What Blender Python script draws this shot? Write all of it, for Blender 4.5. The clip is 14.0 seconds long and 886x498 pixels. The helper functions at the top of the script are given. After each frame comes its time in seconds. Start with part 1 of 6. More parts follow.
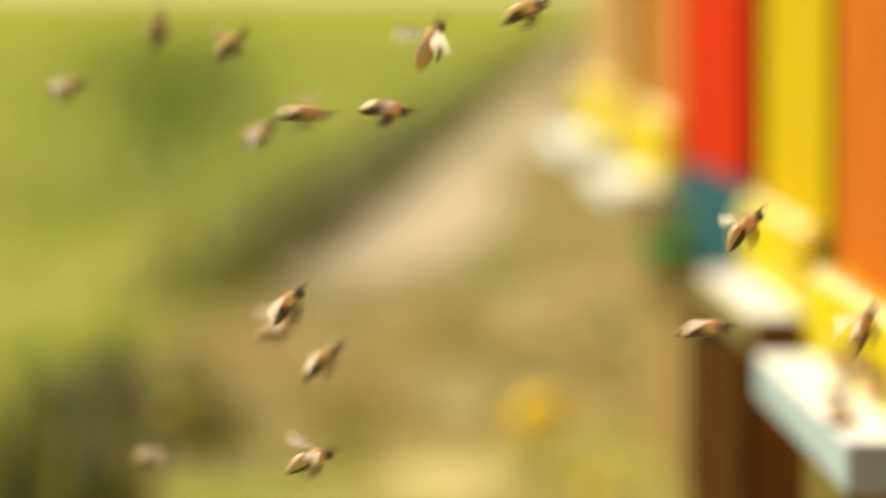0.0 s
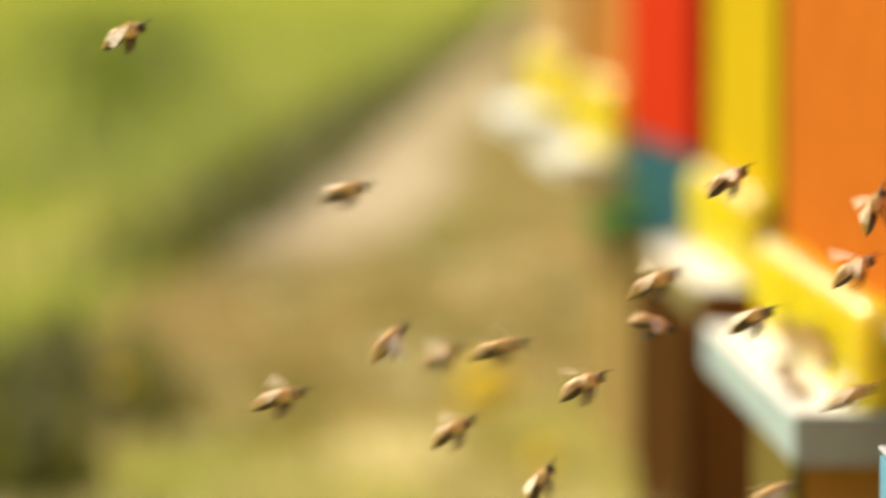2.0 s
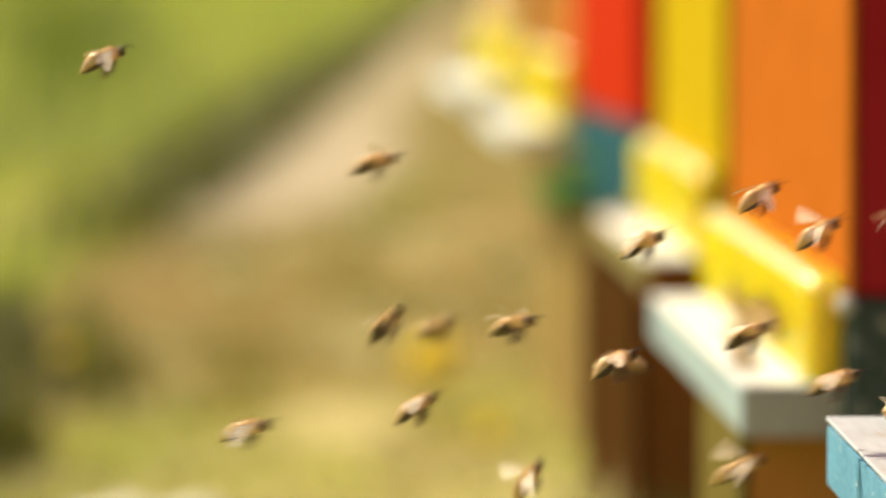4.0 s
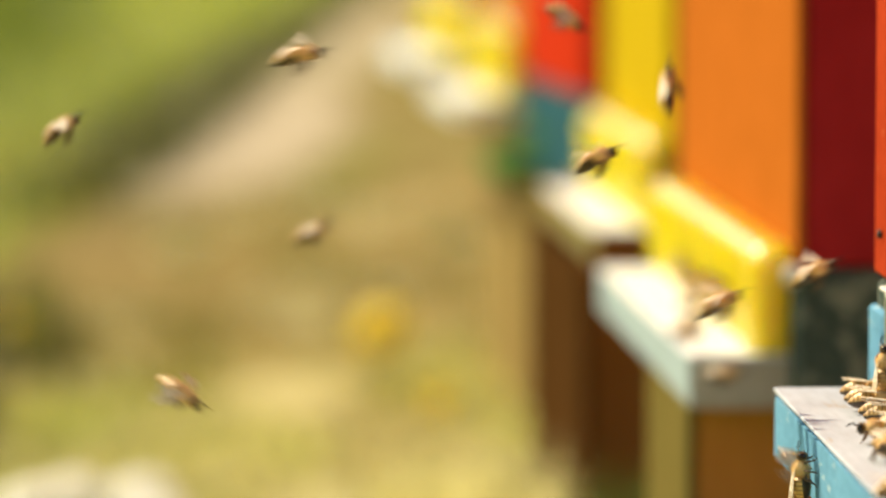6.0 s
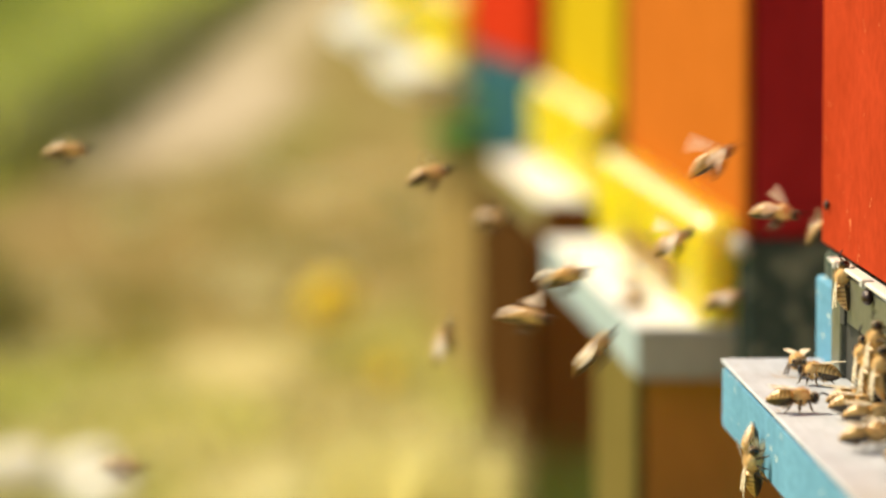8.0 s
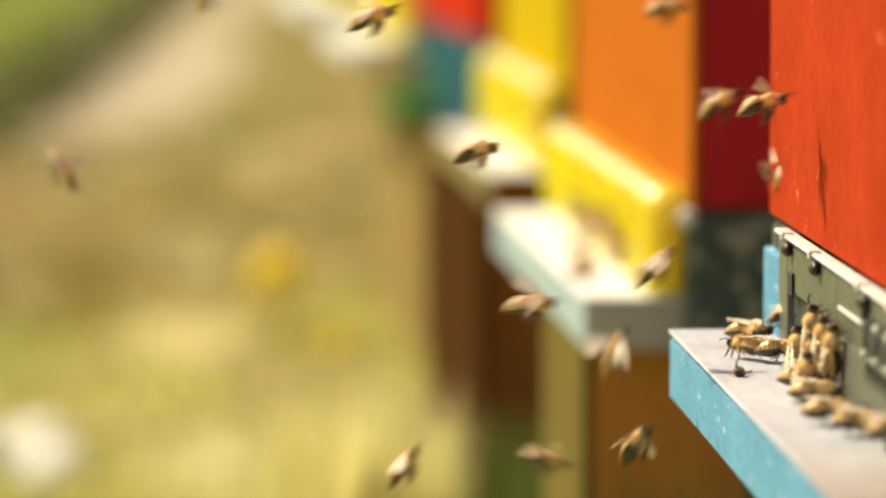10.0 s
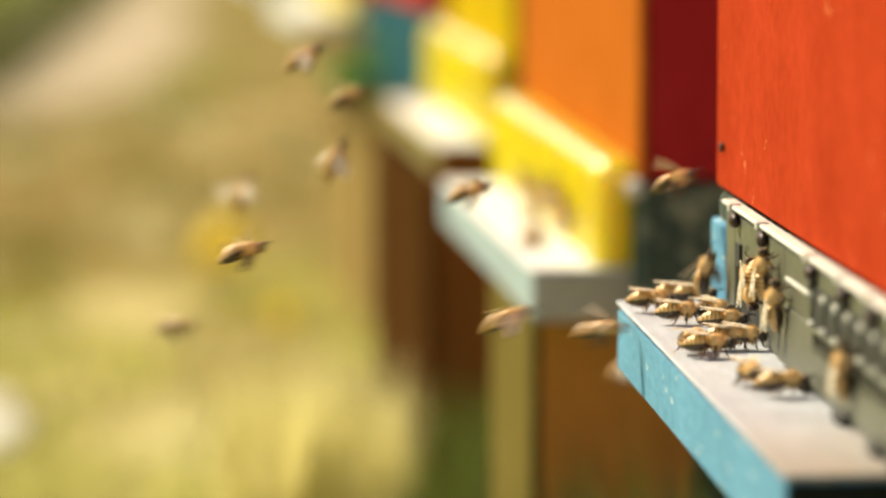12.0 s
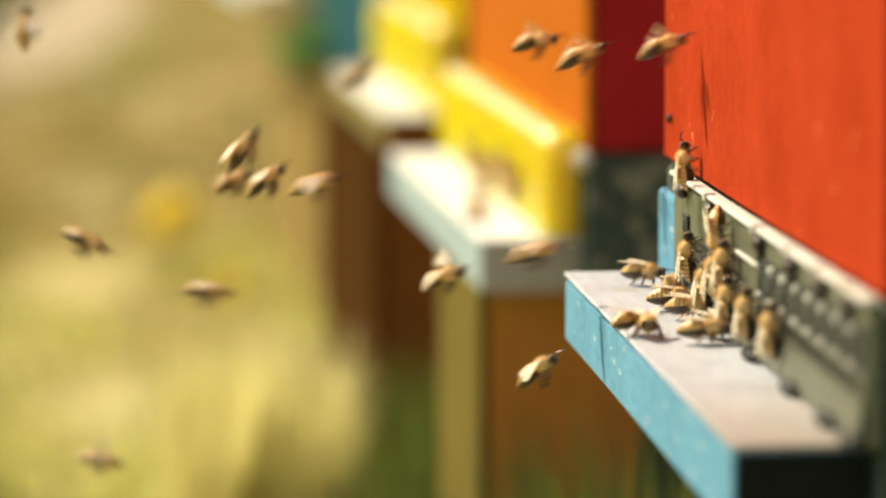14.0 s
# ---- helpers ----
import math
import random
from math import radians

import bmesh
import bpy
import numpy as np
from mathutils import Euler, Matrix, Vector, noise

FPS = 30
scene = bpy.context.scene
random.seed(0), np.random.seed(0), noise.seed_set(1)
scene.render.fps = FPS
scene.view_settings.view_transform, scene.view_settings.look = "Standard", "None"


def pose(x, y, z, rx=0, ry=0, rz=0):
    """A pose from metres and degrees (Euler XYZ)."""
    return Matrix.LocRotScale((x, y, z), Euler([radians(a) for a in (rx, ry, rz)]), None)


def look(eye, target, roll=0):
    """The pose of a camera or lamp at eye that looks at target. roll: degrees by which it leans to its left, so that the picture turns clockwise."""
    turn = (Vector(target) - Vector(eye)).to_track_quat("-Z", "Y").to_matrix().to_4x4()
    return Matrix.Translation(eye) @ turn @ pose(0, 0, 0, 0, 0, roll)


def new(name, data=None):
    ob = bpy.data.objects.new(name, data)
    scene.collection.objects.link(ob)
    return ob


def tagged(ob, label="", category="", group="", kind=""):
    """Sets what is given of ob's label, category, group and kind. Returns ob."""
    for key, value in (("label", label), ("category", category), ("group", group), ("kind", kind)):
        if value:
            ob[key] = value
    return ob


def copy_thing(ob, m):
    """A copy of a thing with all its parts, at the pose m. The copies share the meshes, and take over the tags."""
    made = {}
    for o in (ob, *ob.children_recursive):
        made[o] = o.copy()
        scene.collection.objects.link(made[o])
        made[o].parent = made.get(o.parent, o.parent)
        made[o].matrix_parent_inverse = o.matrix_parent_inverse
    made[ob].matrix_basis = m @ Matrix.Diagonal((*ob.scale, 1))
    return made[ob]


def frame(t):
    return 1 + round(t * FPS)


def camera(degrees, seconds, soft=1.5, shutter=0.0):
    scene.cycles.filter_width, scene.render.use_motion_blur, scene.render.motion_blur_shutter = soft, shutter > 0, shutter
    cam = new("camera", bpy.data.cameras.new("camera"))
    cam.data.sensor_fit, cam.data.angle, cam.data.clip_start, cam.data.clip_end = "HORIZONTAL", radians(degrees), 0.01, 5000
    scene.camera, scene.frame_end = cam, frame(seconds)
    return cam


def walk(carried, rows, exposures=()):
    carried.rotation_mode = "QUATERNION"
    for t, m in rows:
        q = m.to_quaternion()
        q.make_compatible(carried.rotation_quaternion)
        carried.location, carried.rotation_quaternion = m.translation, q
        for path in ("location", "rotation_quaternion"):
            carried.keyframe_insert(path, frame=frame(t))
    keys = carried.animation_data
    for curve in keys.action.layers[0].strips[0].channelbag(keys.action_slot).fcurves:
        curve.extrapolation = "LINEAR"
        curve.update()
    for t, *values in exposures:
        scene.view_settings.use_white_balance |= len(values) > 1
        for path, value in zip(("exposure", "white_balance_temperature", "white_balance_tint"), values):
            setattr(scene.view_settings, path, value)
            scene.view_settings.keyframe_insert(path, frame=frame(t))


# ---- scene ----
from mathutils import Quaternion

DEG = 12.0
cam = camera(DEG, 14.0, soft=2.1, shutter=0.7)
cam.data.dof.use_dof = True
cam.data.dof.focus_distance = 1.05
cam.data.dof.aperture_fstop = 9.6
EYE_Z = 0.294
GROUND_Z = -0.17         # the meadow lies below the hives' floor boards
SPREAD = 1.578           # metres for each unit of the meadow's own plan
# steady pan to the right and down from one standpoint: (seconds, yaw, pitch)
walk(cam, [
    (t, pose(0, 0, EYE_Z, 90 - 6.29 + 0.1943 * (14 - t), 0, 0.3564 * (14 - t)))
    for t in (0, 2, 4, 6, 8, 10, 12, 14)
], exposures=[(0, 0.43, 8700, 6), (14, 0.43, 8700, 6)])

# ---- light ----
SUN_EL, SUN_AZ = 47.0, 145.0          # azimuth counted from +x towards +y
world = bpy.data.worlds.new("sky")
scene.world = world
world.use_nodes = True
wn = world.node_tree.nodes
sky = wn.new("ShaderNodeTexSky")
sky.sky_type = "NISHITA"
sky.sun_disc = False
sky.sun_elevation = radians(SUN_EL)
sky.sun_rotation = radians(90 - SUN_AZ)
world.node_tree.links.new(sky.outputs[0], wn["Background"].inputs[0])
wn["Background"].inputs[1].default_value = 0.15
sun = new("sun", bpy.data.lights.new("sun", "SUN"))
sun.data.energy = 5.0
sun.data.angle = radians(0.5)
sun.data.color = (1.0, 0.93, 0.80)
sx = math.cos(radians(SUN_EL)) * math.cos(radians(SUN_AZ))
sy = math.cos(radians(SUN_EL)) * math.sin(radians(SUN_AZ))
sun.matrix_world = look((sx * 20, sy * 20, math.sin(radians(SUN_EL)) * 20), (0, 0, 0))


# ---- materials ----
def nodes_of(name):
    m = bpy.data.materials.new(name)
    m.use_nodes = True
    nt = m.node_tree
    return m, nt, nt.nodes, nt.links, nt.nodes["Principled BSDF"]


def noise_at(nt, scale, detail=4.0, stretch=(1, 1, 1), rough=0.55):
    co = nt.nodes.new("ShaderNodeTexCoord")
    mp = nt.nodes.new("ShaderNodeMapping")
    mp.inputs["Scale"].default_value = stretch
    n = nt.nodes.new("ShaderNodeTexNoise")
    n.inputs["Scale"].default_value = scale
    n.inputs["Detail"].default_value = detail
    n.inputs["Roughness"].default_value = rough
    nt.links.new(co.outputs["Object"], mp.inputs["Vector"])
    nt.links.new(mp.outputs[0], n.inputs["Vector"])
    return n.outputs["Fac"]


def ramp(nt, fac, stops):
    r = nt.nodes.new("ShaderNodeValToRGB")
    e = r.color_ramp.elements
    while len(e) < len(stops):
        e.new(0.5)
    for el, (p, c) in zip(e, stops):
        el.position, el.color = p, (*c, 1) if len(c) == 3 else c
    nt.links.new(fac, r.inputs[0])
    return r.outputs[0]


def mixc(nt, fac, a, b, mode="MIX"):
    m = nt.nodes.new("ShaderNodeMix")
    m.data_type, m.blend_type = "RGBA", mode
    for sock, v in ((m.inputs[0], fac), (m.inputs[6], a), (m.inputs[7], b)):
        if isinstance(v, bpy.types.NodeSocket):
            nt.links.new(v, sock)
        elif isinstance(v, tuple):
            sock.default_value = (*v, 1)
        else:
            sock.default_value = v
    return m.outputs[2]


def bump(nt, height, strength, dist=0.001):
    b = nt.nodes.new("ShaderNodeBump")
    b.inputs["Strength"].default_value = strength
    b.inputs["Distance"].default_value = dist
    nt.links.new(height, b.inputs["Height"])
    nt.links.new(b.outputs[0], nt.nodes["Principled BSDF"].inputs["Normal"])


def paint(name, col, worn=(0.3, 0.24, 0.16), wear=0.62, rough=0.45, grain=(1, 1, 0.12), dirt=0.25, gloss=0.0):
    """Brushed oil paint on planed wood: grain streaks, blotches, small chips."""
    m, nt, n, l, b = nodes_of(name)
    g = noise_at(nt, 420, 5, grain)
    blot = noise_at(nt, 28, 4)
    chips = noise_at(nt, 190, 6, grain, 0.7)
    dark = tuple(c * (1 - dirt) for c in col)
    lite = tuple(min(1, c * 1.1 + 0.008) for c in col)
    base = mixc(nt, blot, dark, lite)
    streak = ramp(nt, g, [(0.35, (0.86, 0.86, 0.86)), (0.65, (1.06, 1.06, 1.06))])
    base = mixc(nt, 0.8, base, streak, "MULTIPLY")
    chip = ramp(nt, chips, [(wear, (0, 0, 0)), (wear + 0.05, (1, 1, 1))])
    base = mixc(nt, chip, base, worn)
    l.new(base, b.inputs["Base Color"])
    b.inputs["Roughness"].default_value = rough
    l.new(ramp(nt, blot, [(0.3, (rough - 0.07,) * 3), (0.7, (rough + 0.12,) * 3)]), b.inputs["Roughness"])
    b.inputs["Specular IOR Level"].default_value = gloss
    bump(nt, g, 0.25, 0.0006)
    return m


def plain(name, col, rough=0.5, metal=0.0, var=0.2, scale=300, bmp=0.15, **kw):
    m, nt, n, l, b = nodes_of(name)
    f = noise_at(nt, scale, 5)
    f2 = noise_at(nt, scale / 12, 3)
    base = mixc(nt, f, tuple(c * (1 - var) for c in col), tuple(min(1, c * (1 + var)) for c in col))
    base = mixc(nt, 0.7, base, ramp(nt, f2, [(0.3, (0.8,) * 3), (0.7, (1.1,) * 3)]), "MULTIPLY")
    l.new(base, b.inputs["Base Color"])
    b.inputs["Roughness"].default_value, b.inputs["Metallic"].default_value = rough, metal
    for k, v in kw.items():
        b.inputs[k].default_value = v
    if bmp:
        bump(nt, f, bmp, 0.0005)
    return m


RED = paint("red_paint", (0.46, 0.050, 0.018), worn=(0.62, 0.20, 0.09), wear=0.65, dirt=0.44, grain=(1, 0.5, 0.6))
DARK_RED = paint("dark_red_paint", (0.43, 0.022, 0.028), wear=0.8)
ORANGE = paint("orange_paint", (0.455, 0.125, 0.020), wear=0.75)
YELLOW = paint("yellow_paint", (0.48, 0.34, 0.020), wear=0.75)
SCARLET = paint("scarlet_paint", (0.51, 0.033, 0.012), wear=0.8)
RUST = paint("rust_orange_paint", (0.42, 0.18, 0.05), wear=0.75)
TEAL = paint("teal_paint", (0.025, 0.10, 0.13), wear=0.8)
DARK_TEAL = paint("dark_teal_paint", (0.048, 0.072, 0.064), worn=(0.19, 0.20, 0.17), wear=0.56, grain=(1, 1, 0.6))
FADED_TEAL = paint("faded_teal_paint", (0.062, 0.092, 0.080), worn=(0.24, 0.26, 0.21), wear=0.53, grain=(1, 1, 0.6))
BLUE = paint("light_blue_paint", (0.120, 0.320, 0.485), worn=(0.40, 0.50, 0.53), wear=0.60, grain=(1, 0.3, 1))
PALE_BLUE = paint("pale_blue_paint", (0.33, 0.43, 0.46), worn=(0.5, 0.5, 0.45), wear=0.7, grain=(1, 0.3, 1))
# one plinth brown in two tones, so that sunlit front and shaded side match
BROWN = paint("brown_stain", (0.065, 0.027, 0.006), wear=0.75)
SHADE_SIDE_BROWN = paint("brown_lifted_for_shade", (0.27, 0.10, 0.022), wear=0.75)
ORANGE_POST = paint("orange_brown_paint", (0.56, 0.24, 0.055), worn=(0.4, 0.25, 0.1), wear=0.72)
GREY_END = paint("grey_end_paint", (0.46, 0.46, 0.40), wear=0.7)
# warm bounce light on white boards' near ends, put into the colour
BOUNCE_CREAM = paint("cream_bounce_tint", (0.84, 0.82, 0.67), wear=0.75)
GREEN = paint("dark_green_paint", (0.055, 0.16, 0.04), wear=0.8)
OLIVE_TAN = paint("olive_tan_stain", (0.26, 0.225, 0.10), wear=0.75)
TAN_BASE = paint("tan_stain", (0.30, 0.215, 0.085), wear=0.75)
TAN_FRONT = paint("tan_wood_stain", (0.44, 0.27, 0.11), wear=0.75)
OLIVE = paint("olive_paint", (0.155, 0.122, 0.036), wear=0.75)
GREY_TOP = paint("weathered_grey_paint", (0.43, 0.47, 0.54), worn=(0.38, 0.35, 0.34), wear=0.62, rough=0.5, grain=(1, 0.15, 1), dirt=0.2, gloss=0.35)


def bare_end(m, reach, col):
    """Lets paint thin out to grey wood towards the board's outer end, with a ragged border."""
    nt = m.node_tree
    b = nt.nodes["Principled BSDF"]
    co, sep, add = nt.nodes.new("ShaderNodeTexCoord"), nt.nodes.new("ShaderNodeSeparateXYZ"), nt.nodes.new("ShaderNodeMath")
    nt.links.new(co.outputs["Object"], sep.inputs[0])
    add.operation = "MULTIPLY_ADD"
    nt.links.new(noise_at(nt, 60, 5, (1, 0.3, 1)), add.inputs[0])
    add.inputs[1].default_value = reach * 1.1
    nt.links.new(sep.outputs[1], add.inputs[2])
    fac = ramp(nt, add.outputs[0], [(reach * 0.55, (0.9,) * 3), (reach * 1.7, (0, 0, 0))])
    wood = mixc(nt, noise_at(nt, 300, 5, (1, 0.1, 1)), tuple(c * 0.7 for c in col), tuple(c * 1.25 for c in col))
    nt.links.new(mixc(nt, fac, b.inputs["Base Color"].links[0].from_socket, wood), b.inputs["Base Color"])


bare_end(GREY_TOP, 0.085, (0.30, 0.25, 0.20))
# white tinted blue to offset yellow bounce and the warm balance on boards
WHITE_TOP = paint("bounce_offset_white", (0.76, 0.83, 0.92), worn=(0.7, 0.66, 0.58), wear=0.72, rough=0.32, grain=(1, 0.15, 1), dirt=0.08, gloss=0.8)
# near-black skin for the near end of the blue landing board
END_GRAIN = plain("near_black_end_grain", (0.010, 0.012, 0.010), 0.8, var=0.4, **{"Specular IOR Level": 0.05})
METAL = plain("galvanised_steel", (0.128, 0.132, 0.098), 0.45, 0.3, 0.4, 220, 0.25)
# paler than the gate's steel: sunlight on its top ledge put into the colour
LEDGE = plain("pale_sunlit_zinc", (0.62, 0.62, 0.58), 0.5, 0.0, 0.25, 260, 0.1)
DARK_METAL = plain("dark_steel", (0.045, 0.045, 0.04), 0.45, 0.6, 0.3, 400)
# near-black tone painted for shade in the gate's openings and along its foot
SLOT_SHADE = plain("black_slot_shade", (0.012, 0.013, 0.010), 0.7, 0.0, 0.3, 400)
RIVET = plain("dark_red_rivet", (0.026, 0.008, 0.007), 0.4, 0.3, 0.3, 600)
GOLD_PLASTIC = plain("yellow_plastic", (0.78, 0.54, 0.015), 0.34, 0.0, 0.08, 180, 0.05, **{"Specular IOR Level": 0.6, "Subsurface Weight": 0.9, "Subsurface Radius": (1.0, 0.70, 0.08), "Subsurface Scale": 0.030})
GLOSS_PLASTIC = plain("glossy_yellow_plastic", (0.80, 0.56, 0.02), 0.30, 0.0, 0.06, 180, 0.03, **{"Specular IOR Level": 0.8, "Coat Weight": 1.0, "Coat Roughness": 0.22, "Subsurface Weight": 0.9, "Subsurface Radius": (1.0, 0.70, 0.08), "Subsurface Scale": 0.030})
NAIL = plain("rusty_nail", (0.05, 0.02, 0.015), 0.6, 0.3, 0.3, 900)
FELT = plain("roofing_felt", (0.08, 0.08, 0.08), 0.85, 0, 0.3, 200, 0.4)


def ground_material():
    """Meadow with a trodden sandy path; zones follow the place's own x and y."""
    m, nt, n, l, b = nodes_of("meadow_soil")
    co = n.new("ShaderNodeTexCoord")
    sep = n.new("ShaderNodeSeparateXYZ")
    l.new(co.outputs["Object"], sep.inputs[0])

    def mth(op, a, c):
        q = n.new("ShaderNodeMath")
        q.operation = op
        for s, v in ((q.inputs[0], a), (q.inputs[1], c)):
            if isinstance(v, bpy.types.NodeSocket):
                l.new(v, s)
            else:
                s.default_value = v
        return q.outputs[0]

    wob = mth("MULTIPLY", mth("SUBTRACT", noise_at(nt, 1.9, 4), 0.5), 0.26)
    # distance to the right of the path's left border
    e = mth("ADD", mth("ADD", sep.outputs[0], 0.388), mth("MULTIPLY", sep.outputs[1], 0.045))
    e = mth("ADD", e, wob)
    fine, mid, big = noise_at(nt, 130, 5), noise_at(nt, 15, 4, (1, 0.25, 1)), noise_at(nt, 0.55, 3)
    grass = ramp(nt, mid, [(0.3, (0.12, 0.15, 0.022)), (0.55, (0.24, 0.28, 0.045)), (0.75, (0.36, 0.37, 0.08))])
    olive = noise_at(nt, 1.3, 3)
    grass = mixc(nt, ramp(nt, olive, [(0.34, (1, 1, 1)), (0.46, (0, 0, 0))]), grass, (0.11, 0.13, 0.015))
    grass = mixc(nt, ramp(nt, olive, [(0.54, (0, 0, 0)), (0.66, (0.8,) * 3)]), grass, (0.36, 0.29, 0.07))
    grass = mixc(nt, ramp(nt, big, [(0.4, (0, 0, 0)), (0.62, (1, 1, 1))]), grass, (0.25, 0.29, 0.045))
    patch = noise_at(nt, 5.0, 3, (1, 0.3, 1))
    near = ramp(nt, mid, [(0.3, (0.31, 0.26, 0.105)), (0.5, (0.43, 0.375, 0.165)), (0.72, (0.54, 0.48, 0.245))])
    near = mixc(nt, ramp(nt, patch, [(0.44, (0, 0, 0)), (0.58, (0.9,) * 3)]), near, (0.33, 0.34, 0.085))
    near = mixc(nt, ramp(nt, patch, [(0.36, (0.9,) * 3), (0.46, (0, 0, 0))]), near, (0.30, 0.19, 0.075))
    soil = ramp(nt, mid, [(0.3, (0.34, 0.27, 0.17)), (0.7, (0.47, 0.385, 0.265))])
    rut = ramp(nt, mid, [(0.3, (0.11, 0.085, 0.03)), (0.7, (0.20, 0.155, 0.06))])
    # bare path lies 3.4 m ahead and beyond
    far = ramp(nt, mth("ADD", mth("MULTIPLY", sep.outputs[1], 0.1), wob), [(0.20, (0, 0, 0)), (0.36, (1, 1, 1))])
    across = ramp(nt, e, [(0.07, (0, 0, 0)), (0.12, (1, 1, 1)), (0.15, (1, 1, 1)), (0.22, (0, 0, 0))])
    bare = ramp(nt, mth("ADD", mth("MULTIPLY", sep.outputs[1], 0.1), wob), [(0.42, (0, 0, 0)), (0.58, (1, 1, 1))])
    path = mixc(nt, 1.0, bare, across, "MULTIPLY")
    brown = ramp(nt, mid, [(0.3, (0.165, 0.125, 0.045)), (0.7, (0.28, 0.22, 0.088))])
    near = mixc(nt, far, near, brown)
    worn = ramp(nt, mth("ADD", mth("MULTIPLY", sep.outputs[1], 0.1), wob), [(0.23, (0, 0, 0)), (0.28, (0.95,) * 3), (0.36, (0.85,) * 3), (0.44, (0, 0, 0))])
    near = mixc(nt, worn, near, ramp(nt, mid, [(0.3, (0.14, 0.098, 0.032)), (0.7, (0.25, 0.185, 0.068))]))
    rim = mixc(nt, 1.0, worn, ramp(nt, e, [(0.10, (0.75,) * 3), (0.22, (0, 0, 0))]), "MULTIPLY")
    near = mixc(nt, rim, near, (0.115, 0.085, 0.03))
    right = mixc(nt, path, near, soil)
    col = mixc(nt, ramp(nt, e, [(0.0, (0, 0, 0)), (0.06, (1, 1, 1))]), grass, right)
    col = mixc(nt, ramp(nt, e, [(0.0, (0, 0, 0)), (0.04, (1, 1, 1)), (0.07, (1, 1, 1)), (0.12, (0, 0, 0))]), col, rut)
    col = mixc(nt, 0.8, col, ramp(nt, fine, [(0.3, (0.75,) * 3), (0.7, (1.15,) * 3)]), "MULTIPLY")
    col = mixc(nt, ramp(nt, mth("MULTIPLY", e, 0.25), [(0.25, (0, 0, 0)), (0.34, (1, 1, 1))]), col, grass)
    # patches of the plan: centre, half widths, turn of x per y, colour, strength
    drift = mth("MULTIPLY", mth("SUBTRACT", noise_at(nt, 3.0, 3, (1, 0.3, 1)), 0.5), 1.1)
    for cx, cy, rx, ry, c, k in (
            (-0.490, 5.10, 0.125, 1.50, (0.44, 0.365, 0.27), 0.75), (-0.58, 8.3, 0.12, 2.4, (0.40, 0.34, 0.24), 0.6), (-0.50, 3.65, 0.10, 0.40, (0.22, 0.16, 0.07), 0.65),
            (-0.68, 4.9, 0.13, 0.8, (0.40, 0.37, 0.10), 0.6), (-0.74, 4.1, 0.16, 0.65, (0.36, 0.29, 0.11), 0.75), (-0.335, 4.75, 0.045, 0.50, (0.19, 0.17, 0.055), 0.85), (-0.20, 3.9, 0.10, 0.60, (0.34, 0.235, 0.105), 0.75),
            (-0.42, 3.35, 0.13, 0.35, (0.26, 0.185, 0.08), 0.6), (-0.12, 2.52, 0.06, 0.16, (0.45, 0.42, 0.13), 0.5),
            (-0.31, 2.30, 0.04, 0.13, (0.20, 0.24, 0.05), 0.8), (-0.27, 4.1, 0.05, 0.35, (0.25, 0.185, 0.08), 0.5),
            (-0.21, 2.23, 0.045, 0.13, (0.46, 0.45, 0.12), 0.5), (-0.10, 2.00, 0.10, 0.18, (0.57, 0.53, 0.29), 0.8),
            (-0.41, 2.98, 0.10, 0.30, (0.20, 0.15, 0.06), 0.85), (-0.34, 2.55, 0.045, 0.12, (0.20, 0.19, 0.05), 0.8), (-0.36, 2.18, 0.05, 0.10, (0.22, 0.24, 0.06), 0.7), (-0.22, 2.50, 0.05, 0.14, (0.60, 0.52, 0.28), 0.6)):
        dx = mth("DIVIDE", mth("SUBTRACT", sep.outputs[0], cx), rx)
        dy = mth("DIVIDE", mth("SUBTRACT", sep.outputs[1], cy), ry)
        d = mth("ADD", mth("SQRT", mth("ADD", mth("MULTIPLY", dx, dx), mth("MULTIPLY", dy, dy)), 0.0), drift)
        col = mixc(nt, ramp(nt, d, [(0.55, (k,) * 3), (1.0, (0, 0, 0))]), col, mixc(nt, fine, tuple(v * 0.8 for v in c), tuple(v * 1.2 for v in c)))
    b.inputs["Specular IOR Level"].default_value = 0.0
    l.new(col, b.inputs["Base Color"])
    b.inputs["Roughness"].default_value = 0.95
    bump(nt, fine, 0.6, 0.01)
    return m


# ---- building helpers ----
def box(bm, x0, x1, y0, y1, z0, z1, bev=0.0, seg=1):
    r = bmesh.ops.create_cube(bm, size=1, matrix=Matrix.Translation(((x0 + x1) / 2, (y0 + y1) / 2, (z0 + z1) / 2)) @ Matrix.Diagonal((x1 - x0, y1 - y0, z1 - z0, 1)))
    if bev:
        edges = list({e for v in r["verts"] for e in v.link_edges})
        bmesh.ops.bevel(bm, geom=edges, offset=bev, segments=seg, affect="EDGES")
    return bm


def cyl(bm, p, q, r0, r1, n=8):
    p, q = Vector(p), Vector(q)
    d = q - p
    m = Matrix.Translation((p + q) / 2) @ d.to_track_quat("Z", "Y").to_matrix().to_4x4()
    bmesh.ops.create_cone(bm, cap_ends=True, segments=n, radius1=r0, radius2=r1, depth=d.length, matrix=m)
    return bm


def ball(bm, c, r, u=10, v=7):
    bmesh.ops.create_uvsphere(bm, u_segments=u, v_segments=v, radius=1, matrix=Matrix.Translation(c) @ Matrix.Diagonal((*r, 1)))
    return bm


def mesh_of(name, bm, material, smooth=False):
    me = bpy.data.meshes.new(name)
    bm.to_mesh(me)
    bm.free()
    for mt in material if isinstance(material, (list, tuple)) else [material]:
        me.materials.append(mt)
    if smooth:
        for p in me.polygons:
            p.use_smooth = True
    return me


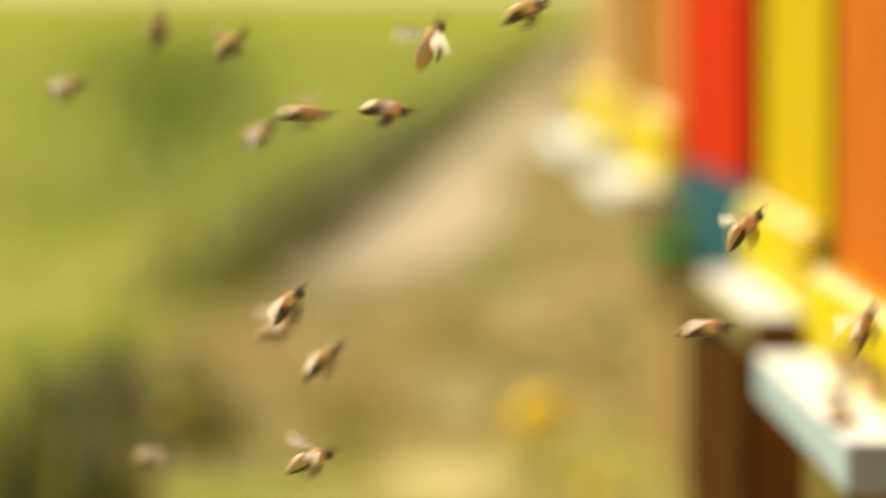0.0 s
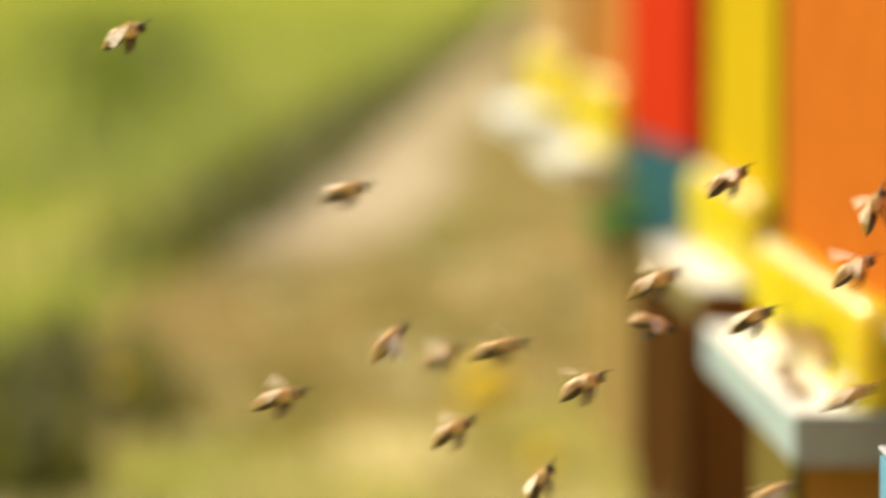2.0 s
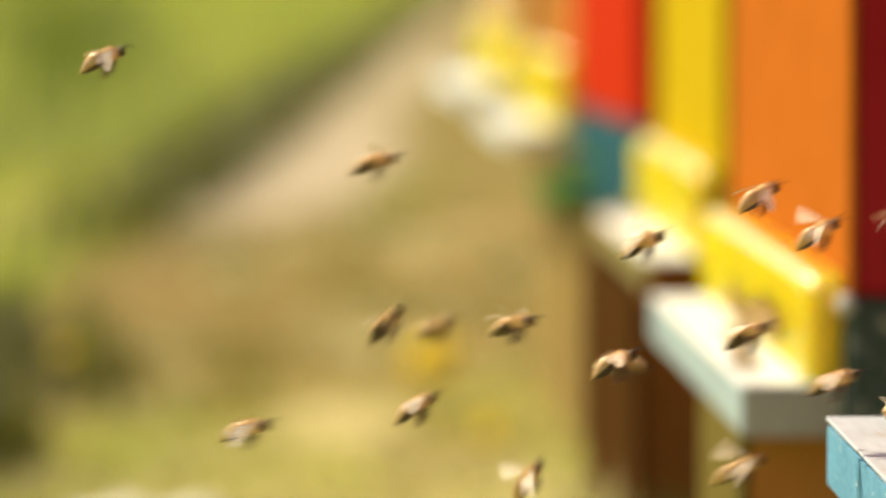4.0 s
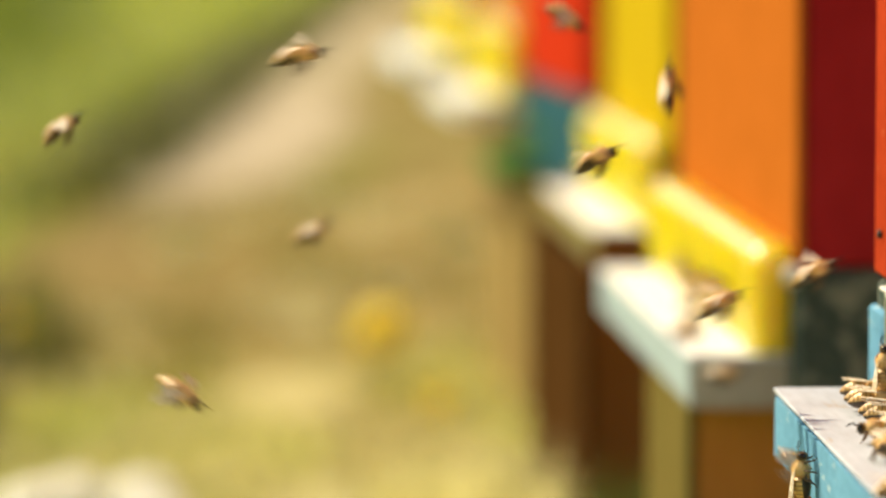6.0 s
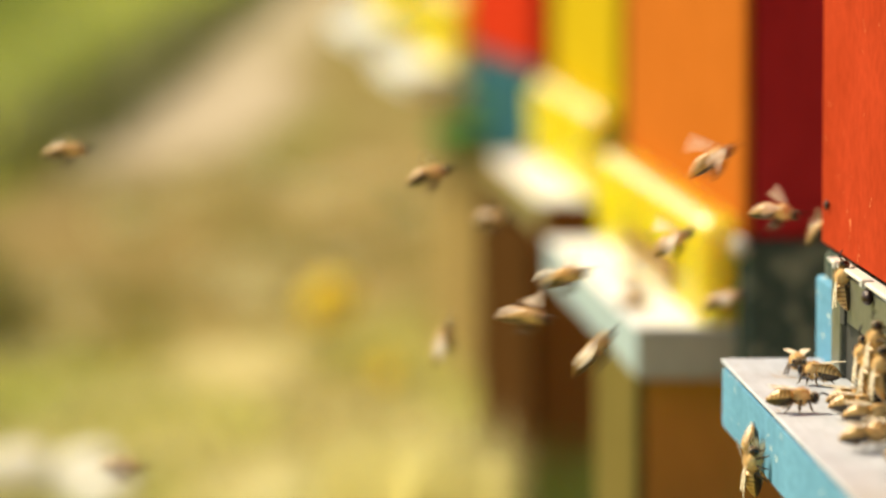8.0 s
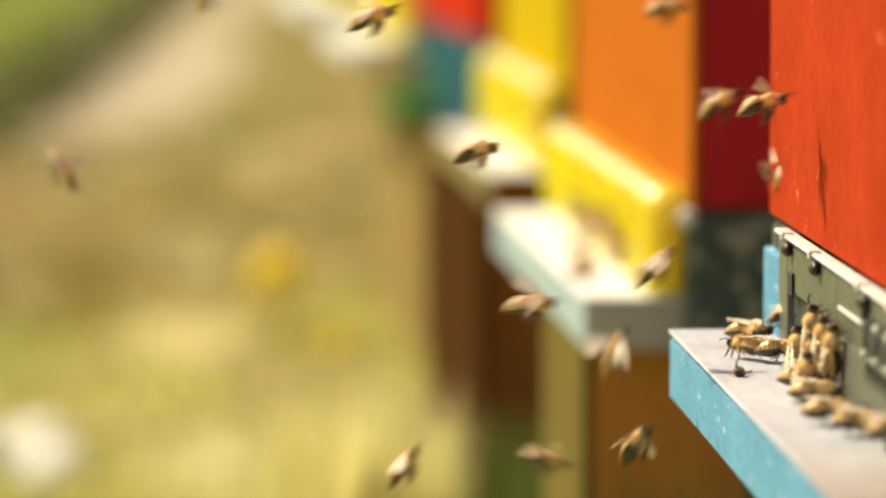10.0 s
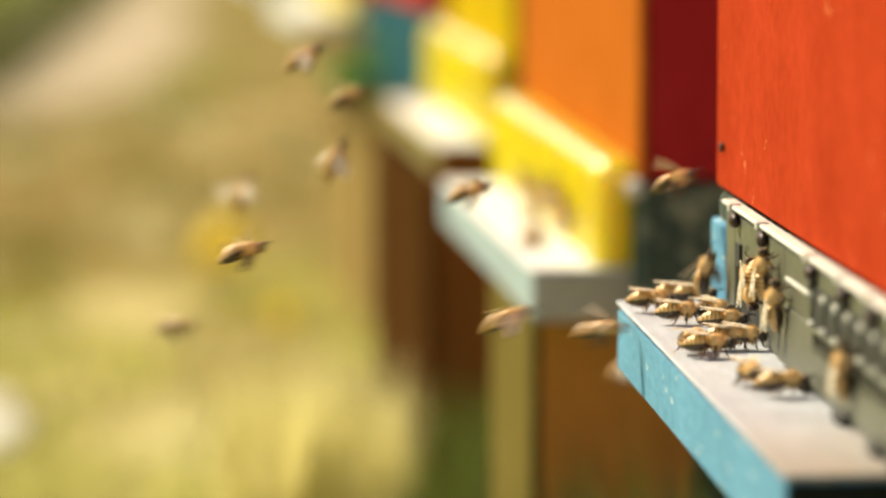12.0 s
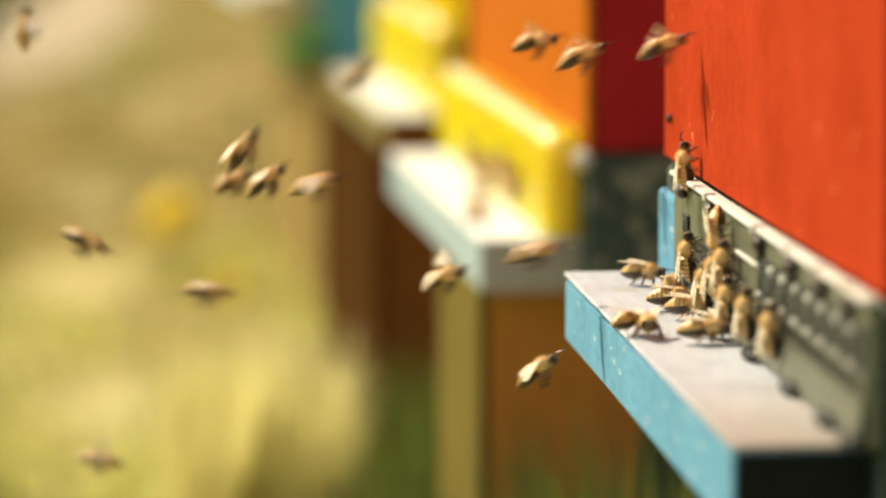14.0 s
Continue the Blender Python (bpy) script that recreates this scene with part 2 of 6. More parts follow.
def part(name, bm, material, parent, label="", smooth=False):
    ob = new(name, mesh_of(name, bm, material, smooth))
    ob.parent = parent
    return tagged(ob, label) if label else ob


# ---- ground ----
MEADOW = pose(0, 0, GROUND_Z) @ Matrix.Scale(SPREAD, 4)


def ground():
    bm = bmesh.new()
    bmesh.ops.create_grid(bm, x_segments=1, y_segments=1, size=1900)
    g = tagged(new("ground", mesh_of("ground", bm, ground_material())), "sunlit spring meadow with a pale trodden path", "ground", kind="structure")
    g.matrix_world = MEADOW


# ---- hives ----
def hive(x, y, yaw, L, board_z, joint, off, front, side, base_front, base_side, board_out, board_top, label,
         board_from=0.0, base_off=None, floor_front=None, end=None, height=0.62, reducer="yellow", proud=0.010, rtop=None, post=None, post_paint=None, base_cut=0.0, base_in=0.0, T=0.019):
    """Local x runs into the hive from the landing board's outer edge, y along the front, z up from the ground."""
    h = tagged(new("beehive"), label, "beehive", "row of painted beehives")
    h.matrix_world = pose(x, y, 0, 0, 0, yaw)
    depth = 0.44
    y0, y1 = -proud, L + proud
    base_off = off if base_off is None else base_off
    bz = board_z - T
    part("front_panel", box(bmesh.new(), off, off + 0.003, y0 - 0.0005, y1 + 0.0005, joint, height, 0.0006), front, h)
    part("side_panel", box(bmesh.new(), off + 0.0032, off + depth, y0, y0 + 0.022, joint, height, 0.0015), side, h)
    part("side_panel", box(bmesh.new(), off + 0.0032, off + depth, y1 - 0.022, y1, joint, height, 0.0015), side, h)
    part("back_panel", box(bmesh.new(), off + depth - 0.022, off + depth - 0.0005, y0 + 0.0225, y1 - 0.0225, joint, height), side, h)
    part("floor_box", box(bmesh.new(), off + 0.0005, off + depth, y0 + 0.001, y1 - 0.001, bz, joint - 0.001, 0.002), [floor_front or base_side], h)
    yb, y0 = y1 - 0.004 - base_cut, y0 + base_in
    pf = 0.003
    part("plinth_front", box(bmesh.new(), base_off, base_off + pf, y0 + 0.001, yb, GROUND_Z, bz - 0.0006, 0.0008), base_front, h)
    px = base_off + pf + 0.0005
    if post:
        part("corner_post", box(bmesh.new(), px, px + post, y0 + 0.002, y0 + 0.030, GROUND_Z, bz - 0.0006, 0.001), post_paint, h)
        px += post + 0.0005
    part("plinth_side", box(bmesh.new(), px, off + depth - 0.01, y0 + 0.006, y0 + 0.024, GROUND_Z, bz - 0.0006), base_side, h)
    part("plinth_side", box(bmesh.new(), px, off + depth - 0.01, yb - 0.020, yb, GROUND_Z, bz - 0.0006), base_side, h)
    y0 -= base_in
    if base_cut:
        part("rear_leg", box(bmesh.new(), off + 0.25, off + 0.33, y1 - 0.09, y1 - 0.02, GROUND_Z, bz - 0.0006, 0.002), base_side, h)
    part("roof", box(bmesh.new(), off - 0.02, off + depth + 0.02, y0 - 0.02, y1 + 0.02, height, height + 0.05, 0.004), FELT, h)
    # landing board: painted core with a separately painted top skin
    b = part("landing_board", box(bmesh.new(), 0, off, board_from, L, bz, board_z - 0.0012, 0.0012, 2), board_out, h)
    part("board_top", box(bmesh.new(), -0.0003, off - 0.0004, board_from - 0.0003, L + 0.0003, board_z - 0.0011, board_z, 0.0003), board_top, b)
    if reducer == "steel":
        part("nail", ball(bmesh.new(), (off - 0.0008, 0.2955, 0.2054), (0.0008, 0.0014, 0.0014), 8, 5), NAIL, h)
        part("nail", ball(bmesh.new(), (off - 0.0008, 0.2965, 0.330), (0.0008, 0.0014, 0.0014), 8, 5), NAIL, h)
        part("corner_block", box(bmesh.new(), off - 0.0015, off + 0.02, L * 0.91, y1, bz + 0.001, joint - 0.0085, 0.0008), board_out, h)
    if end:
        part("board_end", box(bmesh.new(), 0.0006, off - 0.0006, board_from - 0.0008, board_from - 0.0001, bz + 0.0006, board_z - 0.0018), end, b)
    if post and base_cut:
        part("corner_clip", ball(bmesh.new(), (off - 0.001, y0 - 0.001, joint - 0.003), (0.0034, 0.0030, 0.0040)), LEDGE, h, "pale zinc corner clip", True)
    if reducer is None:
        part("entrance_bar", box(bmesh.new(), off - 0.004, off - 0.0004, board_from, L, board_z + 0.012, board_z + 0.022, 0.001), board_out, h)
    elif reducer == "yellow":
        yellow_reducer(h, off, board_from, L, board_z, rtop or joint)
    else:
        steel_reducer(h, off, y0 + 0.001, L * 0.9, board_z, joint)
    return h


def nosed_bar(xa, xb, ya, yb, za, zb, r):
    """Bar along y with a rounded upper front edge and softly rounded ends."""
    bm = bmesh.new()
    prof = [(xb, za), (xa, za)] + [(xa + r - r * math.cos(a), zb - r + r * math.sin(a)) for a in [math.pi / 2 * i / 6 for i in range(7)]] + [(xb, zb)]
    rings = []
    for y, k, kz in ((ya, 0.42, 0.90), (ya + 0.0012, 0.64, 0.95), (ya + 0.0035, 0.83, 0.98), (ya + 0.0070, 0.95, 1.0), (ya + 0.011, 1.0, 1.0),
                     (yb - 0.010, 1.0, 1.0), (yb - 0.005, 0.95, 0.95), (yb - 0.0015, 0.82, 0.84), (yb, 0.64, 0.68)):
        rings.append([bm.verts.new((xb + (x - xb) * k, y, za + (z - za) * kz)) for x, z in prof])
    n = len(prof)
    for p, q in zip(rings, rings[1:]):
        for i in range(n):
            bm.faces.new((p[i], q[i], q[(i + 1) % n], p[(i + 1) % n]))
    bm.faces.new(rings[0])
    bm.faces.new(rings[-1][::-1])
    bmesh.ops.recalc_face_normals(bm, faces=bm.faces[:])
    return bm


def yellow_reducer(h, off, ya, yb, z, top):
    """Moulded plastic entrance block: rounded bar with ribs and a row of arched bee gates."""
    xa, xb = off - 0.0135, off - 0.0005
    ya, yb = ya + 0.004, yb - 0.004
    r = part("entrance_reducer", nosed_bar(xa, xb, ya, yb, z + 0.012, top - 0.0005, 0.0052), GLOSS_PLASTIC, h, "glossy yellow plastic entrance block")
    n = max(4, int((yb - ya) / 0.022))
    w = (yb - ya) / n
    for i in range(n):
        a = ya + w * i
        part("tooth", box(bmesh.new(), xa + 0.001, xb - 0.001, a + 0.002, a + 0.002 + w * (0.55 if i % 4 else 0.9), z + 0.0003, z + 0.0125, 0.001), GOLD_PLASTIC, r)
        part("rib", box(bmesh.new(), xa - 0.0010, xa + 0.0002, a + w * 0.42, a + w * 0.58, z + 0.0128, top - 0.0062, 0.0004), GOLD_PLASTIC, r)
    part("end_block", nosed_bar(xa - 0.0012, xb, ya - 0.004, ya + 0.022, z + 0.0003, top - 0.0012, 0.0052), GLOSS_PLASTIC, r)
    part("end_block", box(bmesh.new(), xa - 0.0015, xb, yb - 0.012, yb + 0.004, z + 0.0003, top - 0.003, 0.0050, 4), GOLD_PLASTIC, r, "", True)


def steel_reducer(h, off, ya, yb, z, top):
    """Folded sheet-steel entrance gate: back plate, bright top ledge, knobs, sliding plate with bee slots."""
    xa = off - 0.0028
    H = top - z
    open_a, open_b = yb - 0.101, yb - 0.016       # gap in which the bees cluster
    bm = bmesh.new()
    box(bm, xa, off - 0.0003, ya, open_a, z + 0.0003, top - 0.0022, 0.0004)
    box(bm, xa, off - 0.0003, open_b, yb, z + 0.0003, top - 0.0022, 0.0004)
    box(bm, xa, off - 0.0003, open_a, open_b, z + H * 0.52, top - 0.0022, 0.0004)
    r = part("entrance_reducer", bm, METAL, h, "folded galvanised steel entrance gate")
    part("top_ledge", box(bmesh.new(), xa - 0.0014, off - 0.0003, ya, yb, top - 0.0012, top, 0.0004), LEDGE, r)
    # black panel added for the shade inside the entrance
    part("entrance_shade", box(bmesh.new(), off - 0.0012, off - 0.0004, open_a - 0.001, open_b + 0.001, z + 0.0002, z + H * 0.53), SLOT_SHADE, r)
    part("slide_plate", box(bmesh.new(), xa - 0.0003, off - 0.0014, open_a + 0.007, open_a + 0.039, z + 0.0004, z + H * 0.515, 0.0003), METAL, r)
    # lower plate that leans slightly out over the board
    bm = box(bmesh.new(), xa - 0.0007, xa - 0.0002, ya, open_a - 0.004, z + 0.0012, z + H * 0.48, 0.0002)
    for v in bm.verts:
        v.co.x -= 0.0014 * (1 - (v.co.z - z) / (H * 0.48))
    part("lower_plate", bm, METAL, r)
    # flat black blobs shaped as the shadows on the board along the gate
    for k in (0.1225, 0.0685, 0.024, -0.004):
        part("foot_shadow", ball(bmesh.new(), (xa - 0.0024, k, z + 0.0014), (0.0024, 0.0085, 0.0018), 8, 5), SLOT_SHADE, r, "", True)
    for k in (0.247, 0.198, 0.1222, 0.078, 0.041, 0.008):
        n = part("knob", ball(bmesh.new(), (xa - 0.0012, k, top - 0.0034), (0.0015, 0.0040, 0.0020)), RIVET, r, "", True)
        if k < 0.15:
            part("knob_stem", cyl(bmesh.new(), (xa - 0.0006, k, top - 0.0084), (xa - 0.0006, k, top - 0.0046), 0.0010, 0.0010), DARK_METAL, n)
        part("knob_clip", box(bmesh.new(), xa - 0.0022, xa + 0.0010, k + 0.0034, k + 0.0062, top - 0.0016, top + 0.0006, 0.0003), LEDGE, n)
    # pale rod drawn as the highlight on the sliding plate's upper edge
    part("plate_edge_glint", cyl(bmesh.new(), (xa - 0.0008, 0.1245, top - 0.0088), (xa - 0.0008, 0.160, top - 0.0088), 0.0005, 0.0005, 6), LEDGE, r)
    # black plate on the face, painted as the shade of a slot
    part("side_slot_shade", box(bmesh.new(), xa - 0.0008, xa - 0.0002, 0.2405, 0.2480, z + H * 0.50, z + H * 0.70, 0.0002), SLOT_SHADE, r)
    for i in range(30):
        k = ya + 0.004 + 0.0042 * i
        part("crimp", box(bmesh.new(), xa - 0.0013, xa - 0.0004, k, k + 0.0011, z + H * 0.30, z + H * 0.45), DARK_METAL, r)
    y = 0.1225
    while y > ya + 0.002:
        # black plate between the bars, painted as the shade of an opening
        part("bee_slot_shade", box(bmesh.new(), xa - 0.0006, xa - 0.0002, y - 0.0138, y - 0.0020, z + H * 0.50, top - 0.0062, 0.0001), SLOT_SHADE, r)
        b = part("bar", cyl(bmesh.new(), (xa - 0.0007, y, z + H * 0.52), (xa - 0.0007, y, top - 0.0078), 0.0006, 0.0006, 10), METAL, r, "", True)
        for k in (z + H * 0.50, top - 0.0078):
            part("bar_end", ball(bmesh.new(), (xa - 0.0008, y, k), (0.0008, 0.0014, 0.0010), 10, 7), LEDGE, b, "", True)
        y -= 0.0165


def hives():
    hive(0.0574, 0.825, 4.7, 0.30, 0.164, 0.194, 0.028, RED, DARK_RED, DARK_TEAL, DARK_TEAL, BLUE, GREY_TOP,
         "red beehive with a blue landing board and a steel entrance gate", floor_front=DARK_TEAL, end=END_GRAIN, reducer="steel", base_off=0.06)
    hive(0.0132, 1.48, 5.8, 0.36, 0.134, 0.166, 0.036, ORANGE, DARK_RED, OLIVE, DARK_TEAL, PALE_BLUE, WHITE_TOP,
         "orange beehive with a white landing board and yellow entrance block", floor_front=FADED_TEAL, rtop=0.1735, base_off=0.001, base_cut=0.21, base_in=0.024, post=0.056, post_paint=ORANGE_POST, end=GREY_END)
    hive(-0.030, 2.155, 6.0, 0.33, 0.126, 0.160, 0.038, YELLOW, YELLOW, BROWN, SHADE_SIDE_BROWN, OLIVE_TAN, WHITE_TOP,
         "yellow beehive on a brown plinth with a yellow entrance block", base_off=-0.006, floor_front=TAN_BASE, rtop=0.174, end=SHADE_SIDE_BROWN)
    hive(-0.0752, 2.8325, 8.5, 0.36, 0.105, 0.163, 0.030, SCARLET, DARK_RED, BROWN, BROWN, GREEN, GREEN,
         "scarlet beehive with a teal floor box and a green landing board", base_off=0.12, board_from=0.22, floor_front=TEAL, T=0.016, reducer=None)
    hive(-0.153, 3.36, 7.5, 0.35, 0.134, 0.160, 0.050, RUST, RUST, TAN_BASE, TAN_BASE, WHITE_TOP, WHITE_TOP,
         "rust-orange beehive with a white landing board and yellow entrance block", board_from=0.03, base_off=0.09, floor_front=TAN_BASE, rtop=0.195, T=0.016, end=BOUNCE_CREAM)
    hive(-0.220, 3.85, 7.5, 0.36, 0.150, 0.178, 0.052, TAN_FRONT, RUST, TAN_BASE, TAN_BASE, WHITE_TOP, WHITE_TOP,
         "tan wooden beehive with a pale landing board, far down the row", base_off=0.10, rtop=0.208, T=0.018, end=BOUNCE_CREAM)


# ---- bees ----
def chitin(name, col, rough=0.42, var=0.3):
    return plain(name, col, rough, 0.0, var, 1400, 0.2)


TAWNY = chitin("tawny_fur", (0.76, 0.50, 0.22), 0.9)
AMBER = chitin("amber_chitin", (0.80, 0.49, 0.18), 0.34)
PALE_FUR = chitin("pale_tawny_fur", (0.74, 0.51, 0.25), 0.9)
PALE_AMBER = chitin("pale_amber_chitin", (0.68, 0.42, 0.17), 0.34)
STRIPE = chitin("brown_chitin", (0.42, 0.23, 0.08), 0.3)
# shade on the abdomen's underside, put into its colour
BELLY_SHADE = chitin("dark_belly_shade", (0.055, 0.032, 0.015), 0.4)
LEGS = chitin("dark_brown_legs", (0.11, 0.06, 0.028), 0.5)
EYE = chitin("bee_eye", (0.02, 0.012, 0.01), 0.2)


def wing_material(name, clear):
    m, nt, n, l, b = nodes_of(name)
    v = n.new("ShaderNodeTexVoronoi")
    v.feature = "DISTANCE_TO_EDGE"
    v.inputs["Scale"].default_value = 700
    co = n.new("ShaderNodeTexCoord")
    l.new(co.outputs["Object"], v.inputs["Vector"])
    l.new(ramp(nt, v.outputs["Distance"], [(0.02, (0.35, 0.22, 0.10)), (0.09, (0.92, 0.86, 0.72))]), b.inputs["Base Color"])
    l.new(ramp(nt, v.outputs["Distance"], [(0.02, (clear + 0.2,) * 3), (0.09, (clear,) * 3)]), b.inputs["Alpha"])
    b.inputs["Roughness"].default_value = 0.6
    b.inputs["Specular IOR Level"].default_value = 0.25
    return m


WING = wing_material("clear_amber_wing", 0.80)
SPREAD_WING = wing_material("clear_spread_wing", 0.62)


def fur(bm, c, r, n, length, rnd):
    """Short spikes standing off an ellipsoid."""
    for _ in range(n):
        d = Vector((rnd.gauss(0, 1), rnd.gauss(0, 1), rnd.gauss(0, 1))).normalized()
        p = Vector(c) + Vector((d.x * r[0], d.y * r[1], d.z * r[2])) * 0.96
        q = p + (d + Vector((-0.5, 0, 0)) * rnd.random()).normalized() * length * rnd.uniform(0.6, 1.2)
        s = d.orthogonal().normalized() * 0.00007
        vs = [bm.verts.new(p + s), bm.verts.new(p - s), bm.verts.new(q)]
        bm.faces.new(vs)


def wing_bm(length, width):
    """Flat paddle with a firm front edge, root at the origin, along +y."""
    bm = bmesh.new()
    pts = []
    for i in range(9):
        a = i / 8
        pts.append((0.10 * width * math.sin(a * 3.1) + 0.0001, a * length))
    for i in range(8, -1, -1):
        a = i / 8
        pts.append((-width * (0.12 + 0.88 * math.sin(min(1.0, a * 1.02) ** 0.9 * 2.75)) * (0.35 + 0.65 * a), a * length))
    vs = [bm.verts.new((x, y, 0.00022 * math.sin(y / length * 3))) for x, y in pts]
    bm.faces.new(vs)
    bmesh.ops.triangulate(bm, faces=bm.faces[:])
    r = bmesh.ops.extrude_face_region(bm, geom=bm.faces[:])
    bmesh.ops.translate(bm, vec=(0, 0, 0.00003), verts=[v for v in r["geom"] if isinstance(v, bmesh.types.BMVert)])
    return bm


def leg_bm(a, b, c, d):
    bm = bmesh.new()
    cyl(bm, a, b, 0.00028, 0.00034, 6)
    cyl(bm, b, c, 0.00032, 0.00026, 6)
    cyl(bm, c, d, 0.00018, 0.00012, 6)
    ball(bm, b, (0.00034,) * 3, 6, 4)
    return bm


def bee(flying):
    """A honey bee 13 mm long, head along +x; origin in the thorax."""
    rnd = random.Random(5)
    k = tagged(new("honey_bee"), "tawny honey bee flying with its wings spread" if flying else "tawny honey bee walking with folded wings",
               "bee", "bees in flight" if flying else "bees at the hive entrances")
    bm = bmesh.new()
    ball(bm, (0, 0, 0), (0.0025, 0.0023, 0.0022), 14, 10)
    fur(bm, (0, 0, 0), (0.0025, 0.0023, 0.0022), 520, 0.0009, rnd)
    part("thorax", bm, PALE_FUR if flying else TAWNY, k, "furry tawny thorax", True)
    bm = bmesh.new()
    ball(bm, (0.0034, 0, -0.0003), (0.0013, 0.0018, 0.0016), 12, 8)
    fur(bm, (0.0034, 0, -0.0003), (0.0013, 0.0018, 0.0016), 90, 0.0004, rnd)
    head = part("head", bm, chitin_head, k, "", True)
    for s in (1, -1):
        part("eye", ball(bmesh.new(), (0.0036, s * 0.0014, -0.0001), (0.0008, 0.0006, 0.0012), 10, 7), EYE, head, "", True)
        bm = bmesh.new()
        cyl(bm, (0.0045, s * 0.0004, 0.0003), (0.0055, s * 0.0010, 0.0010), 0.00013, 0.00012, 6)
        cyl(bm, (0.0055, s * 0.0010, 0.0010), (0.0073, s * 0.0019, 0.0003), 0.00014, 0.00012, 6)
        part("antenna", bm, EYE, head)
    # abdomen of six overlapping rings, drooping to the tip
    bm = bmesh.new()
    rad = (0.0015, 0.00215, 0.00238, 0.00226, 0.00186, 0.00122, 0.0003)
    droop = -0.12 if flying else -0.05
    rings, bands = [], []
    for i in range(6):
        for f, lip, band in ((0.0, 0.0, 0), (0.35 if i > 3 else 0.62, 0.00010, 1), (0.93, 0.00012, 1)):
            a = i + f
            x, r = -0.0022 - 0.00118 * a, rad[i] + (rad[i + 1] - rad[i]) * f + lip
            z = droop * 0.00118 * a * (1 + 0.30 * a)
            rings.append([bm.verts.new((x, r * math.cos(c * math.pi / 8), z + r * math.sin(c * math.pi / 8))) for c in range(16)])
            bands.append(band)
    for p, q, band in zip(rings, rings[1:], bands):
        for c in range(16):
            f = bm.faces.new((p[c], p[(c + 1) % 16], q[(c + 1) % 16], q[c]))
            # lower half of each ring takes the painted shade
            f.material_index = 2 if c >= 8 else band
    bm.faces.new(rings[-1])
    bm.faces.new(rings[0][::-1])
    bmesh.ops.recalc_face_normals(bm, faces=bm.faces[:])
    fur(bm, (-0.0042, 0, -0.0004), (0.0026, 0.0024, 0.0024), 260, 0.0006, rnd)
    part("abdomen", bm, [PALE_AMBER if flying else AMBER, STRIPE, BELLY_SHADE], k, "banded amber and brown abdomen", True)
    for s in (1, -1):
        for nm, ln, wd, x in (("forewing", 0.0094, 0.0031, 0.0006), ("hindwing", 0.0066, 0.0022, -0.0008)):
            w = part(nm, wing_bm(ln, wd), SPREAD_WING if flying else WING, k, "clear veined wing")
            w["side"] = s
            sweep = (30 if nm == "forewing" else 46) if flying else (74 if nm == "forewing" else 68)
            lift = 22 if flying else 6
            m = pose(x, s * 0.0012, 0.0016, 0, 0, 0) @ Matrix.Diagonal((1, s, 1, 1)) @ pose(0, 0, 0, lift, 0, sweep)
            w.data.transform(m)
            if s < 0:
                w.data.flip_normals()
        for x, reach, back in ((0.0012, 0.0030, 0.0018), (0.0, 0.0036, -0.0006), (-0.0012, 0.0034, -0.0030)):
            if flying:
                d = [(x, s * 0.0009, -0.0015), (x - 0.0008, s * 0.0019, -0.0026), (x - 0.0018, s * 0.0016, -0.0046), (x - 0.0030, s * 0.0014, -0.0060)]
            else:
                d = [(x, s * 0.0009, -0.0014), (x + back * 0.4, s * reach * 0.75, -0.0008), (x + back * 0.8, s * reach, -0.0032), (x + back * 1.1, s * (reach + 0.0005), -0.0038)]
            part("leg", leg_bm(*d), LEGS, k, "", True)
    return k


chitin_head = chitin("head_fur", (0.16, 0.10, 0.045), 0.8)
N_FLY, N_WALK, N_FAR = 18, 17, 11


def swarm(first, n):
    first.matrix_world = pose(0.2, 1.0, 0.25)
    first.scale = (0.93, 0.93, 0.93)
    return [first] + [copy_thing(first, pose(0, 1, 0.2)) for _ in range(n - 1)]


# ---- meadow ----
def blade_material(name, a, b, c, patchy=False):
    m, nt, n, l, bs = nodes_of(name)
    g = n.new("ShaderNodeNewGeometry")
    col = ramp(nt, g.outputs["Random Per Island"], [(0.0, a), (0.55, b), (1.0, c)])
    col = mixc(nt, 0.6, col, ramp(nt, noise_at(nt, 5, 3), [(0.35, (0.7,) * 3), (0.65, (1.15,) * 3)]), "MULTIPLY")
    col = mixc(nt, ramp(nt, noise_at(nt, 5.0, 3, (1, 0.3, 1)), [(0.48, (0, 0, 0)), (0.62, (0.75,) * 3)]), col, (0.30, 0.325, 0.075) if patchy else b)
    l.new(col, bs.inputs["Base Color"])
    bs.inputs["Roughness"].default_value = 0.55
    tr, mx = n.new("ShaderNodeBsdfTranslucent"), n.new("ShaderNodeMixShader")
    l.new(col, tr.inputs["Color"])
    mx.inputs[0].default_value = 0.5
    l.new(bs.outputs[0], mx.inputs[1])
    l.new(tr.outputs[0], mx.inputs[2])
    l.new(mx.outputs[0], n["Material Output"].inputs["Surface"])
    return m


def border(y):
    return -0.388 - 0.045 * y


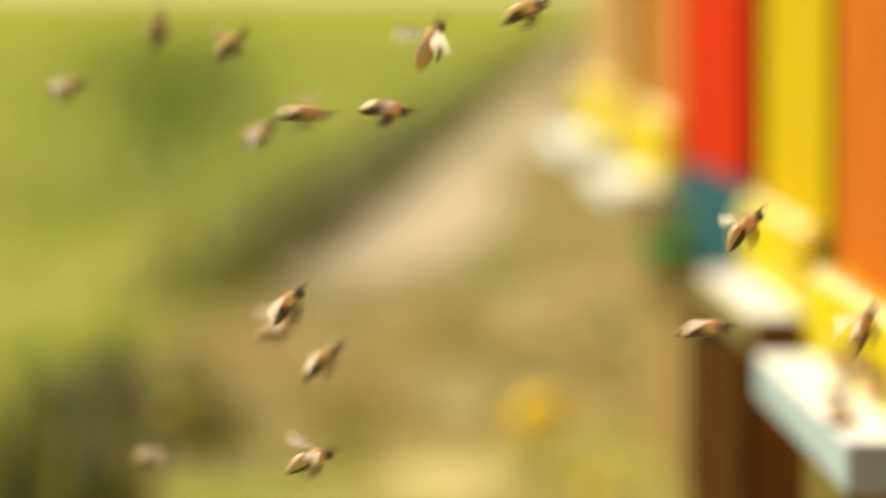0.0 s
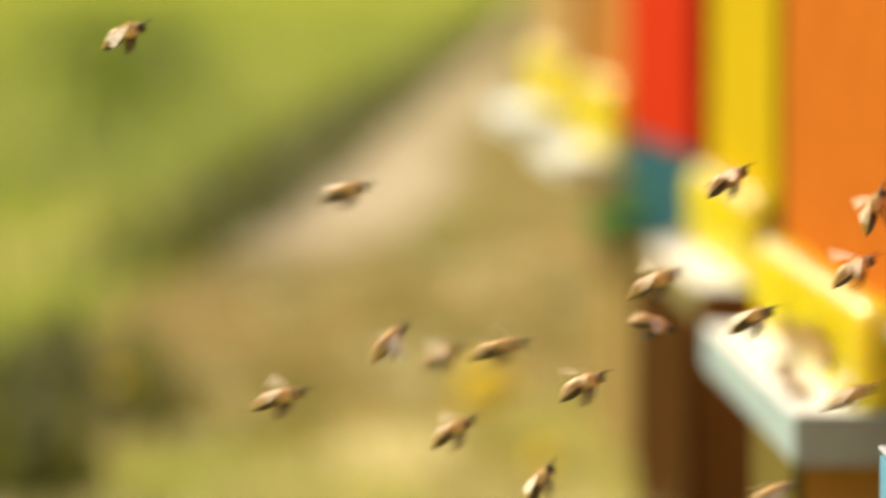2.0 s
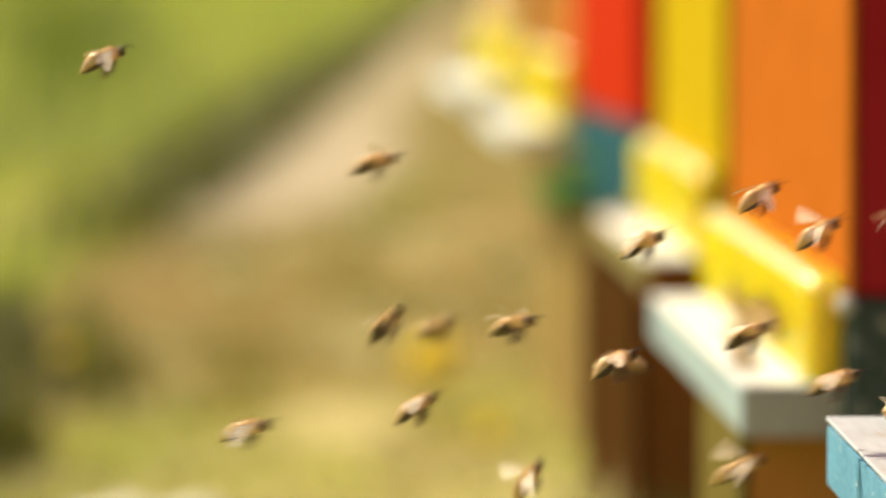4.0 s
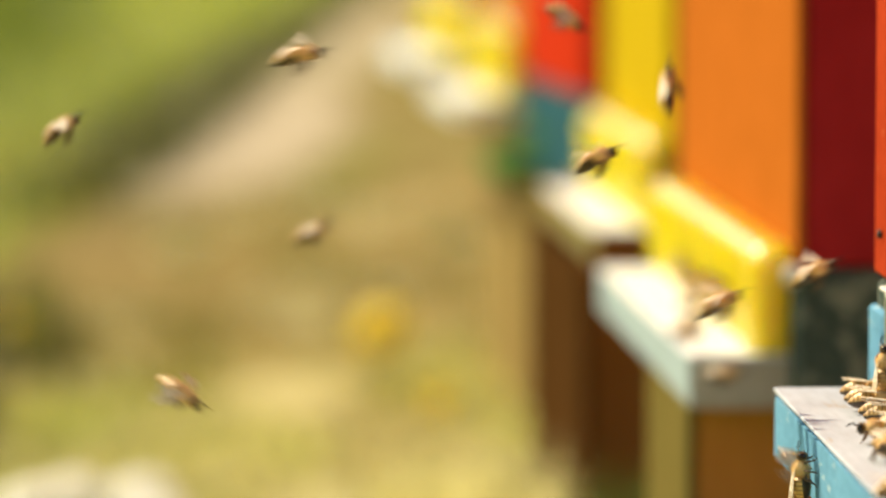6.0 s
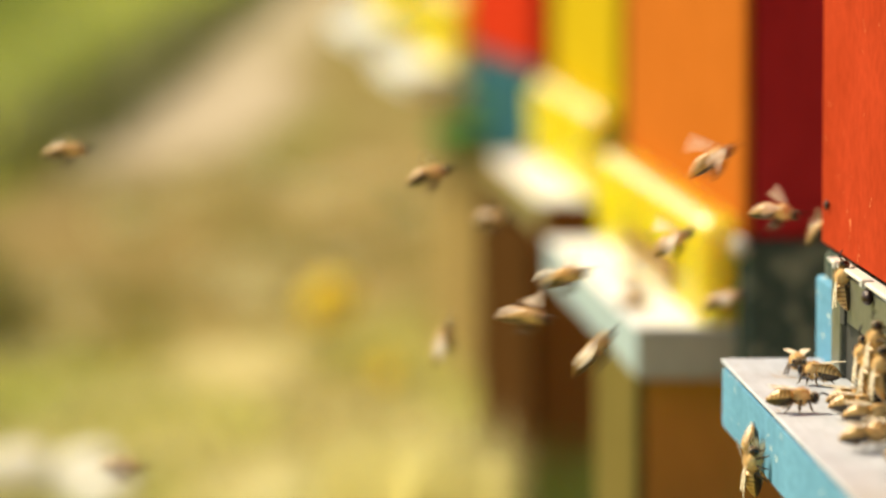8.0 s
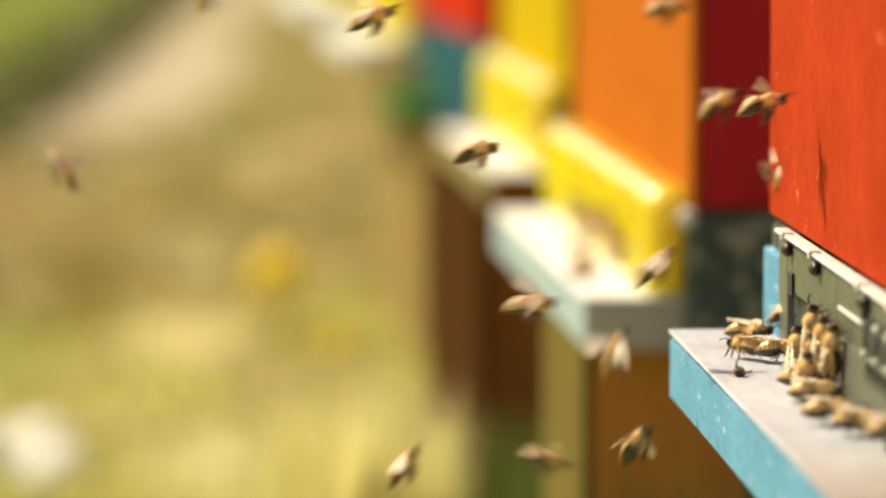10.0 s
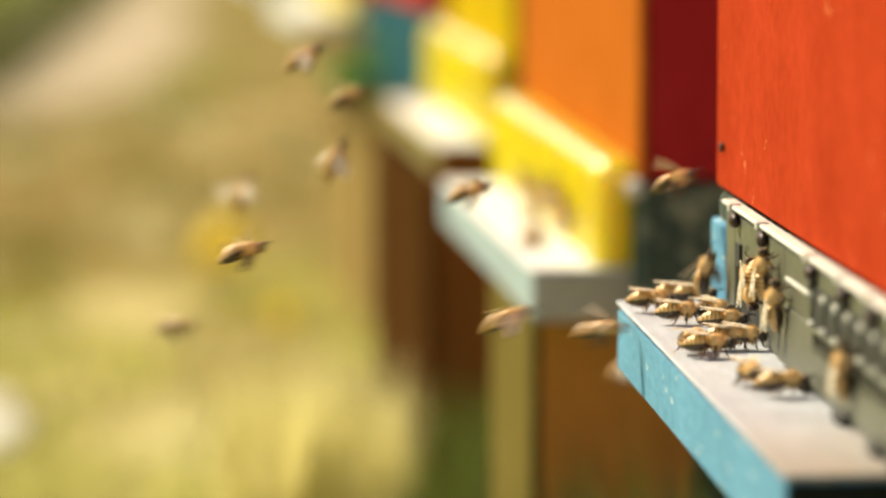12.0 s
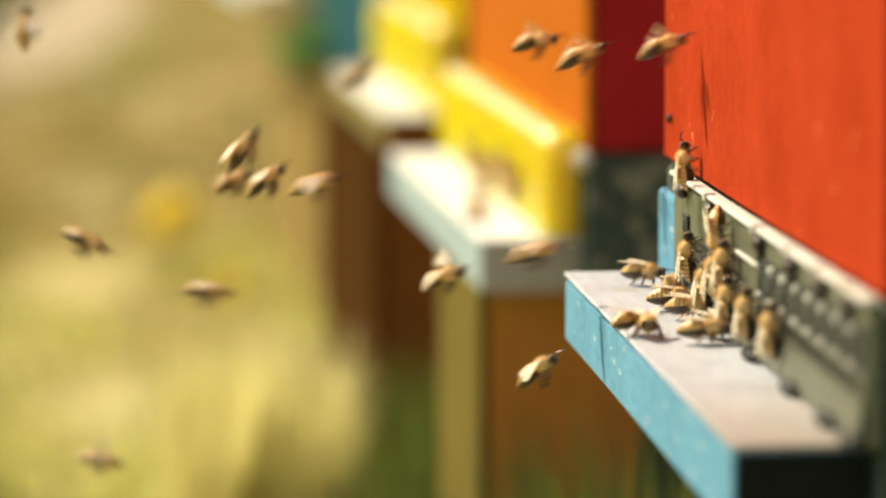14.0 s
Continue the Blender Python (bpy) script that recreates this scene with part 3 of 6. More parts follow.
def blades(name, pts, hmin, hmax, width, material, label, bend=0.7):
    """One mesh of bent, tapering grass blades at the given ground points."""
    rng = np.random.default_rng(7)
    n = len(pts)
    h = rng.uniform(hmin, hmax, n)
    a = rng.uniform(0, 2 * np.pi, n)
    lean = rng.uniform(0.1, bend, n) * h
    wd = rng.uniform(0.6, 1.3, n) * width
    side = np.stack([np.cos(a), np.sin(a)], 1) * wd[:, None] / 2
    out = np.stack([-np.sin(a), np.cos(a)], 1) * lean[:, None]
    z0 = np.full(n, -0.002)
    rows = [np.c_[pts - side, z0], np.c_[pts + side, z0], np.c_[pts + out * 0.35 + side * 0.8, h * 0.6],
            np.c_[pts + out * 0.35 - side * 0.8, h * 0.6], np.c_[pts + out, h]]
    verts = np.stack(rows, 1).reshape(-1, 3)
    b = np.arange(n) * 5
    faces = np.concatenate([np.stack([b, b + 1, b + 2], 1), np.stack([b, b + 2, b + 3], 1), np.stack([b + 3, b + 2, b + 4], 1)])
    me = bpy.data.meshes.new(name)
    me.from_pydata(verts.tolist(), [], faces.tolist())
    me.materials.append(material)
    tagged(new(name, me), label, "grass", kind="stuff").matrix_world = MEADOW


def meadow():
    rng = np.random.default_rng(3)
    y = np.concatenate([rng.uniform(1.2, 4.0, 20000), rng.uniform(4.0, 9.0, 4000)])
    x = border(y) + rng.uniform(0.06, 0.75, len(y))
    bare = (x - border(y) < 0.42) & (rng.random(len(y)) < np.clip((y - 2.1) / 1.3, 0, 0.96))
    bare |= (np.abs(y - 3.15 + 0.45 * np.sin(13 * x + 1.7 * y)) < 0.42) & (rng.random(len(y)) < 0.72)
    for cx, cy, rx, ry in ((-0.41, 2.98, 0.10, 0.30), (-0.50, 3.65, 0.10, 0.40), (-0.42, 3.35, 0.13, 0.35), (-0.20, 3.9, 0.10, 0.60), (-0.27, 4.1, 0.05, 0.35)):
        bare |= (((x - cx) / rx) ** 2 + ((y - cy) / ry) ** 2 < 1) & (rng.random(len(y)) < 0.85)
    keep = ~bare
    blades("short_grass", np.c_[x, y][keep], 0.004, 0.011, 0.0035,
           blade_material("short_grass_blades", (0.35, 0.335, 0.115), (0.45, 0.41, 0.175), (0.55, 0.495, 0.27), True), "short trampled yellow-green grass beside the hives")
    y = np.concatenate([rng.uniform(2.0, 8.0, 7000), rng.uniform(8.0, 24.0, 6000)])
    x = border(y) - rng.uniform(0.0, 1.0, len(y)) ** 1.3 * (0.5 + 0.16 * y)
    thin = (y > 4.8) | (rng.random(len(y)) < 0.35)
    x, y = x[thin], y[thin]
    blades("meadow_grass", np.c_[x, y], 0.02, 0.07, 0.006,
           blade_material("meadow_grass_blades", (0.19, 0.24, 0.045), (0.33, 0.37, 0.085), (0.47, 0.43, 0.15)), "sunlit yellow-green meadow grass beyond the path")
    y = rng.uniform(4.4, 26.0, 3000)
    x = border(y) + rng.normal(0.03, 0.014, len(y)) * (1 + 0.05 * y)
    y = np.r_[y, rng.triangular(3.6, 4.9, 9.0, 850)]
    x = np.r_[x, border(y[-850:]) + rng.normal(0.016, 0.017, 850)]
    for cx, cy, r, n in ((-0.44, 2.64, 0.034, 135), (-0.41, 2.27, 0.02, 85), (-0.58, 3.9, 0.03, 12), (-0.62, 4.3, 0.03, 30)):
        x = np.r_[x, rng.normal(cx, r, n)]
        y = np.r_[y, rng.normal(cy, r * 2, n)]
    cy = rng.triangular(5.0, 8.5, 30.0, 540)
    cx = -0.153 * cy + rng.normal(0, 0.012, 540) * cy
    blades("clover_patch", np.c_[cx, cy], 0.04, 0.11, 0.016,
           blade_material("clover_leaves", (0.07, 0.10, 0.012), (0.12, 0.16, 0.02), (0.18, 0.20, 0.03)), "dark green clover patch in the meadow")
    for nm, clumps, y0, a, b, c, lab in (
            ("olive_tufts", 30, 2.35, (0.15, 0.16, 0.03), (0.22, 0.22, 0.045), (0.28, 0.25, 0.07), "olive-green grass tufts in the trampled ground"),
            ("straw_tufts", 40, 1.75, (0.54, 0.485, 0.23), (0.63, 0.565, 0.30), (0.70, 0.64, 0.38), "pale straw-coloured grass tufts in the trampled ground")):
        ty = y0 * (4.3 / y0) ** rng.random(clumps)
        tx = border(ty) + rng.uniform(0.05, 0.50, clumps)
        sp = rng.uniform(0.008, 0.020, clumps)
        px = np.repeat(tx, 34) + rng.normal(0, 1, clumps * 34) * np.repeat(sp, 34)
        py = np.repeat(ty, 34) + rng.normal(0, 1, clumps * 34) * np.repeat(sp, 34) * 2.5
        blades(nm, np.c_[px, py], 0.005, 0.015, 0.0034, blade_material(nm + "_blades", a, b, c), lab)
    fx, fy = rng.uniform(-0.022, 0.06, 1500), rng.uniform(1.66, 1.90, 1500)
    fx, fy = np.r_[fx, rng.uniform(-0.016, 0.03, 1500)], np.r_[fy, rng.uniform(1.90, 2.10, 1500)]
    fx, fy = np.r_[fx, rng.uniform(-0.024, -0.006, 380)], np.r_[fy, rng.uniform(1.53, 1.66, 380)]
    wx = rng.uniform(-0.005, 0.075, 1000)
    tops = np.r_[np.full(len(fx), 0.125), 0.142 + 0.4 * wx]
    fx, fy = np.r_[fx, wx], np.r_[fy, rng.uniform(1.36, 1.47, 1000)]
    blades("foot_weeds", np.c_[fx, fy] / SPREAD, 0.5 * tops, tops, 0.0038,
           blade_material("foot_weed_leaves", (0.06, 0.09, 0.018), (0.105, 0.14, 0.028), (0.17, 0.19, 0.05)), "dark green weeds at the foot of the hives", 0.2)
    pale = blade_material("foot_grass_blades", (0.68, 0.63, 0.28), (0.70, 0.65, 0.31), (0.73, 0.68, 0.35))
    fy = rng.uniform(2.00, 2.14, 3000)
    fx = -0.036 - rng.random(3000) ** 1.2 * 0.085
    tall = np.clip((-0.020 - fx) / 0.040, 0.4, 1)
    blades("foot_grass", np.c_[fx, fy] / SPREAD, 0.035 * tall, 0.128 * tall, 0.0040, pale, "pale uncut grass along the foot of the hives", 0.2)
    fy = rng.uniform(2.14, 3.0, 1800)
    fx = -0.048 - 0.10 * (fy - 2.155) - rng.random(1800) * 0.07
    blades("foot_grass", np.c_[fx, fy] / SPREAD, 0.02, 0.05, 0.0030, pale, "low pale grass beside the hives' plinths", 0.3)
    blades("path_weeds", np.c_[x, y], 0.03, 0.08, 0.009,
           blade_material("weed_leaves", (0.07, 0.08, 0.016), (0.125, 0.13, 0.030), (0.21, 0.19, 0.06)), "dark weeds along the edge of the path")


def petal(name, col):
    m, nt, n, l, b = nodes_of(name)
    c = ramp(nt, noise_at(nt, 300, 3), [(0.3, tuple(v * 0.92 for v in col)), (0.7, col)])
    l.new(c, b.inputs["Base Color"])
    b.inputs["Roughness"].default_value = 0.7
    tr, mx = n.new("ShaderNodeBsdfTranslucent"), n.new("ShaderNodeMixShader")
    l.new(c, tr.inputs["Color"])
    mx.inputs[0].default_value = 0.5
    l.new(b.outputs[0], mx.inputs[1])
    l.new(tr.outputs[0], mx.inputs[2])
    l.new(mx.outputs[0], n["Material Output"].inputs["Surface"])
    return m


DANDELION = petal("dandelion_petals", (0.92, 0.74, 0.05))
DAISY = petal("white_petals", (0.88, 0.87, 0.80))
STEM = plain("flower_stem", (0.16, 0.22, 0.05), 0.6)


def flower(x, y, z, r, petals, core, rings, label, tilt=55):
    """Stem and a domed head of overlapping petals that nods towards the path."""
    f = tagged(new("dandelion" if rings > 1 else "daisy"), label, "flower", "dandelions" if rings > 1 else "daisies")
    f.matrix_world = pose(x, y, GROUND_Z)
    part("stem", cyl(bmesh.new(), (0, 0, 0), (0.002, 0, z - 0.002), 0.0014, 0.0011, 6), STEM, f)
    head = pose(0.002, 0, z, tilt, 0, -45)
    bm = bmesh.new()
    for k in range(rings):
        n, rr, up = 16, r * (1 - 0.16 * k), 0.0025 * k
        for i in range(n):
            a = 2 * math.pi * (i + 0.5 * (k % 2)) / n
            d, s = Vector((math.cos(a), math.sin(a), 0)), Vector((-math.sin(a), math.cos(a), 0)) * rr * 0.2
            c = Vector((0, 0, up))
            vs = [bm.verts.new(head @ p) for p in (c + d * 0.001, c + d * rr * 0.6 + s + Vector((0, 0, 0.002)), c + d * rr + Vector((0, 0, 0.001 + 0.002 * k)), c + d * rr * 0.6 - s + Vector((0, 0, 0.002)))]
            bm.faces.new(vs)
    part("petals", bm, petals, f)
    bm = ball(bmesh.new(), (0, 0, 0.001), (r * 0.88, r * 0.88, r * (0.5 if rings > 1 else 0.32)))
    bm.transform(head)
    part("core", bm, core, f, "", True)


def flowers():
    flower(-0.252, 3.85, 0.07, 0.032, DANDELION, DANDELION, 4, "yellow dandelion in the short grass", 42)
    flower(-0.247, 3.89, 0.066, 0.028, DANDELION, DANDELION, 4, "yellow dandelion in the short grass", 48)
    for x, y in ((-0.179, 3.505), (-0.63, 4.13), (-0.73, 3.55), (-0.03, 4.13)):
        flower(x, y, 0.045, 0.014, DANDELION, DANDELION, 3, "small yellow dandelion low in the grass")
    for x, y in ((-0.338, 2.23), (-0.335, 2.114), (-0.352, 2.42)):
        flower(x, y, 0.04, 0.009, DANDELION, DANDELION, 2, "tiny yellow dandelion among the weeds")
    for x, y, r in ((-0.390, 2.731, 0.033), (-0.344, 2.733, 0.033), (-0.317, 2.648, 0.026), (-0.411, 2.700, 0.030)):
        flower(x, y, 0.07, r, DAISY, DAISY, 1, "large white daisy in the short grass", 30)


ground()
hives()
meadow()
flowers()
flyers = swarm(bee(True), N_FLY)
walkers = swarm(bee(False), N_WALK)
farbees = swarm(bee(False), N_FAR)


def keep_flying(bee_, v):
    """Keeps a bee moving along its heading as it passes each of its rows: v metres each thirtieth of a second."""
    keys = bee_.animation_data
    at = {(c.data_path, c.array_index): c for c in keys.action.layers[0].strips[0].channelbag(keys.action_slot).fcurves}
    rows = []
    for f in [k.co[0] for k in at["location", 0].keyframe_points]:
        q = Quaternion([at["rotation_quaternion", i].evaluate(f) for i in range(4)])
        m = Matrix.LocRotScale(Vector([at["location", i].evaluate(f) for i in range(3)]), q, None)
        if not rows:
            bee_.rotation_quaternion = q
        rows += [((f - 1 + d) / FPS, m @ pose(v * d, 0, 0)) for d in (-1, 1) if 0 <= (f - 1 + d) / FPS <= 14]
    walk(bee_, rows)


def motions():
    # bees in flight: seconds and poses
    walk(flyers[0], [(0, pose(-0.2363, 1.3352, 0.2625, 12, -1, -5)), (0.5, pose(-0.2281, 1.0853, 0.2683, -1, -15, -19)), (1, pose(-0.2504, 1.3849, 0.2575, 14, -1, -3)), (1.267, pose(-0.1929, 1.1486, 0.2599, 17, -40, -4)), (1.5, pose(-0.1353, 0.9122, 0.2623, 34, -79, -20)), (2, pose(-0.1636, 1.0921, 0.2749, 11, -20, -6)), (2.5, pose(-0.1637, 1.0943, 0.3002, 17, -15, -21)), (3, pose(-0.1638, 1.0946, 0.2983, 16, -16, -13)), (3.5, pose(-0.2386, 1.3877, 0.2457, 21, -2, -17)), (4, pose(-0.1554, 1.0931, 0.2612, 11, -17, 26)), (4.5, pose(-0.1791, 1.1913, 0.2448, -18, -30, 7)), (4.733, pose(-0.1434, 1.0532, 0.2495, -25, -46, -24)), (5, pose(-0.1078, 0.9151, 0.2541, -15, -63, -67)), (5.267, pose(-0.1446, 1.0792, 0.2553, -14, -31, -21)), (5.5, pose(-0.1814, 1.2432, 0.2566, 10, -8, 18)), (6, pose(-0.1671, 1.1920, 0.2304, -14, -26, 30)), (6.267, pose(-0.1640, 1.1917, 0.2225, 14, 9, -7)), (6.5, pose(-0.1609, 1.1914, 0.2147, 21, 53, -36)), (6.733, pose(-0.1474, 1.1915, 0.2069, 37, -8, -9)), (7, pose(-0.1339, 1.1916, 0.1990, 16, -68, 25)), (7.5, pose(-0.1150, 1.1958, 0.2355, 3, -44, 15)), (8, pose(-0.1056, 1.1000, 0.2796, -20, -16, -12)), (8.5, pose(-0.1056, 1.1001, 0.2778, -12, -16, -12)), (9, pose(-0.1549, 1.2464, 0.2430, 20, 21, 15)), (9.5, pose(-0.1364, 1.0997, 0.2740, 0, -16, -6)), (10, pose(-0.1364, 1.0999, 0.2721, -15, -15, 6)), (10.5, pose(-0.1475, 1.2957, 0.2165, -3, -33, 34)), (11, pose(-0.1455, 1.2472, 0.2291, 18, 18, -14)), (11.5, pose(-0.1209, 1.1437, 0.1909, 22, -30, 3)), (12, pose(-0.1499, 1.0939, 0.1954, 5, -15, 3)), (12.5, pose(-0.1465, 1.0944, 0.1954, -1, -16, -24)), (13, pose(-0.1431, 1.0949, 0.1954, 18, -14, 8)), (13.5, pose(-0.1113, 1.1961, 0.1964, -18, 1, 14)), (13.733, pose(-0.1176, 1.2230, 0.2101, -10, -28, 39)), (14, pose(-0.1238, 1.2498, 0.2238, -20, -58, 73))])
    walk(flyers[1], [(0, pose(-0.1773, 1.2910, 0.2776, -24, -39, 14)), (0.5, pose(-0.1402, 1.0599, 0.2279, 22, -15, -20)), (1, pose(-0.1544, 1.1899, 0.2314, -24, -2, -29)), (1.5, pose(-0.1070, 1.0616, 0.2088, 1, -10, -1)), (2, pose(-0.0955, 1.2912, 0.1723, 6, -18, 23)), (2.5, pose(-0.1039, 1.0599, 0.1806, 23, -10, 6)), (3, pose(-0.1065, 1.0863, 0.1307, 20, -11, 35)), (3.5, pose(-0.1066, 1.0861, 0.1288, 1, -16, -15)), (4, pose(-0.0472, 1.1413, 0.1454, 24, -49, 17)), (4.5, pose(-0.0451, 1.0894, 0.1251, -5, -12, 25)), (5, pose(-0.0459, 1.1143, 0.1883, -17, -6, -17)), (5.5, pose(-0.0700, 1.3441, 0.1895, 5, -66, -64)), (6, pose(-0.0574, 1.1017, 0.2871, 10, -16, -14)), (6.5, pose(-0.0591, 1.0698, 0.2657, 15, -13, 19)), (7, pose(-0.0609, 1.1016, 0.2834, -6, -16, -26)), (7.5, pose(-0.0877, 1.1960, 0.2255, 7, -1, -11)), (8, pose(-0.0469, 1.1962, 0.2086, -20, -10, 7)), (8.5, pose(-0.0316, 1.3461, 0.1929, -13, -30, 4)), (9, pose(-0.0621, 1.0958, 0.2132, 19, -16, -13)), (9.5, pose(-0.0662, 1.2481, 0.2293, 10, -25, -18)), (10, pose(-0.0431, 1.0701, 0.2507, 9, -15, 5)), (10.5, pose(-0.0834, 1.0948, 0.2035, -24, -17, 23)), (11, pose(-0.0721, 1.1434, 0.1821, -18, -35, -15)), (11.5, pose(-0.0809, 1.1106, 0.1562, -18, -20, -32)), (12, pose(-0.0626, 1.0636, 0.1841, -12, -6, 28)), (12.5, pose(-0.0558, 1.2404, 0.1419, -5, -31, -9)), (13, pose(-0.0494, 1.2387, 0.1239, -12, -9, 13)), (13.5, pose(-0.0901, 1.0710, 0.1553, -15, -19, 6)), (14, pose(-0.1035, 1.2850, 0.0868, 18, 21, 12))])
    walk(flyers[2], [(0, pose(-0.2162, 1.3884, 0.2819, -2, -60, -68)), (0.267, pose(-0.1931, 1.2406, 0.2948, -15, -38, -26)), (0.5, pose(-0.1700, 1.0927, 0.3077, -8, -15, 2)), (1, pose(-0.1520, 1.0922, 0.2720, -14, -30, 11)), (1.5, pose(-0.1015, 1.0960, 0.2657, -21, -9, 20)), (2, pose(-0.1105, 1.1433, 0.2309, -16, -11, -19)), (2.5, pose(-0.1121, 1.1143, 0.2471, 1, -15, -19)), (3, pose(-0.0927, 1.0961, 0.2520, -17, -32, 41)), (3.5, pose(-0.1455, 1.1916, 0.2296, 15, 1, 13)), (4, pose(-0.0834, 1.1123, 0.1907, -20, -37, -30)), (4.5, pose(-0.1311, 1.3409, 0.1934, 0, -20, -11)), (5, pose(-0.1054, 1.0620, 0.2037, -15, -2, -27)), (5.5, pose(-0.1016, 1.1919, 0.1915, -7, -68, -26)), (5.733, pose(-0.1098, 1.1253, 0.1801, 8, -15, -30)), (6, pose(-0.1179, 1.0587, 0.1686, 23, 37, -20)), (6.267, pose(-0.0870, 1.0991, 0.1526, 10, -3, -25)), (6.5, pose(-0.0561, 1.1394, 0.1366, -3, -44, -21)), (7, pose(-0.0739, 1.2383, 0.1283, -4, -41, -33)), (7.5, pose(-0.1125, 1.0890, 0.1618, -1, -11, -27)), (8, pose(-0.1446, 1.2843, 0.1112, 9, 10, -0)), (8.5, pose(-0.1226, 1.2374, 0.1375, 22, -40, -6)), (9, pose(-0.1078, 1.1403, 0.1664, -9, -11, -15)), (9.5, pose(-0.1245, 1.3877, 0.1286, 16, 2, 24)), (10, pose(-0.0977, 1.0848, 0.1048, 9, -15, -1)), (10.5, pose(-0.1264, 1.2877, 0.1298, 4, -20, -30)), (11, pose(-0.0905, 1.1412, 0.1637, 22, -11, -19)), (11.5, pose(-0.0853, 1.0708, 0.1601, -3, -7, -30)), (12, pose(-0.1044, 1.3888, 0.1250, -24, 2, 16)), (12.5, pose(-0.0992, 1.0901, 0.1506, 8, -48, 35)), (13, pose(-0.0676, 1.3899, 0.1287, 19, -36, -38)), (13.5, pose(-0.0877, 1.3902, 0.1301, -11, -54, 35)), (13.733, pose(-0.0763, 1.2908, 0.1404, -10, -21, 14)), (14, pose(-0.0650, 1.1915, 0.1507, -21, 9, -5))])
    walk(flyers[3], [(0, pose(-0.0896, 0.9972, 0.2820, 21, -51, 47)), (0.267, pose(-0.0641, 1.0326, 0.2514, 18, -33, 12)), (0.5, pose(-0.0387, 1.0680, 0.2207, 5, -20, -19)), (1, pose(-0.0122, 1.1981, 0.1809, -19, -44, -35)), (1.5, pose(0.0017, 1.1209, 0.2172, -23, -66, 38)), (2, pose(0.0257, 1.0721, 0.2160, 10, -23, 22)), (2.5, pose(0.0320, 1.0704, 0.1906, 7, -20, -9)), (3, pose(0.0320, 1.0489, 0.1771, -14, -15, -20)), (3.5, pose(0.0469, 1.0700, 0.1829, -1, -11, -15)), (4, pose(0.0301, 1.0713, 0.2181, 23, -25, 7)), (4.5, pose(0.0338, 1.1196, 0.1947, -24, -19, -30)), (5, pose(0.0511, 1.2015, 0.2059, -1, -2, -17)), (5.5, pose(0.0434, 1.0682, 0.1819, -25, -11, -21)), (6, pose(0.0444, 1.1193, 0.1964, 12, -21, -7)), (6.5, pose(0.0493, 1.1213, 0.2207, -13, -34, 34)), (7, pose(0.0459, 1.0565, 0.1726, -22, -11, -27)), (7.5, pose(0.0540, 1.1476, 0.1803, -14, 49, -12)), (7.733, pose(0.0585, 1.1484, 0.1893, -12, 10, -0)), (8, pose(0.0629, 1.1492, 0.1984, -17, -29, 11)), (8.5, pose(0.0580, 1.2946, 0.1459, -12, -0, -2)), (9, pose(0.0269, 1.1946, 0.1653, -17, -20, -30)), (9.5, pose(0.0366, 1.0955, 0.1787, -1, -57, -57)), (10, pose(0.0657, 1.1190, 0.2092, 15, -40, -1)), (10.5, pose(0.0594, 1.1045, 0.2703, 16, -15, 2)), (11, pose(0.0463, 1.1937, 0.1604, -7, -20, -4)), (11.5, pose(0.0392, 1.0941, 0.1734, 19, -11, -8)), (12, pose(0.0551, 1.0945, 0.1766, 22, -64, -42)), (12.5, pose(0.0700, 0.8180, 0.2259, 8, -9, 11)), (13, pose(0.0564, 0.7782, 0.2326, -22, -9, 7)), (13.5, pose(0.0638, 1.0973, 0.2077, 7, -18, 13)), (14, pose(0.0575, 1.0693, 0.2290, -13, -15, 2))])
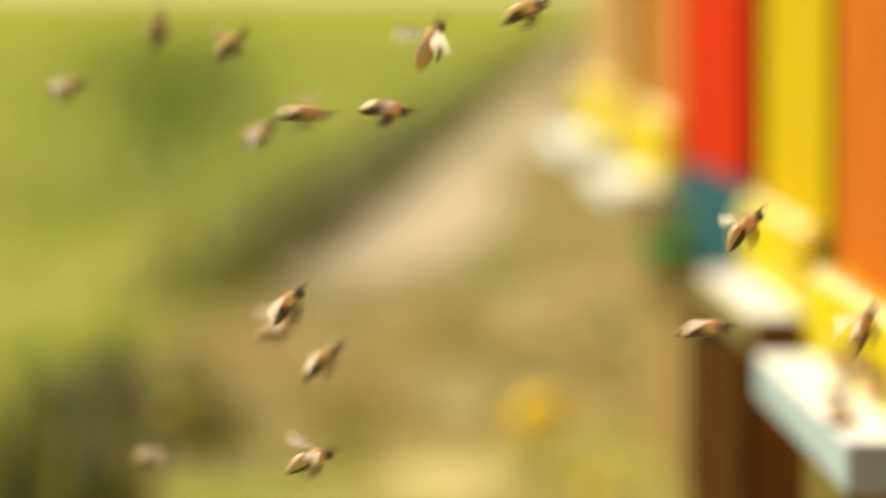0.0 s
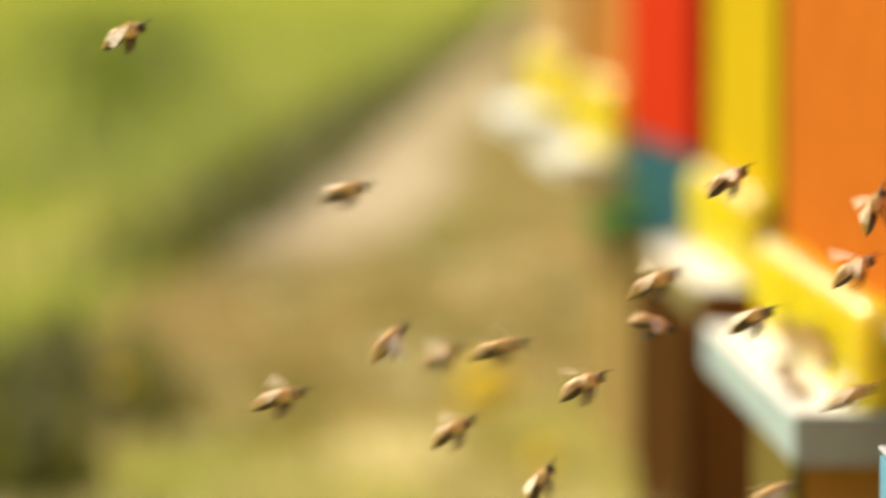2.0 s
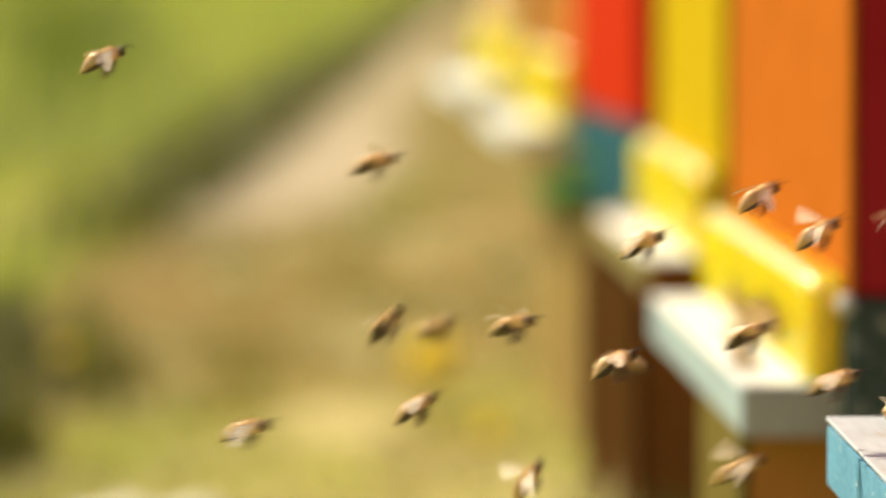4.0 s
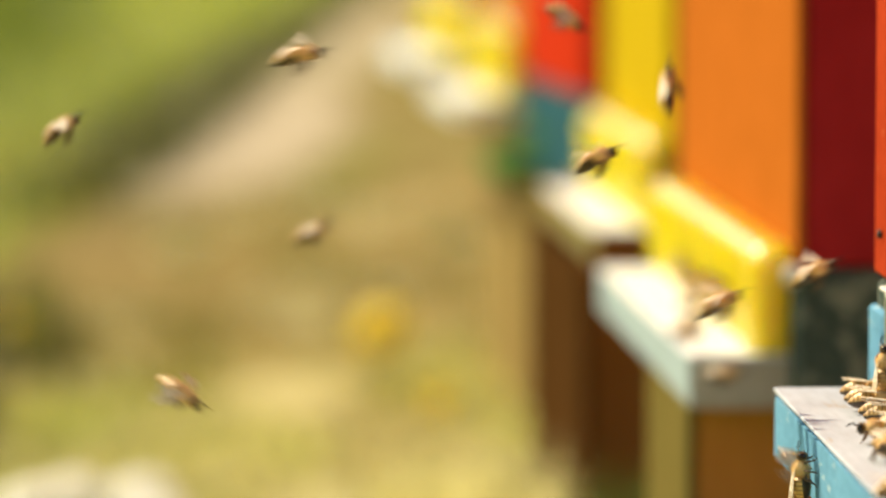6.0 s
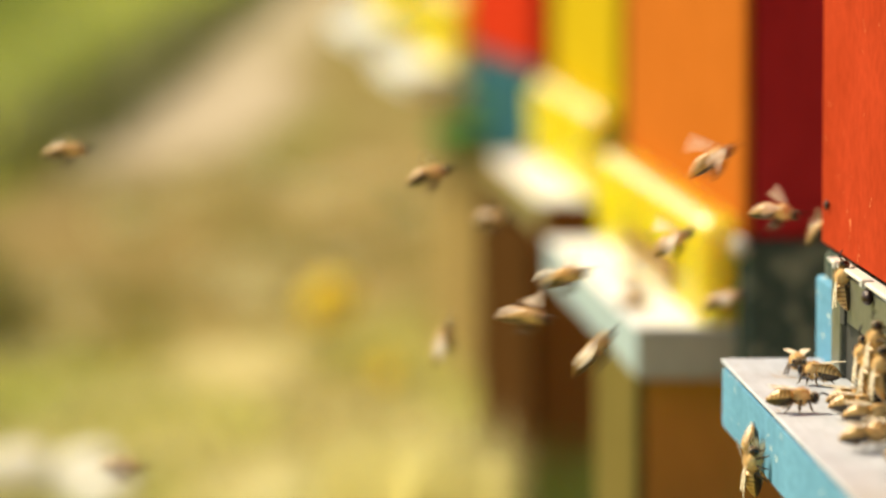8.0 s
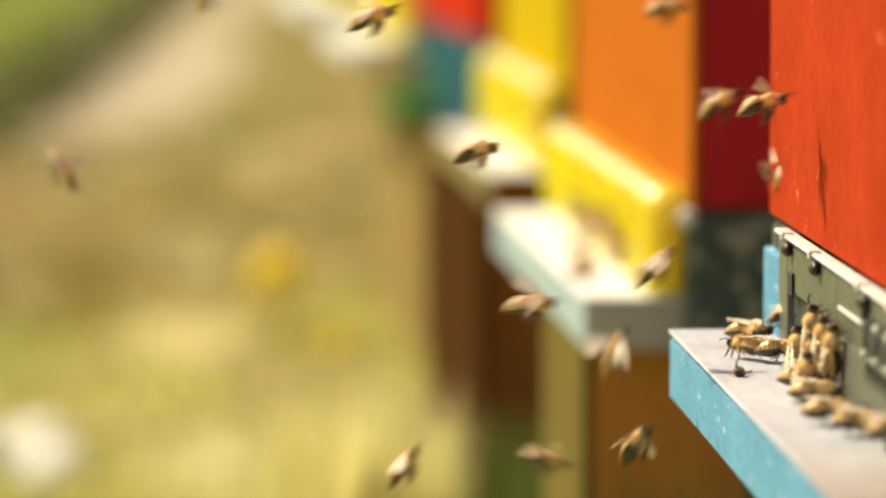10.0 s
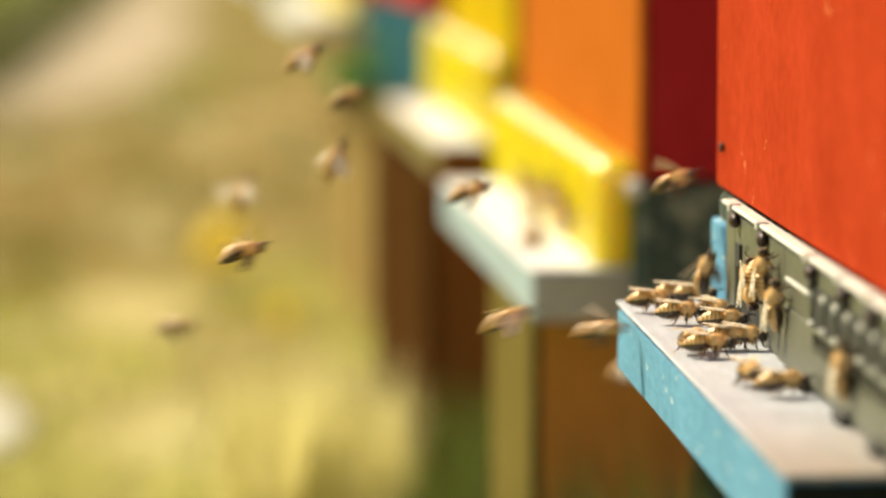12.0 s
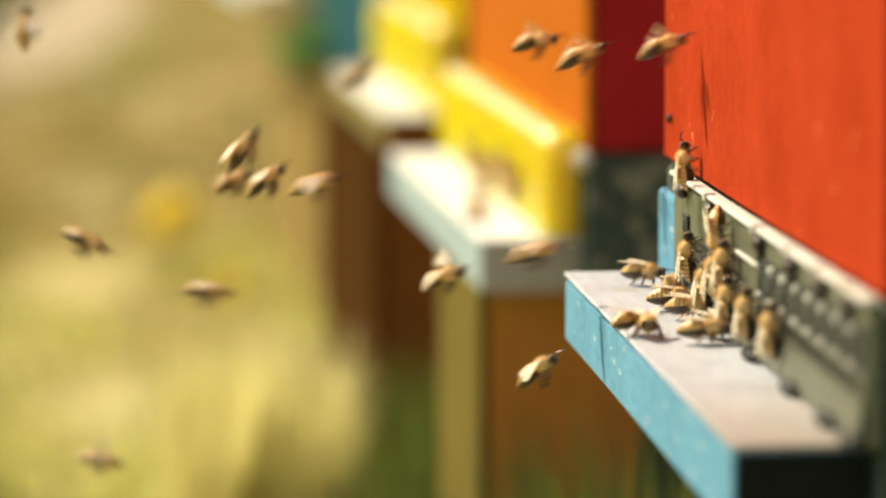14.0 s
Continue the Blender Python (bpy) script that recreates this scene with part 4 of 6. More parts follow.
    walk(flyers[4], [(0, pose(-0.1684, 1.2900, 0.2498, 19, -20, -6)), (0.5, pose(-0.1340, 1.1108, 0.2288, -19, -10, -4)), (1, pose(-0.1419, 1.1416, 0.2460, -8, -1, -6)), (1.5, pose(-0.1235, 1.0613, 0.2232, 11, -1, -14)), (2, pose(-0.0965, 1.1116, 0.1936, 14, -34, 36)), (2.5, pose(-0.1473, 1.3884, 0.1793, 1, -39, 13)), (3, pose(-0.1154, 1.0857, 0.1307, -19, -16, -7)), (3.5, pose(-0.1154, 1.0855, 0.1288, -11, -15, -28)), (4, pose(-0.0751, 1.1112, 0.1684, -10, -24, 16)), (4.5, pose(-0.0736, 1.0877, 0.1251, 5, -16, -14)), (5, pose(-0.0790, 1.0628, 0.1952, -7, -9, 11)), (5.5, pose(-0.0950, 1.2439, 0.2089, 11, -3, 24)), (6, pose(-0.1074, 1.3422, 0.1890, -14, -19, 16)), (6.5, pose(-0.0266, 1.0646, 0.1861, 2, 1, 21)), (7, pose(-0.0397, 1.2426, 0.1609, -6, 23, -31)), (7.5, pose(-0.0693, 1.1443, 0.2003, 8, -35, 8)), (8, pose(-0.0481, 1.2915, 0.1512, 22, -60, -13)), (8.5, pose(-0.0720, 1.2376, 0.1206, 21, -45, 6)), (9, pose(-0.0429, 1.1120, 0.1641, -24, -20, 5)), (9.5, pose(-0.0420, 1.0864, 0.1066, 4, -16, -10)), (10, pose(-0.0386, 1.1385, 0.1260, -21, -42, 23)), (10.5, pose(-0.0323, 1.1380, 0.1204, -2, -30, -18)), (11, pose(-0.0108, 1.1109, 0.1469, 22, 11, 16)), (11.5, pose(-0.0106, 1.0858, 0.0993, -15, -16, -29)), (12, pose(-0.0106, 1.0855, 0.0974, 1, -16, -17)), (12.5, pose(-0.0107, 1.0852, 0.0956, -22, -16, -25)), (13, pose(-0.0107, 1.0848, 0.0938, 4, -15, 3)), (13.5, pose(-0.0107, 1.0845, 0.0919, -14, -15, 4)), (14, pose(-0.0108, 1.0842, 0.0901, 22, -16, -32))])
    walk(flyers[5], [(0, pose(-0.1301, 1.0929, 0.2610, -5, 6, 30)), (0.5, pose(-0.1422, 1.3890, 0.1878, -5, 30, -37)), (1, pose(-0.1113, 1.0867, 0.1381, 19, -15, 7)), (1.5, pose(-0.0935, 1.1430, 0.2079, -5, 1, 14)), (2, pose(-0.0654, 1.0938, 0.1929, -18, -10, -3)), (2.5, pose(-0.0777, 1.2947, 0.2048, 0, -20, -9)), (3, pose(-0.0455, 1.0977, 0.2299, -24, -20, -21)), (3.267, pose(-0.0886, 1.1199, 0.2285, -4, -4, 4)), (3.5, pose(-0.1316, 1.1420, 0.2271, 20, 2, 32)), (4, pose(-0.0811, 1.2919, 0.1721, -3, -20, -25)), (4.5, pose(-0.0684, 1.0881, 0.1251, 23, -13, 19)), (5, pose(-0.0651, 1.1435, 0.1902, -20, -2, -21)), (5.5, pose(-0.0574, 1.0745, 0.2010, -11, -28, 21)), (6, pose(-0.0582, 1.0878, 0.1196, -9, -12, 26)), (6.5, pose(-0.0215, 1.1417, 0.1450, -6, 17, -21)), (7, pose(-0.0513, 1.2393, 0.1283, -11, -27, 22)), (7.5, pose(-0.0451, 1.0875, 0.1140, -10, -16, -24)), (8, pose(-0.0175, 1.0742, 0.1804, 9, 6, -28)), (8.5, pose(-0.0288, 1.2384, 0.1125, 9, -26, 29)), (9, pose(-0.0319, 1.1108, 0.1482, -17, 10, 1)), (9.5, pose(-0.0312, 1.0867, 0.1066, 11, -16, -28)), (10, pose(0.0014, 1.1396, 0.1264, -11, 21, 15)), (10.5, pose(0.0173, 1.1114, 0.1451, -10, -19, 35)), (11, pose(0.0099, 1.3885, 0.1045, 16, -60, 7)), (11.5, pose(0.0281, 1.0619, 0.1545, -24, -47, 50)), (12, pose(0.0288, 1.0726, 0.1629, 8, 2, 25)), (12.5, pose(0.0296, 1.1122, 0.1577, 17, -16, -7)), (13, pose(0.0291, 1.0851, 0.0938, 19, -16, -15)), (13.5, pose(0.0349, 1.0405, 0.1484, -7, -21, 24)), (14, pose(0.0250, 1.0536, 0.1780, 7, -7, 20))])
    walk(flyers[6], [(0, pose(-0.1088, 1.0948, 0.2620, -7, 11, 18)), (0.5, pose(-0.0675, 1.1964, 0.2225, 1, -15, 9)), (1, pose(-0.0287, 1.0667, 0.1917, -16, -20, -6)), (1.5, pose(-0.0600, 1.0671, 0.2364, 16, -30, -12)), (2, pose(-0.0269, 1.1470, 0.1940, 10, 20, 27)), (2.5, pose(0.0006, 1.0977, 0.1825, 20, -15, -6)), (3, pose(0.0142, 1.1474, 0.1663, -7, -48, 51)), (3.5, pose(0.0337, 1.0679, 0.1659, 14, -15, 8)), (4, pose(0.0340, 1.0487, 0.1824, -2, -15, 1)), (4.267, pose(0.0281, 1.0473, 0.1717, 3, 22, 10)), (4.5, pose(0.0222, 1.0460, 0.1610, 22, 58, 31)), (4.733, pose(0.0319, 1.0462, 0.1591, -8, 21, -2)), (5, pose(0.0416, 1.0464, 0.1572, -16, -20, -14)), (5.5, pose(0.0528, 1.0681, 0.1747, -16, -30, -3)), (5.733, pose(0.0452, 1.0566, 0.1634, -11, 9, -23)), (6, pose(0.0376, 1.0450, 0.1520, -22, 46, -47)), (6.5, pose(0.0360, 1.0975, 0.1846, 9, -11, -27)), (6.733, pose(0.0382, 1.0615, 0.1755, -8, 17, -4)), (7, pose(0.0405, 1.0256, 0.1664, -13, 50, 17)), (7.267, pose(0.0263, 1.0695, 0.1606, -18, -1, -7)), (7.5, pose(0.0122, 1.1135, 0.1549, 5, -48, -40)), (8, pose(0.0449, 1.0944, 0.1548, 6, -35, -2)), (8.267, pose(0.0440, 1.0593, 0.1583, 3, 6, 12)), (8.5, pose(0.0432, 1.0243, 0.1619, 13, 47, 31)), (8.733, pose(0.0158, 1.2066, 0.1347, -2, -4, 25)), (9, pose(-0.0116, 1.3890, 0.1074, -19, -55, 35)), (9.5, pose(-0.0090, 1.0873, 0.1066, 22, -16, -5)), (10, pose(0.0240, 1.0911, 0.1391, -19, -45, -36)), (10.5, pose(0.0385, 1.3881, 0.0920, 24, -80, -17)), (11, pose(0.0182, 1.0900, 0.1334, -7, -30, -16)), (11.5, pose(0.0066, 0.7920, 0.1732, -5, -16, -16)), (12, pose(0.0441, 1.3396, 0.1176, 10, -10, -2)), (12.5, pose(0.0709, 0.9448, 0.1879, 15, 6, 7)), (13, pose(0.0767, 1.0854, 0.0938, -18, -16, -18)), (13.5, pose(0.0767, 1.0848, 0.0919, -1, -13, 17)), (14, pose(0.0766, 1.0842, 0.0901, 9, -13, 16))])
    walk(flyers[7], [(0, pose(-0.0716, 1.0796, 0.2887, 4, -15, -20)), (0.5, pose(-0.0291, 1.2016, 0.2527, 21, 29, 30)), (0.733, pose(-0.0257, 1.2022, 0.2581, -3, -14, 14)), (1, pose(-0.0223, 1.2027, 0.2635, -25, -59, 16)), (1.5, pose(-0.0586, 1.3484, 0.2322, 32, -73, -50)), (2, pose(-0.0244, 1.0681, 0.2128, 9, -20, 8)), (2.5, pose(-0.0591, 1.0671, 0.2364, -1, -10, -0)), (3, pose(-0.0787, 1.1180, 0.2640, -2, 30, 8)), (3.5, pose(-0.1329, 1.0951, 0.2723, -8, -25, 32)), (4, pose(-0.0884, 1.1453, 0.2311, -11, -10, 10)), (4.5, pose(-0.1077, 1.0656, 0.2538, 12, -4, 10)), (5, pose(-0.0789, 1.0978, 0.2564, 19, -10, 0)), (5.5, pose(-0.1082, 1.0755, 0.2472, 17, -15, 9)), (6, pose(-0.0882, 1.0674, 0.2551, 7, -5, -2)), (6.5, pose(-0.1310, 1.2967, 0.2559, -24, -47, 26)), (7, pose(-0.1162, 1.3395, 0.1583, -1, -67, -29)), (7.5, pose(-0.1414, 1.1907, 0.1890, -14, -37, -31)), (8, pose(-0.1771, 1.0899, 0.1978, -19, -16, -6)), (8.5, pose(-0.1697, 1.2900, 0.1807, -4, -19, 14)), (9, pose(-0.1056, 1.0916, 0.1823, -12, 3, -20)), (9.5, pose(-0.1668, 1.0901, 0.1823, -4, -15, -32)), (10, pose(-0.1369, 1.1935, 0.1999, 1, 54, -32)), (10.267, pose(-0.1282, 1.2684, 0.1918, 5, 13, 2)), (10.5, pose(-0.1196, 1.3434, 0.1838, -16, -23, 37)), (11, pose(-0.0866, 1.0924, 0.1774, -13, 5, 3)), (11.5, pose(-0.1192, 1.1107, 0.1627, -11, 1, -34)), (11.733, pose(-0.1345, 1.1007, 0.1638, 7, 0, -1)), (12, pose(-0.1498, 1.0907, 0.1650, 22, -10, 31)), (12.5, pose(-0.1464, 1.0912, 0.1650, 14, -14, 8)), (13, pose(-0.1431, 1.0916, 0.1650, -8, -16, -13)), (13.5, pose(-0.1311, 1.2412, 0.1493, 11, -6, -5)), (14, pose(-0.0954, 1.1433, 0.1697, -19, 29, -9))])
    walk(flyers[8], [(0, pose(-0.1349, 1.0894, 0.2124, 8, -36, -29)), (0.5, pose(-0.1820, 1.3332, 0.1537, 15, -25, 36)), (1, pose(-0.1481, 1.0837, 0.1381, -9, -15, -5)), (1.5, pose(-0.1481, 1.0836, 0.1362, -24, -15, -14)), (2, pose(-0.0582, 1.1418, 0.1525, -8, -50, -7)), (2.5, pose(-0.0162, 1.0449, 0.1637, -12, -20, -14)), (3, pose(-0.0465, 1.1425, 0.1563, 15, 1, 17)), (3.5, pose(-0.0443, 1.0902, 0.1288, -3, -11, 34)), (4, pose(-0.0211, 1.0456, 0.1871, -11, -17, 28)), (4.5, pose(-0.0218, 1.0908, 0.1251, -21, -15, 8)), (5, pose(-0.0218, 1.0904, 0.1233, -15, -14, 16)), (5.5, pose(-0.0185, 1.2408, 0.1209, 22, 1, 19)), (6, pose(-0.0162, 1.0899, 0.1196, 17, -16, -14)), (6.5, pose(-0.0095, 1.0919, 0.1434, 13, -49, -15)), (7, pose(0.0142, 1.1923, 0.1333, -3, -20, -28)), (7.5, pose(0.0052, 1.0427, 0.1531, -2, -40, -1)), (7.6, pose(0.0133, 1.0404, 0.1521, 37, -21, -36)), (7.733, pose(0.0214, 1.0380, 0.1511, 59, 11, -53)), (7.867, pose(0.0295, 1.0357, 0.1501, 77, 47, -58)), (8, pose(0.0376, 1.0333, 0.1492, 136, 79, -17)), (8.267, pose(0.0349, 1.1122, 0.1362, 55, 26, -56)), (8.5, pose(0.0323, 1.1912, 0.1232, 12, -20, -23)), (9, pose(0.0129, 1.0909, 0.1355, 15, -30, 8)), (9.5, pose(0.0263, 1.3418, 0.1301, 17, -10, -1)), (10, pose(0.0654, 1.0954, 0.1729, -15, -11, -11)), (10.5, pose(0.0303, 1.0742, 0.1730, -4, -14, 13)), (11, pose(0.0196, 1.0939, 0.1730, -16, -16, -15)), (11.5, pose(0.0197, 1.0863, 0.0993, 6, -14, 7)), (12, pose(0.0196, 1.0859, 0.0974, -18, -16, -22)), (12.5, pose(0.0133, 1.0696, 0.1366, 11, -14, 33)), (13, pose(0.0136, 1.0850, 0.0938, 8, -11, 25)), (13.5, pose(0.0135, 1.0846, 0.0919, 13, -16, -11)), (14, pose(0.0255, 1.0703, 0.1463, 0, -31, -15))])
    walk(flyers[9], [(0, pose(-0.1558, 1.2373, 0.1938, 21, -18, 25)), (0.5, pose(-0.1919, 1.3322, 0.1509, 1, -10, 1)), (1, pose(-0.1562, 1.0830, 0.1381, -22, -15, -5)), (1.5, pose(-0.1562, 1.0830, 0.1362, -19, -13, 24)), (2, pose(-0.0792, 1.1113, 0.1696, -1, -25, 9)), (2.5, pose(-0.0776, 1.0885, 0.1325, -9, -11, 33)), (3, pose(-0.0536, 1.0630, 0.1752, 2, -11, -6)), (3.5, pose(-0.0669, 1.2417, 0.1589, 2, 25, -26)), (4, pose(-0.0482, 1.0945, 0.1916, -8, -11, -24)), (4.5, pose(-0.0409, 1.2509, 0.2597, 13, 31, -37)), (5, pose(-0.0454, 1.0671, 0.2256, -22, -28, -31)), (5.5, pose(-0.0313, 1.0967, 0.2103, 10, -39, -17)), (6, pose(-0.0316, 1.1030, 0.2871, 17, -16, -14)), (6.5, pose(0.0172, 1.2528, 0.2490, 2, -2, -19)), (7, pose(0.0068, 1.0998, 0.2290, 16, -30, 9)), (7.5, pose(0.0103, 1.2028, 0.2576, 22, -3, -30)), (8, pose(0.0298, 1.0697, 0.2221, 15, -21, 27)), (8.5, pose(0.0135, 1.0990, 0.2205, 23, -29, 12)), (9, pose(-0.0168, 1.0669, 0.2113, 12, -18, 18)), (9.5, pose(-0.0581, 1.2975, 0.2177, -16, -18, 18)), (10, pose(0.0367, 1.2524, 0.2455, -6, 1, 16)), (10.5, pose(-0.0452, 1.1976, 0.2177, -12, 9, -9)), (11, pose(-0.0410, 1.0959, 0.2035, 17, -16, -16)), (11.5, pose(-0.0450, 1.0983, 0.2269, 8, 0, 5)), (12, pose(-0.0439, 1.2976, 0.2082, -18, -21, -14)), (12.5, pose(0.0021, 1.0706, 0.2434, 24, -12, 23)), (13, pose(0.0017, 1.2981, 0.2064, -5, -38, -30)), (13.5, pose(0.0014, 1.1027, 0.2590, 12, -16, -4)), (14, pose(0.0367, 1.0690, 0.2265, -10, -15, 5))])
    walk(flyers[10], [(0, pose(-0.1313, 1.1388, 0.1933, -19, -35, 0)), (0.5, pose(-0.0513, 1.0646, 0.1835, 13, -69, -12)), (1, pose(0.0123, 1.1484, 0.1594, 6, -15, 7)), (1.5, pose(-0.0281, 1.2941, 0.1371, -14, 2, 33)), (2, pose(0.0054, 1.0965, 0.1550, 22, -19, 17)), (2.5, pose(0.0028, 1.0467, 0.1693, 5, -58, 57)), (2.733, pose(-0.0071, 1.0206, 0.1681, 8, -27, 13)), (3, pose(-0.0170, 0.9946, 0.1669, -11, -2, -25)), (3.5, pose(-0.0087, 1.0664, 0.1824, 10, -20, 9)), (4, pose(-0.0198, 1.1453, 0.1756, -17, 20, 29)), (4.5, pose(-0.0187, 1.0910, 0.1251, 14, -16, -18)), (5, pose(0.0075, 1.0947, 0.1568, -7, -30, -2)), (5.5, pose(0.0052, 1.1452, 0.1650, 2, -11, -23)), (6, pose(0.0256, 1.3948, 0.1375, -12, -3, -30)), (6.267, pose(0.0124, 1.2702, 0.1581, 4, -25, 3)), (6.5, pose(-0.0009, 1.1456, 0.1788, 3, -53, 40)), (6.733, pose(0.0033, 1.2188, 0.1533, 7, -57, -5)), (7, pose(0.0076, 1.2920, 0.1278, 15, -58, -54)), (7.5, pose(0.0038, 1.0744, 0.1707, 5, -25, -17)), (8, pose(-0.0001, 1.0643, 0.1743, 2, -40, -8)), (8.5, pose(0.0245, 1.2922, 0.1317, 19, -68, -24)), (9, pose(-0.0112, 1.1925, 0.1550, 2, -9, 12)), (9.5, pose(-0.0076, 1.0633, 0.1702, 12, -16, -12)), (10, pose(0.0275, 1.0459, 0.1902, -13, -30, 30)), (10.5, pose(0.0022, 1.1123, 0.1578, 4, -40, -0)), (11, pose(-0.0088, 1.1415, 0.1514, -19, -17, 21)), (11.5, pose(-0.0225, 1.2422, 0.1561, -23, -29, 10)), (12, pose(0.0049, 1.0627, 0.1673, 17, -13, 17)), (12.5, pose(-0.0022, 1.2413, 0.1452, 16, 1, 14)), (13, pose(-0.0157, 1.2956, 0.1847, 10, -3, -28)), (13.5, pose(-0.0073, 1.0470, 0.2100, 22, -23, 14)), (14, pose(-0.0261, 1.3481, 0.2029, -8, -30, -27))])
    walk(flyers[11], [(0, pose(-0.1246, 1.0578, 0.1748, 19, -12, 30)), (0.5, pose(-0.0663, 1.0632, 0.1820, 15, -15, -28)), (1, pose(-0.0778, 1.2427, 0.1762, 23, 30, 18)), (1.5, pose(-0.0761, 1.1144, 0.2105, 4, -6, -10)), (2, pose(-0.0420, 1.0450, 0.1887, -6, -17, 27)), (2.5, pose(-0.0450, 1.0761, 0.2077, -17, -7, 34)), (3, pose(-0.0342, 1.0678, 0.2231, -10, -11, -16)), (3.5, pose(-0.0355, 1.1032, 0.2965, -23, -14, 14)), (4, pose(-0.0143, 1.0683, 0.2153, 21, -20, -13)), (4.5, pose(-0.0154, 1.1004, 0.2429, -25, -20, -0)), (5, pose(-0.0166, 1.3500, 0.2251, -76, -73, 58)), (5.267, pose(-0.0029, 1.3254, 0.2236, -8, -44, -12)), (5.5, pose(0.0107, 1.3008, 0.2221, 2, -2, -25)), (6, pose(-0.0132, 1.0990, 0.2276, -3, -20, -22)), (6.5, pose(0.0128, 1.1504, 0.2280, 20, -24, -25)), (7, pose(-0.0114, 1.2464, 0.1901, 4, -10, 5)), (7.5, pose(0.0053, 1.0951, 0.1779, 5, -34, -19)), (8, pose(0.0213, 1.1473, 0.1945, 24, -25, 4)), (8.5, pose(0.0099, 1.2470, 0.1927, 22, -11, -18)), (9, pose(-0.0372, 1.0639, 0.1861, -16, -16, -10)), (9.5, pose(-0.0333, 1.1950, 0.1893, -12, -11, -5)), (10, pose(0.0481, 1.1502, 0.2242, -7, -23, 15)), (10.5, pose(0.0337, 1.1494, 0.2216, 0, -16, -7)), (11, pose(0.0023, 1.0947, 0.1840, 11, -45, -11)), (11.5, pose(0.0018, 1.2451, 0.1811, 4, -9, 10)), (12, pose(0.0493, 1.1167, 0.1977, -21, -16, -25)), (12.5, pose(0.0480, 1.1463, 0.1939, -23, -12, -29)), (12.733, pose(0.0280, 1.1710, 0.1915, -15, -30, 4)), (13, pose(0.0080, 1.1957, 0.1891, -20, -50, 43)), (13.5, pose(-0.0057, 1.1436, 0.1732, -8, -11, -7)), (14, pose(0.0017, 1.1125, 0.1647, 22, -16, -22))])
    walk(flyers[12], [(0, pose(-0.2154, 1.3795, 0.1386, 5, 2, 33)), (0.5, pose(-0.1599, 1.0544, 0.1677, -24, -20, -14)), (1, pose(-0.1642, 1.0824, 0.1381, 8, -15, -7)), (1.5, pose(-0.1643, 1.0824, 0.1362, -6, -15, -10)), (2, pose(-0.1643, 1.0823, 0.1344, 21, -15, -6)), (2.5, pose(-0.1643, 1.0823, 0.1325, 14, -12, 32)), (3, pose(-0.1643, 1.0823, 0.1307, 4, -16, -9)), (3.5, pose(-0.1644, 1.0823, 0.1288, 21, -14, 12)), (4, pose(-0.1144, 1.0584, 0.1679, 17, -11, -8)), (4.5, pose(-0.1231, 1.0590, 0.1801, -3, 40, 2)), (5, pose(-0.1486, 1.0878, 0.1795, 9, 8, -16)), (5.5, pose(-0.1939, 1.0856, 0.1795, -8, -15, 5)), (6, pose(-0.1905, 1.0861, 0.1795, -5, -16, -9)), (6.5, pose(-0.1871, 1.0867, 0.1795, 3, -13, 18)), (7, pose(-0.1367, 1.2364, 0.1375, 19, -36, -34)), (7.5, pose(-0.1243, 1.0891, 0.1684, -9, 28, -14)), (8, pose(-0.1770, 1.0873, 0.1684, -10, -15, -30)), (8.267, pose(-0.1548, 1.1392, 0.1765, -7, -35, 11)), (8.5, pose(-0.1326, 1.1912, 0.1847, -23, -50, 64)), (9, pose(-0.0737, 1.0960, 0.2186, -5, -7, 24)), (9.5, pose(-0.1038, 1.3944, 0.1931, 17, -53, 60)), (10, pose(-0.1028, 1.2996, 0.2493, 7, -43, 36)), (10.5, pose(-0.1049, 1.2447, 0.1995, 18, -9, 9)), (11, pose(-0.0660, 1.0956, 0.2060, 3, -7, 23)), (11.5, pose(-0.0957, 1.1980, 0.2264, -4, -16, -19)), (12, pose(-0.0878, 1.1018, 0.2647, 9, -16, -12)), (12.5, pose(-0.0878, 1.1020, 0.2628, -13, -11, 27)), (13, pose(-0.1023, 1.3960, 0.1875, -13, -0, -2)), (13.5, pose(-0.0792, 1.1184, 0.2211, 1, -18, 34)), (14, pose(-0.0515, 1.0964, 0.2007, -5, -44, -23))])
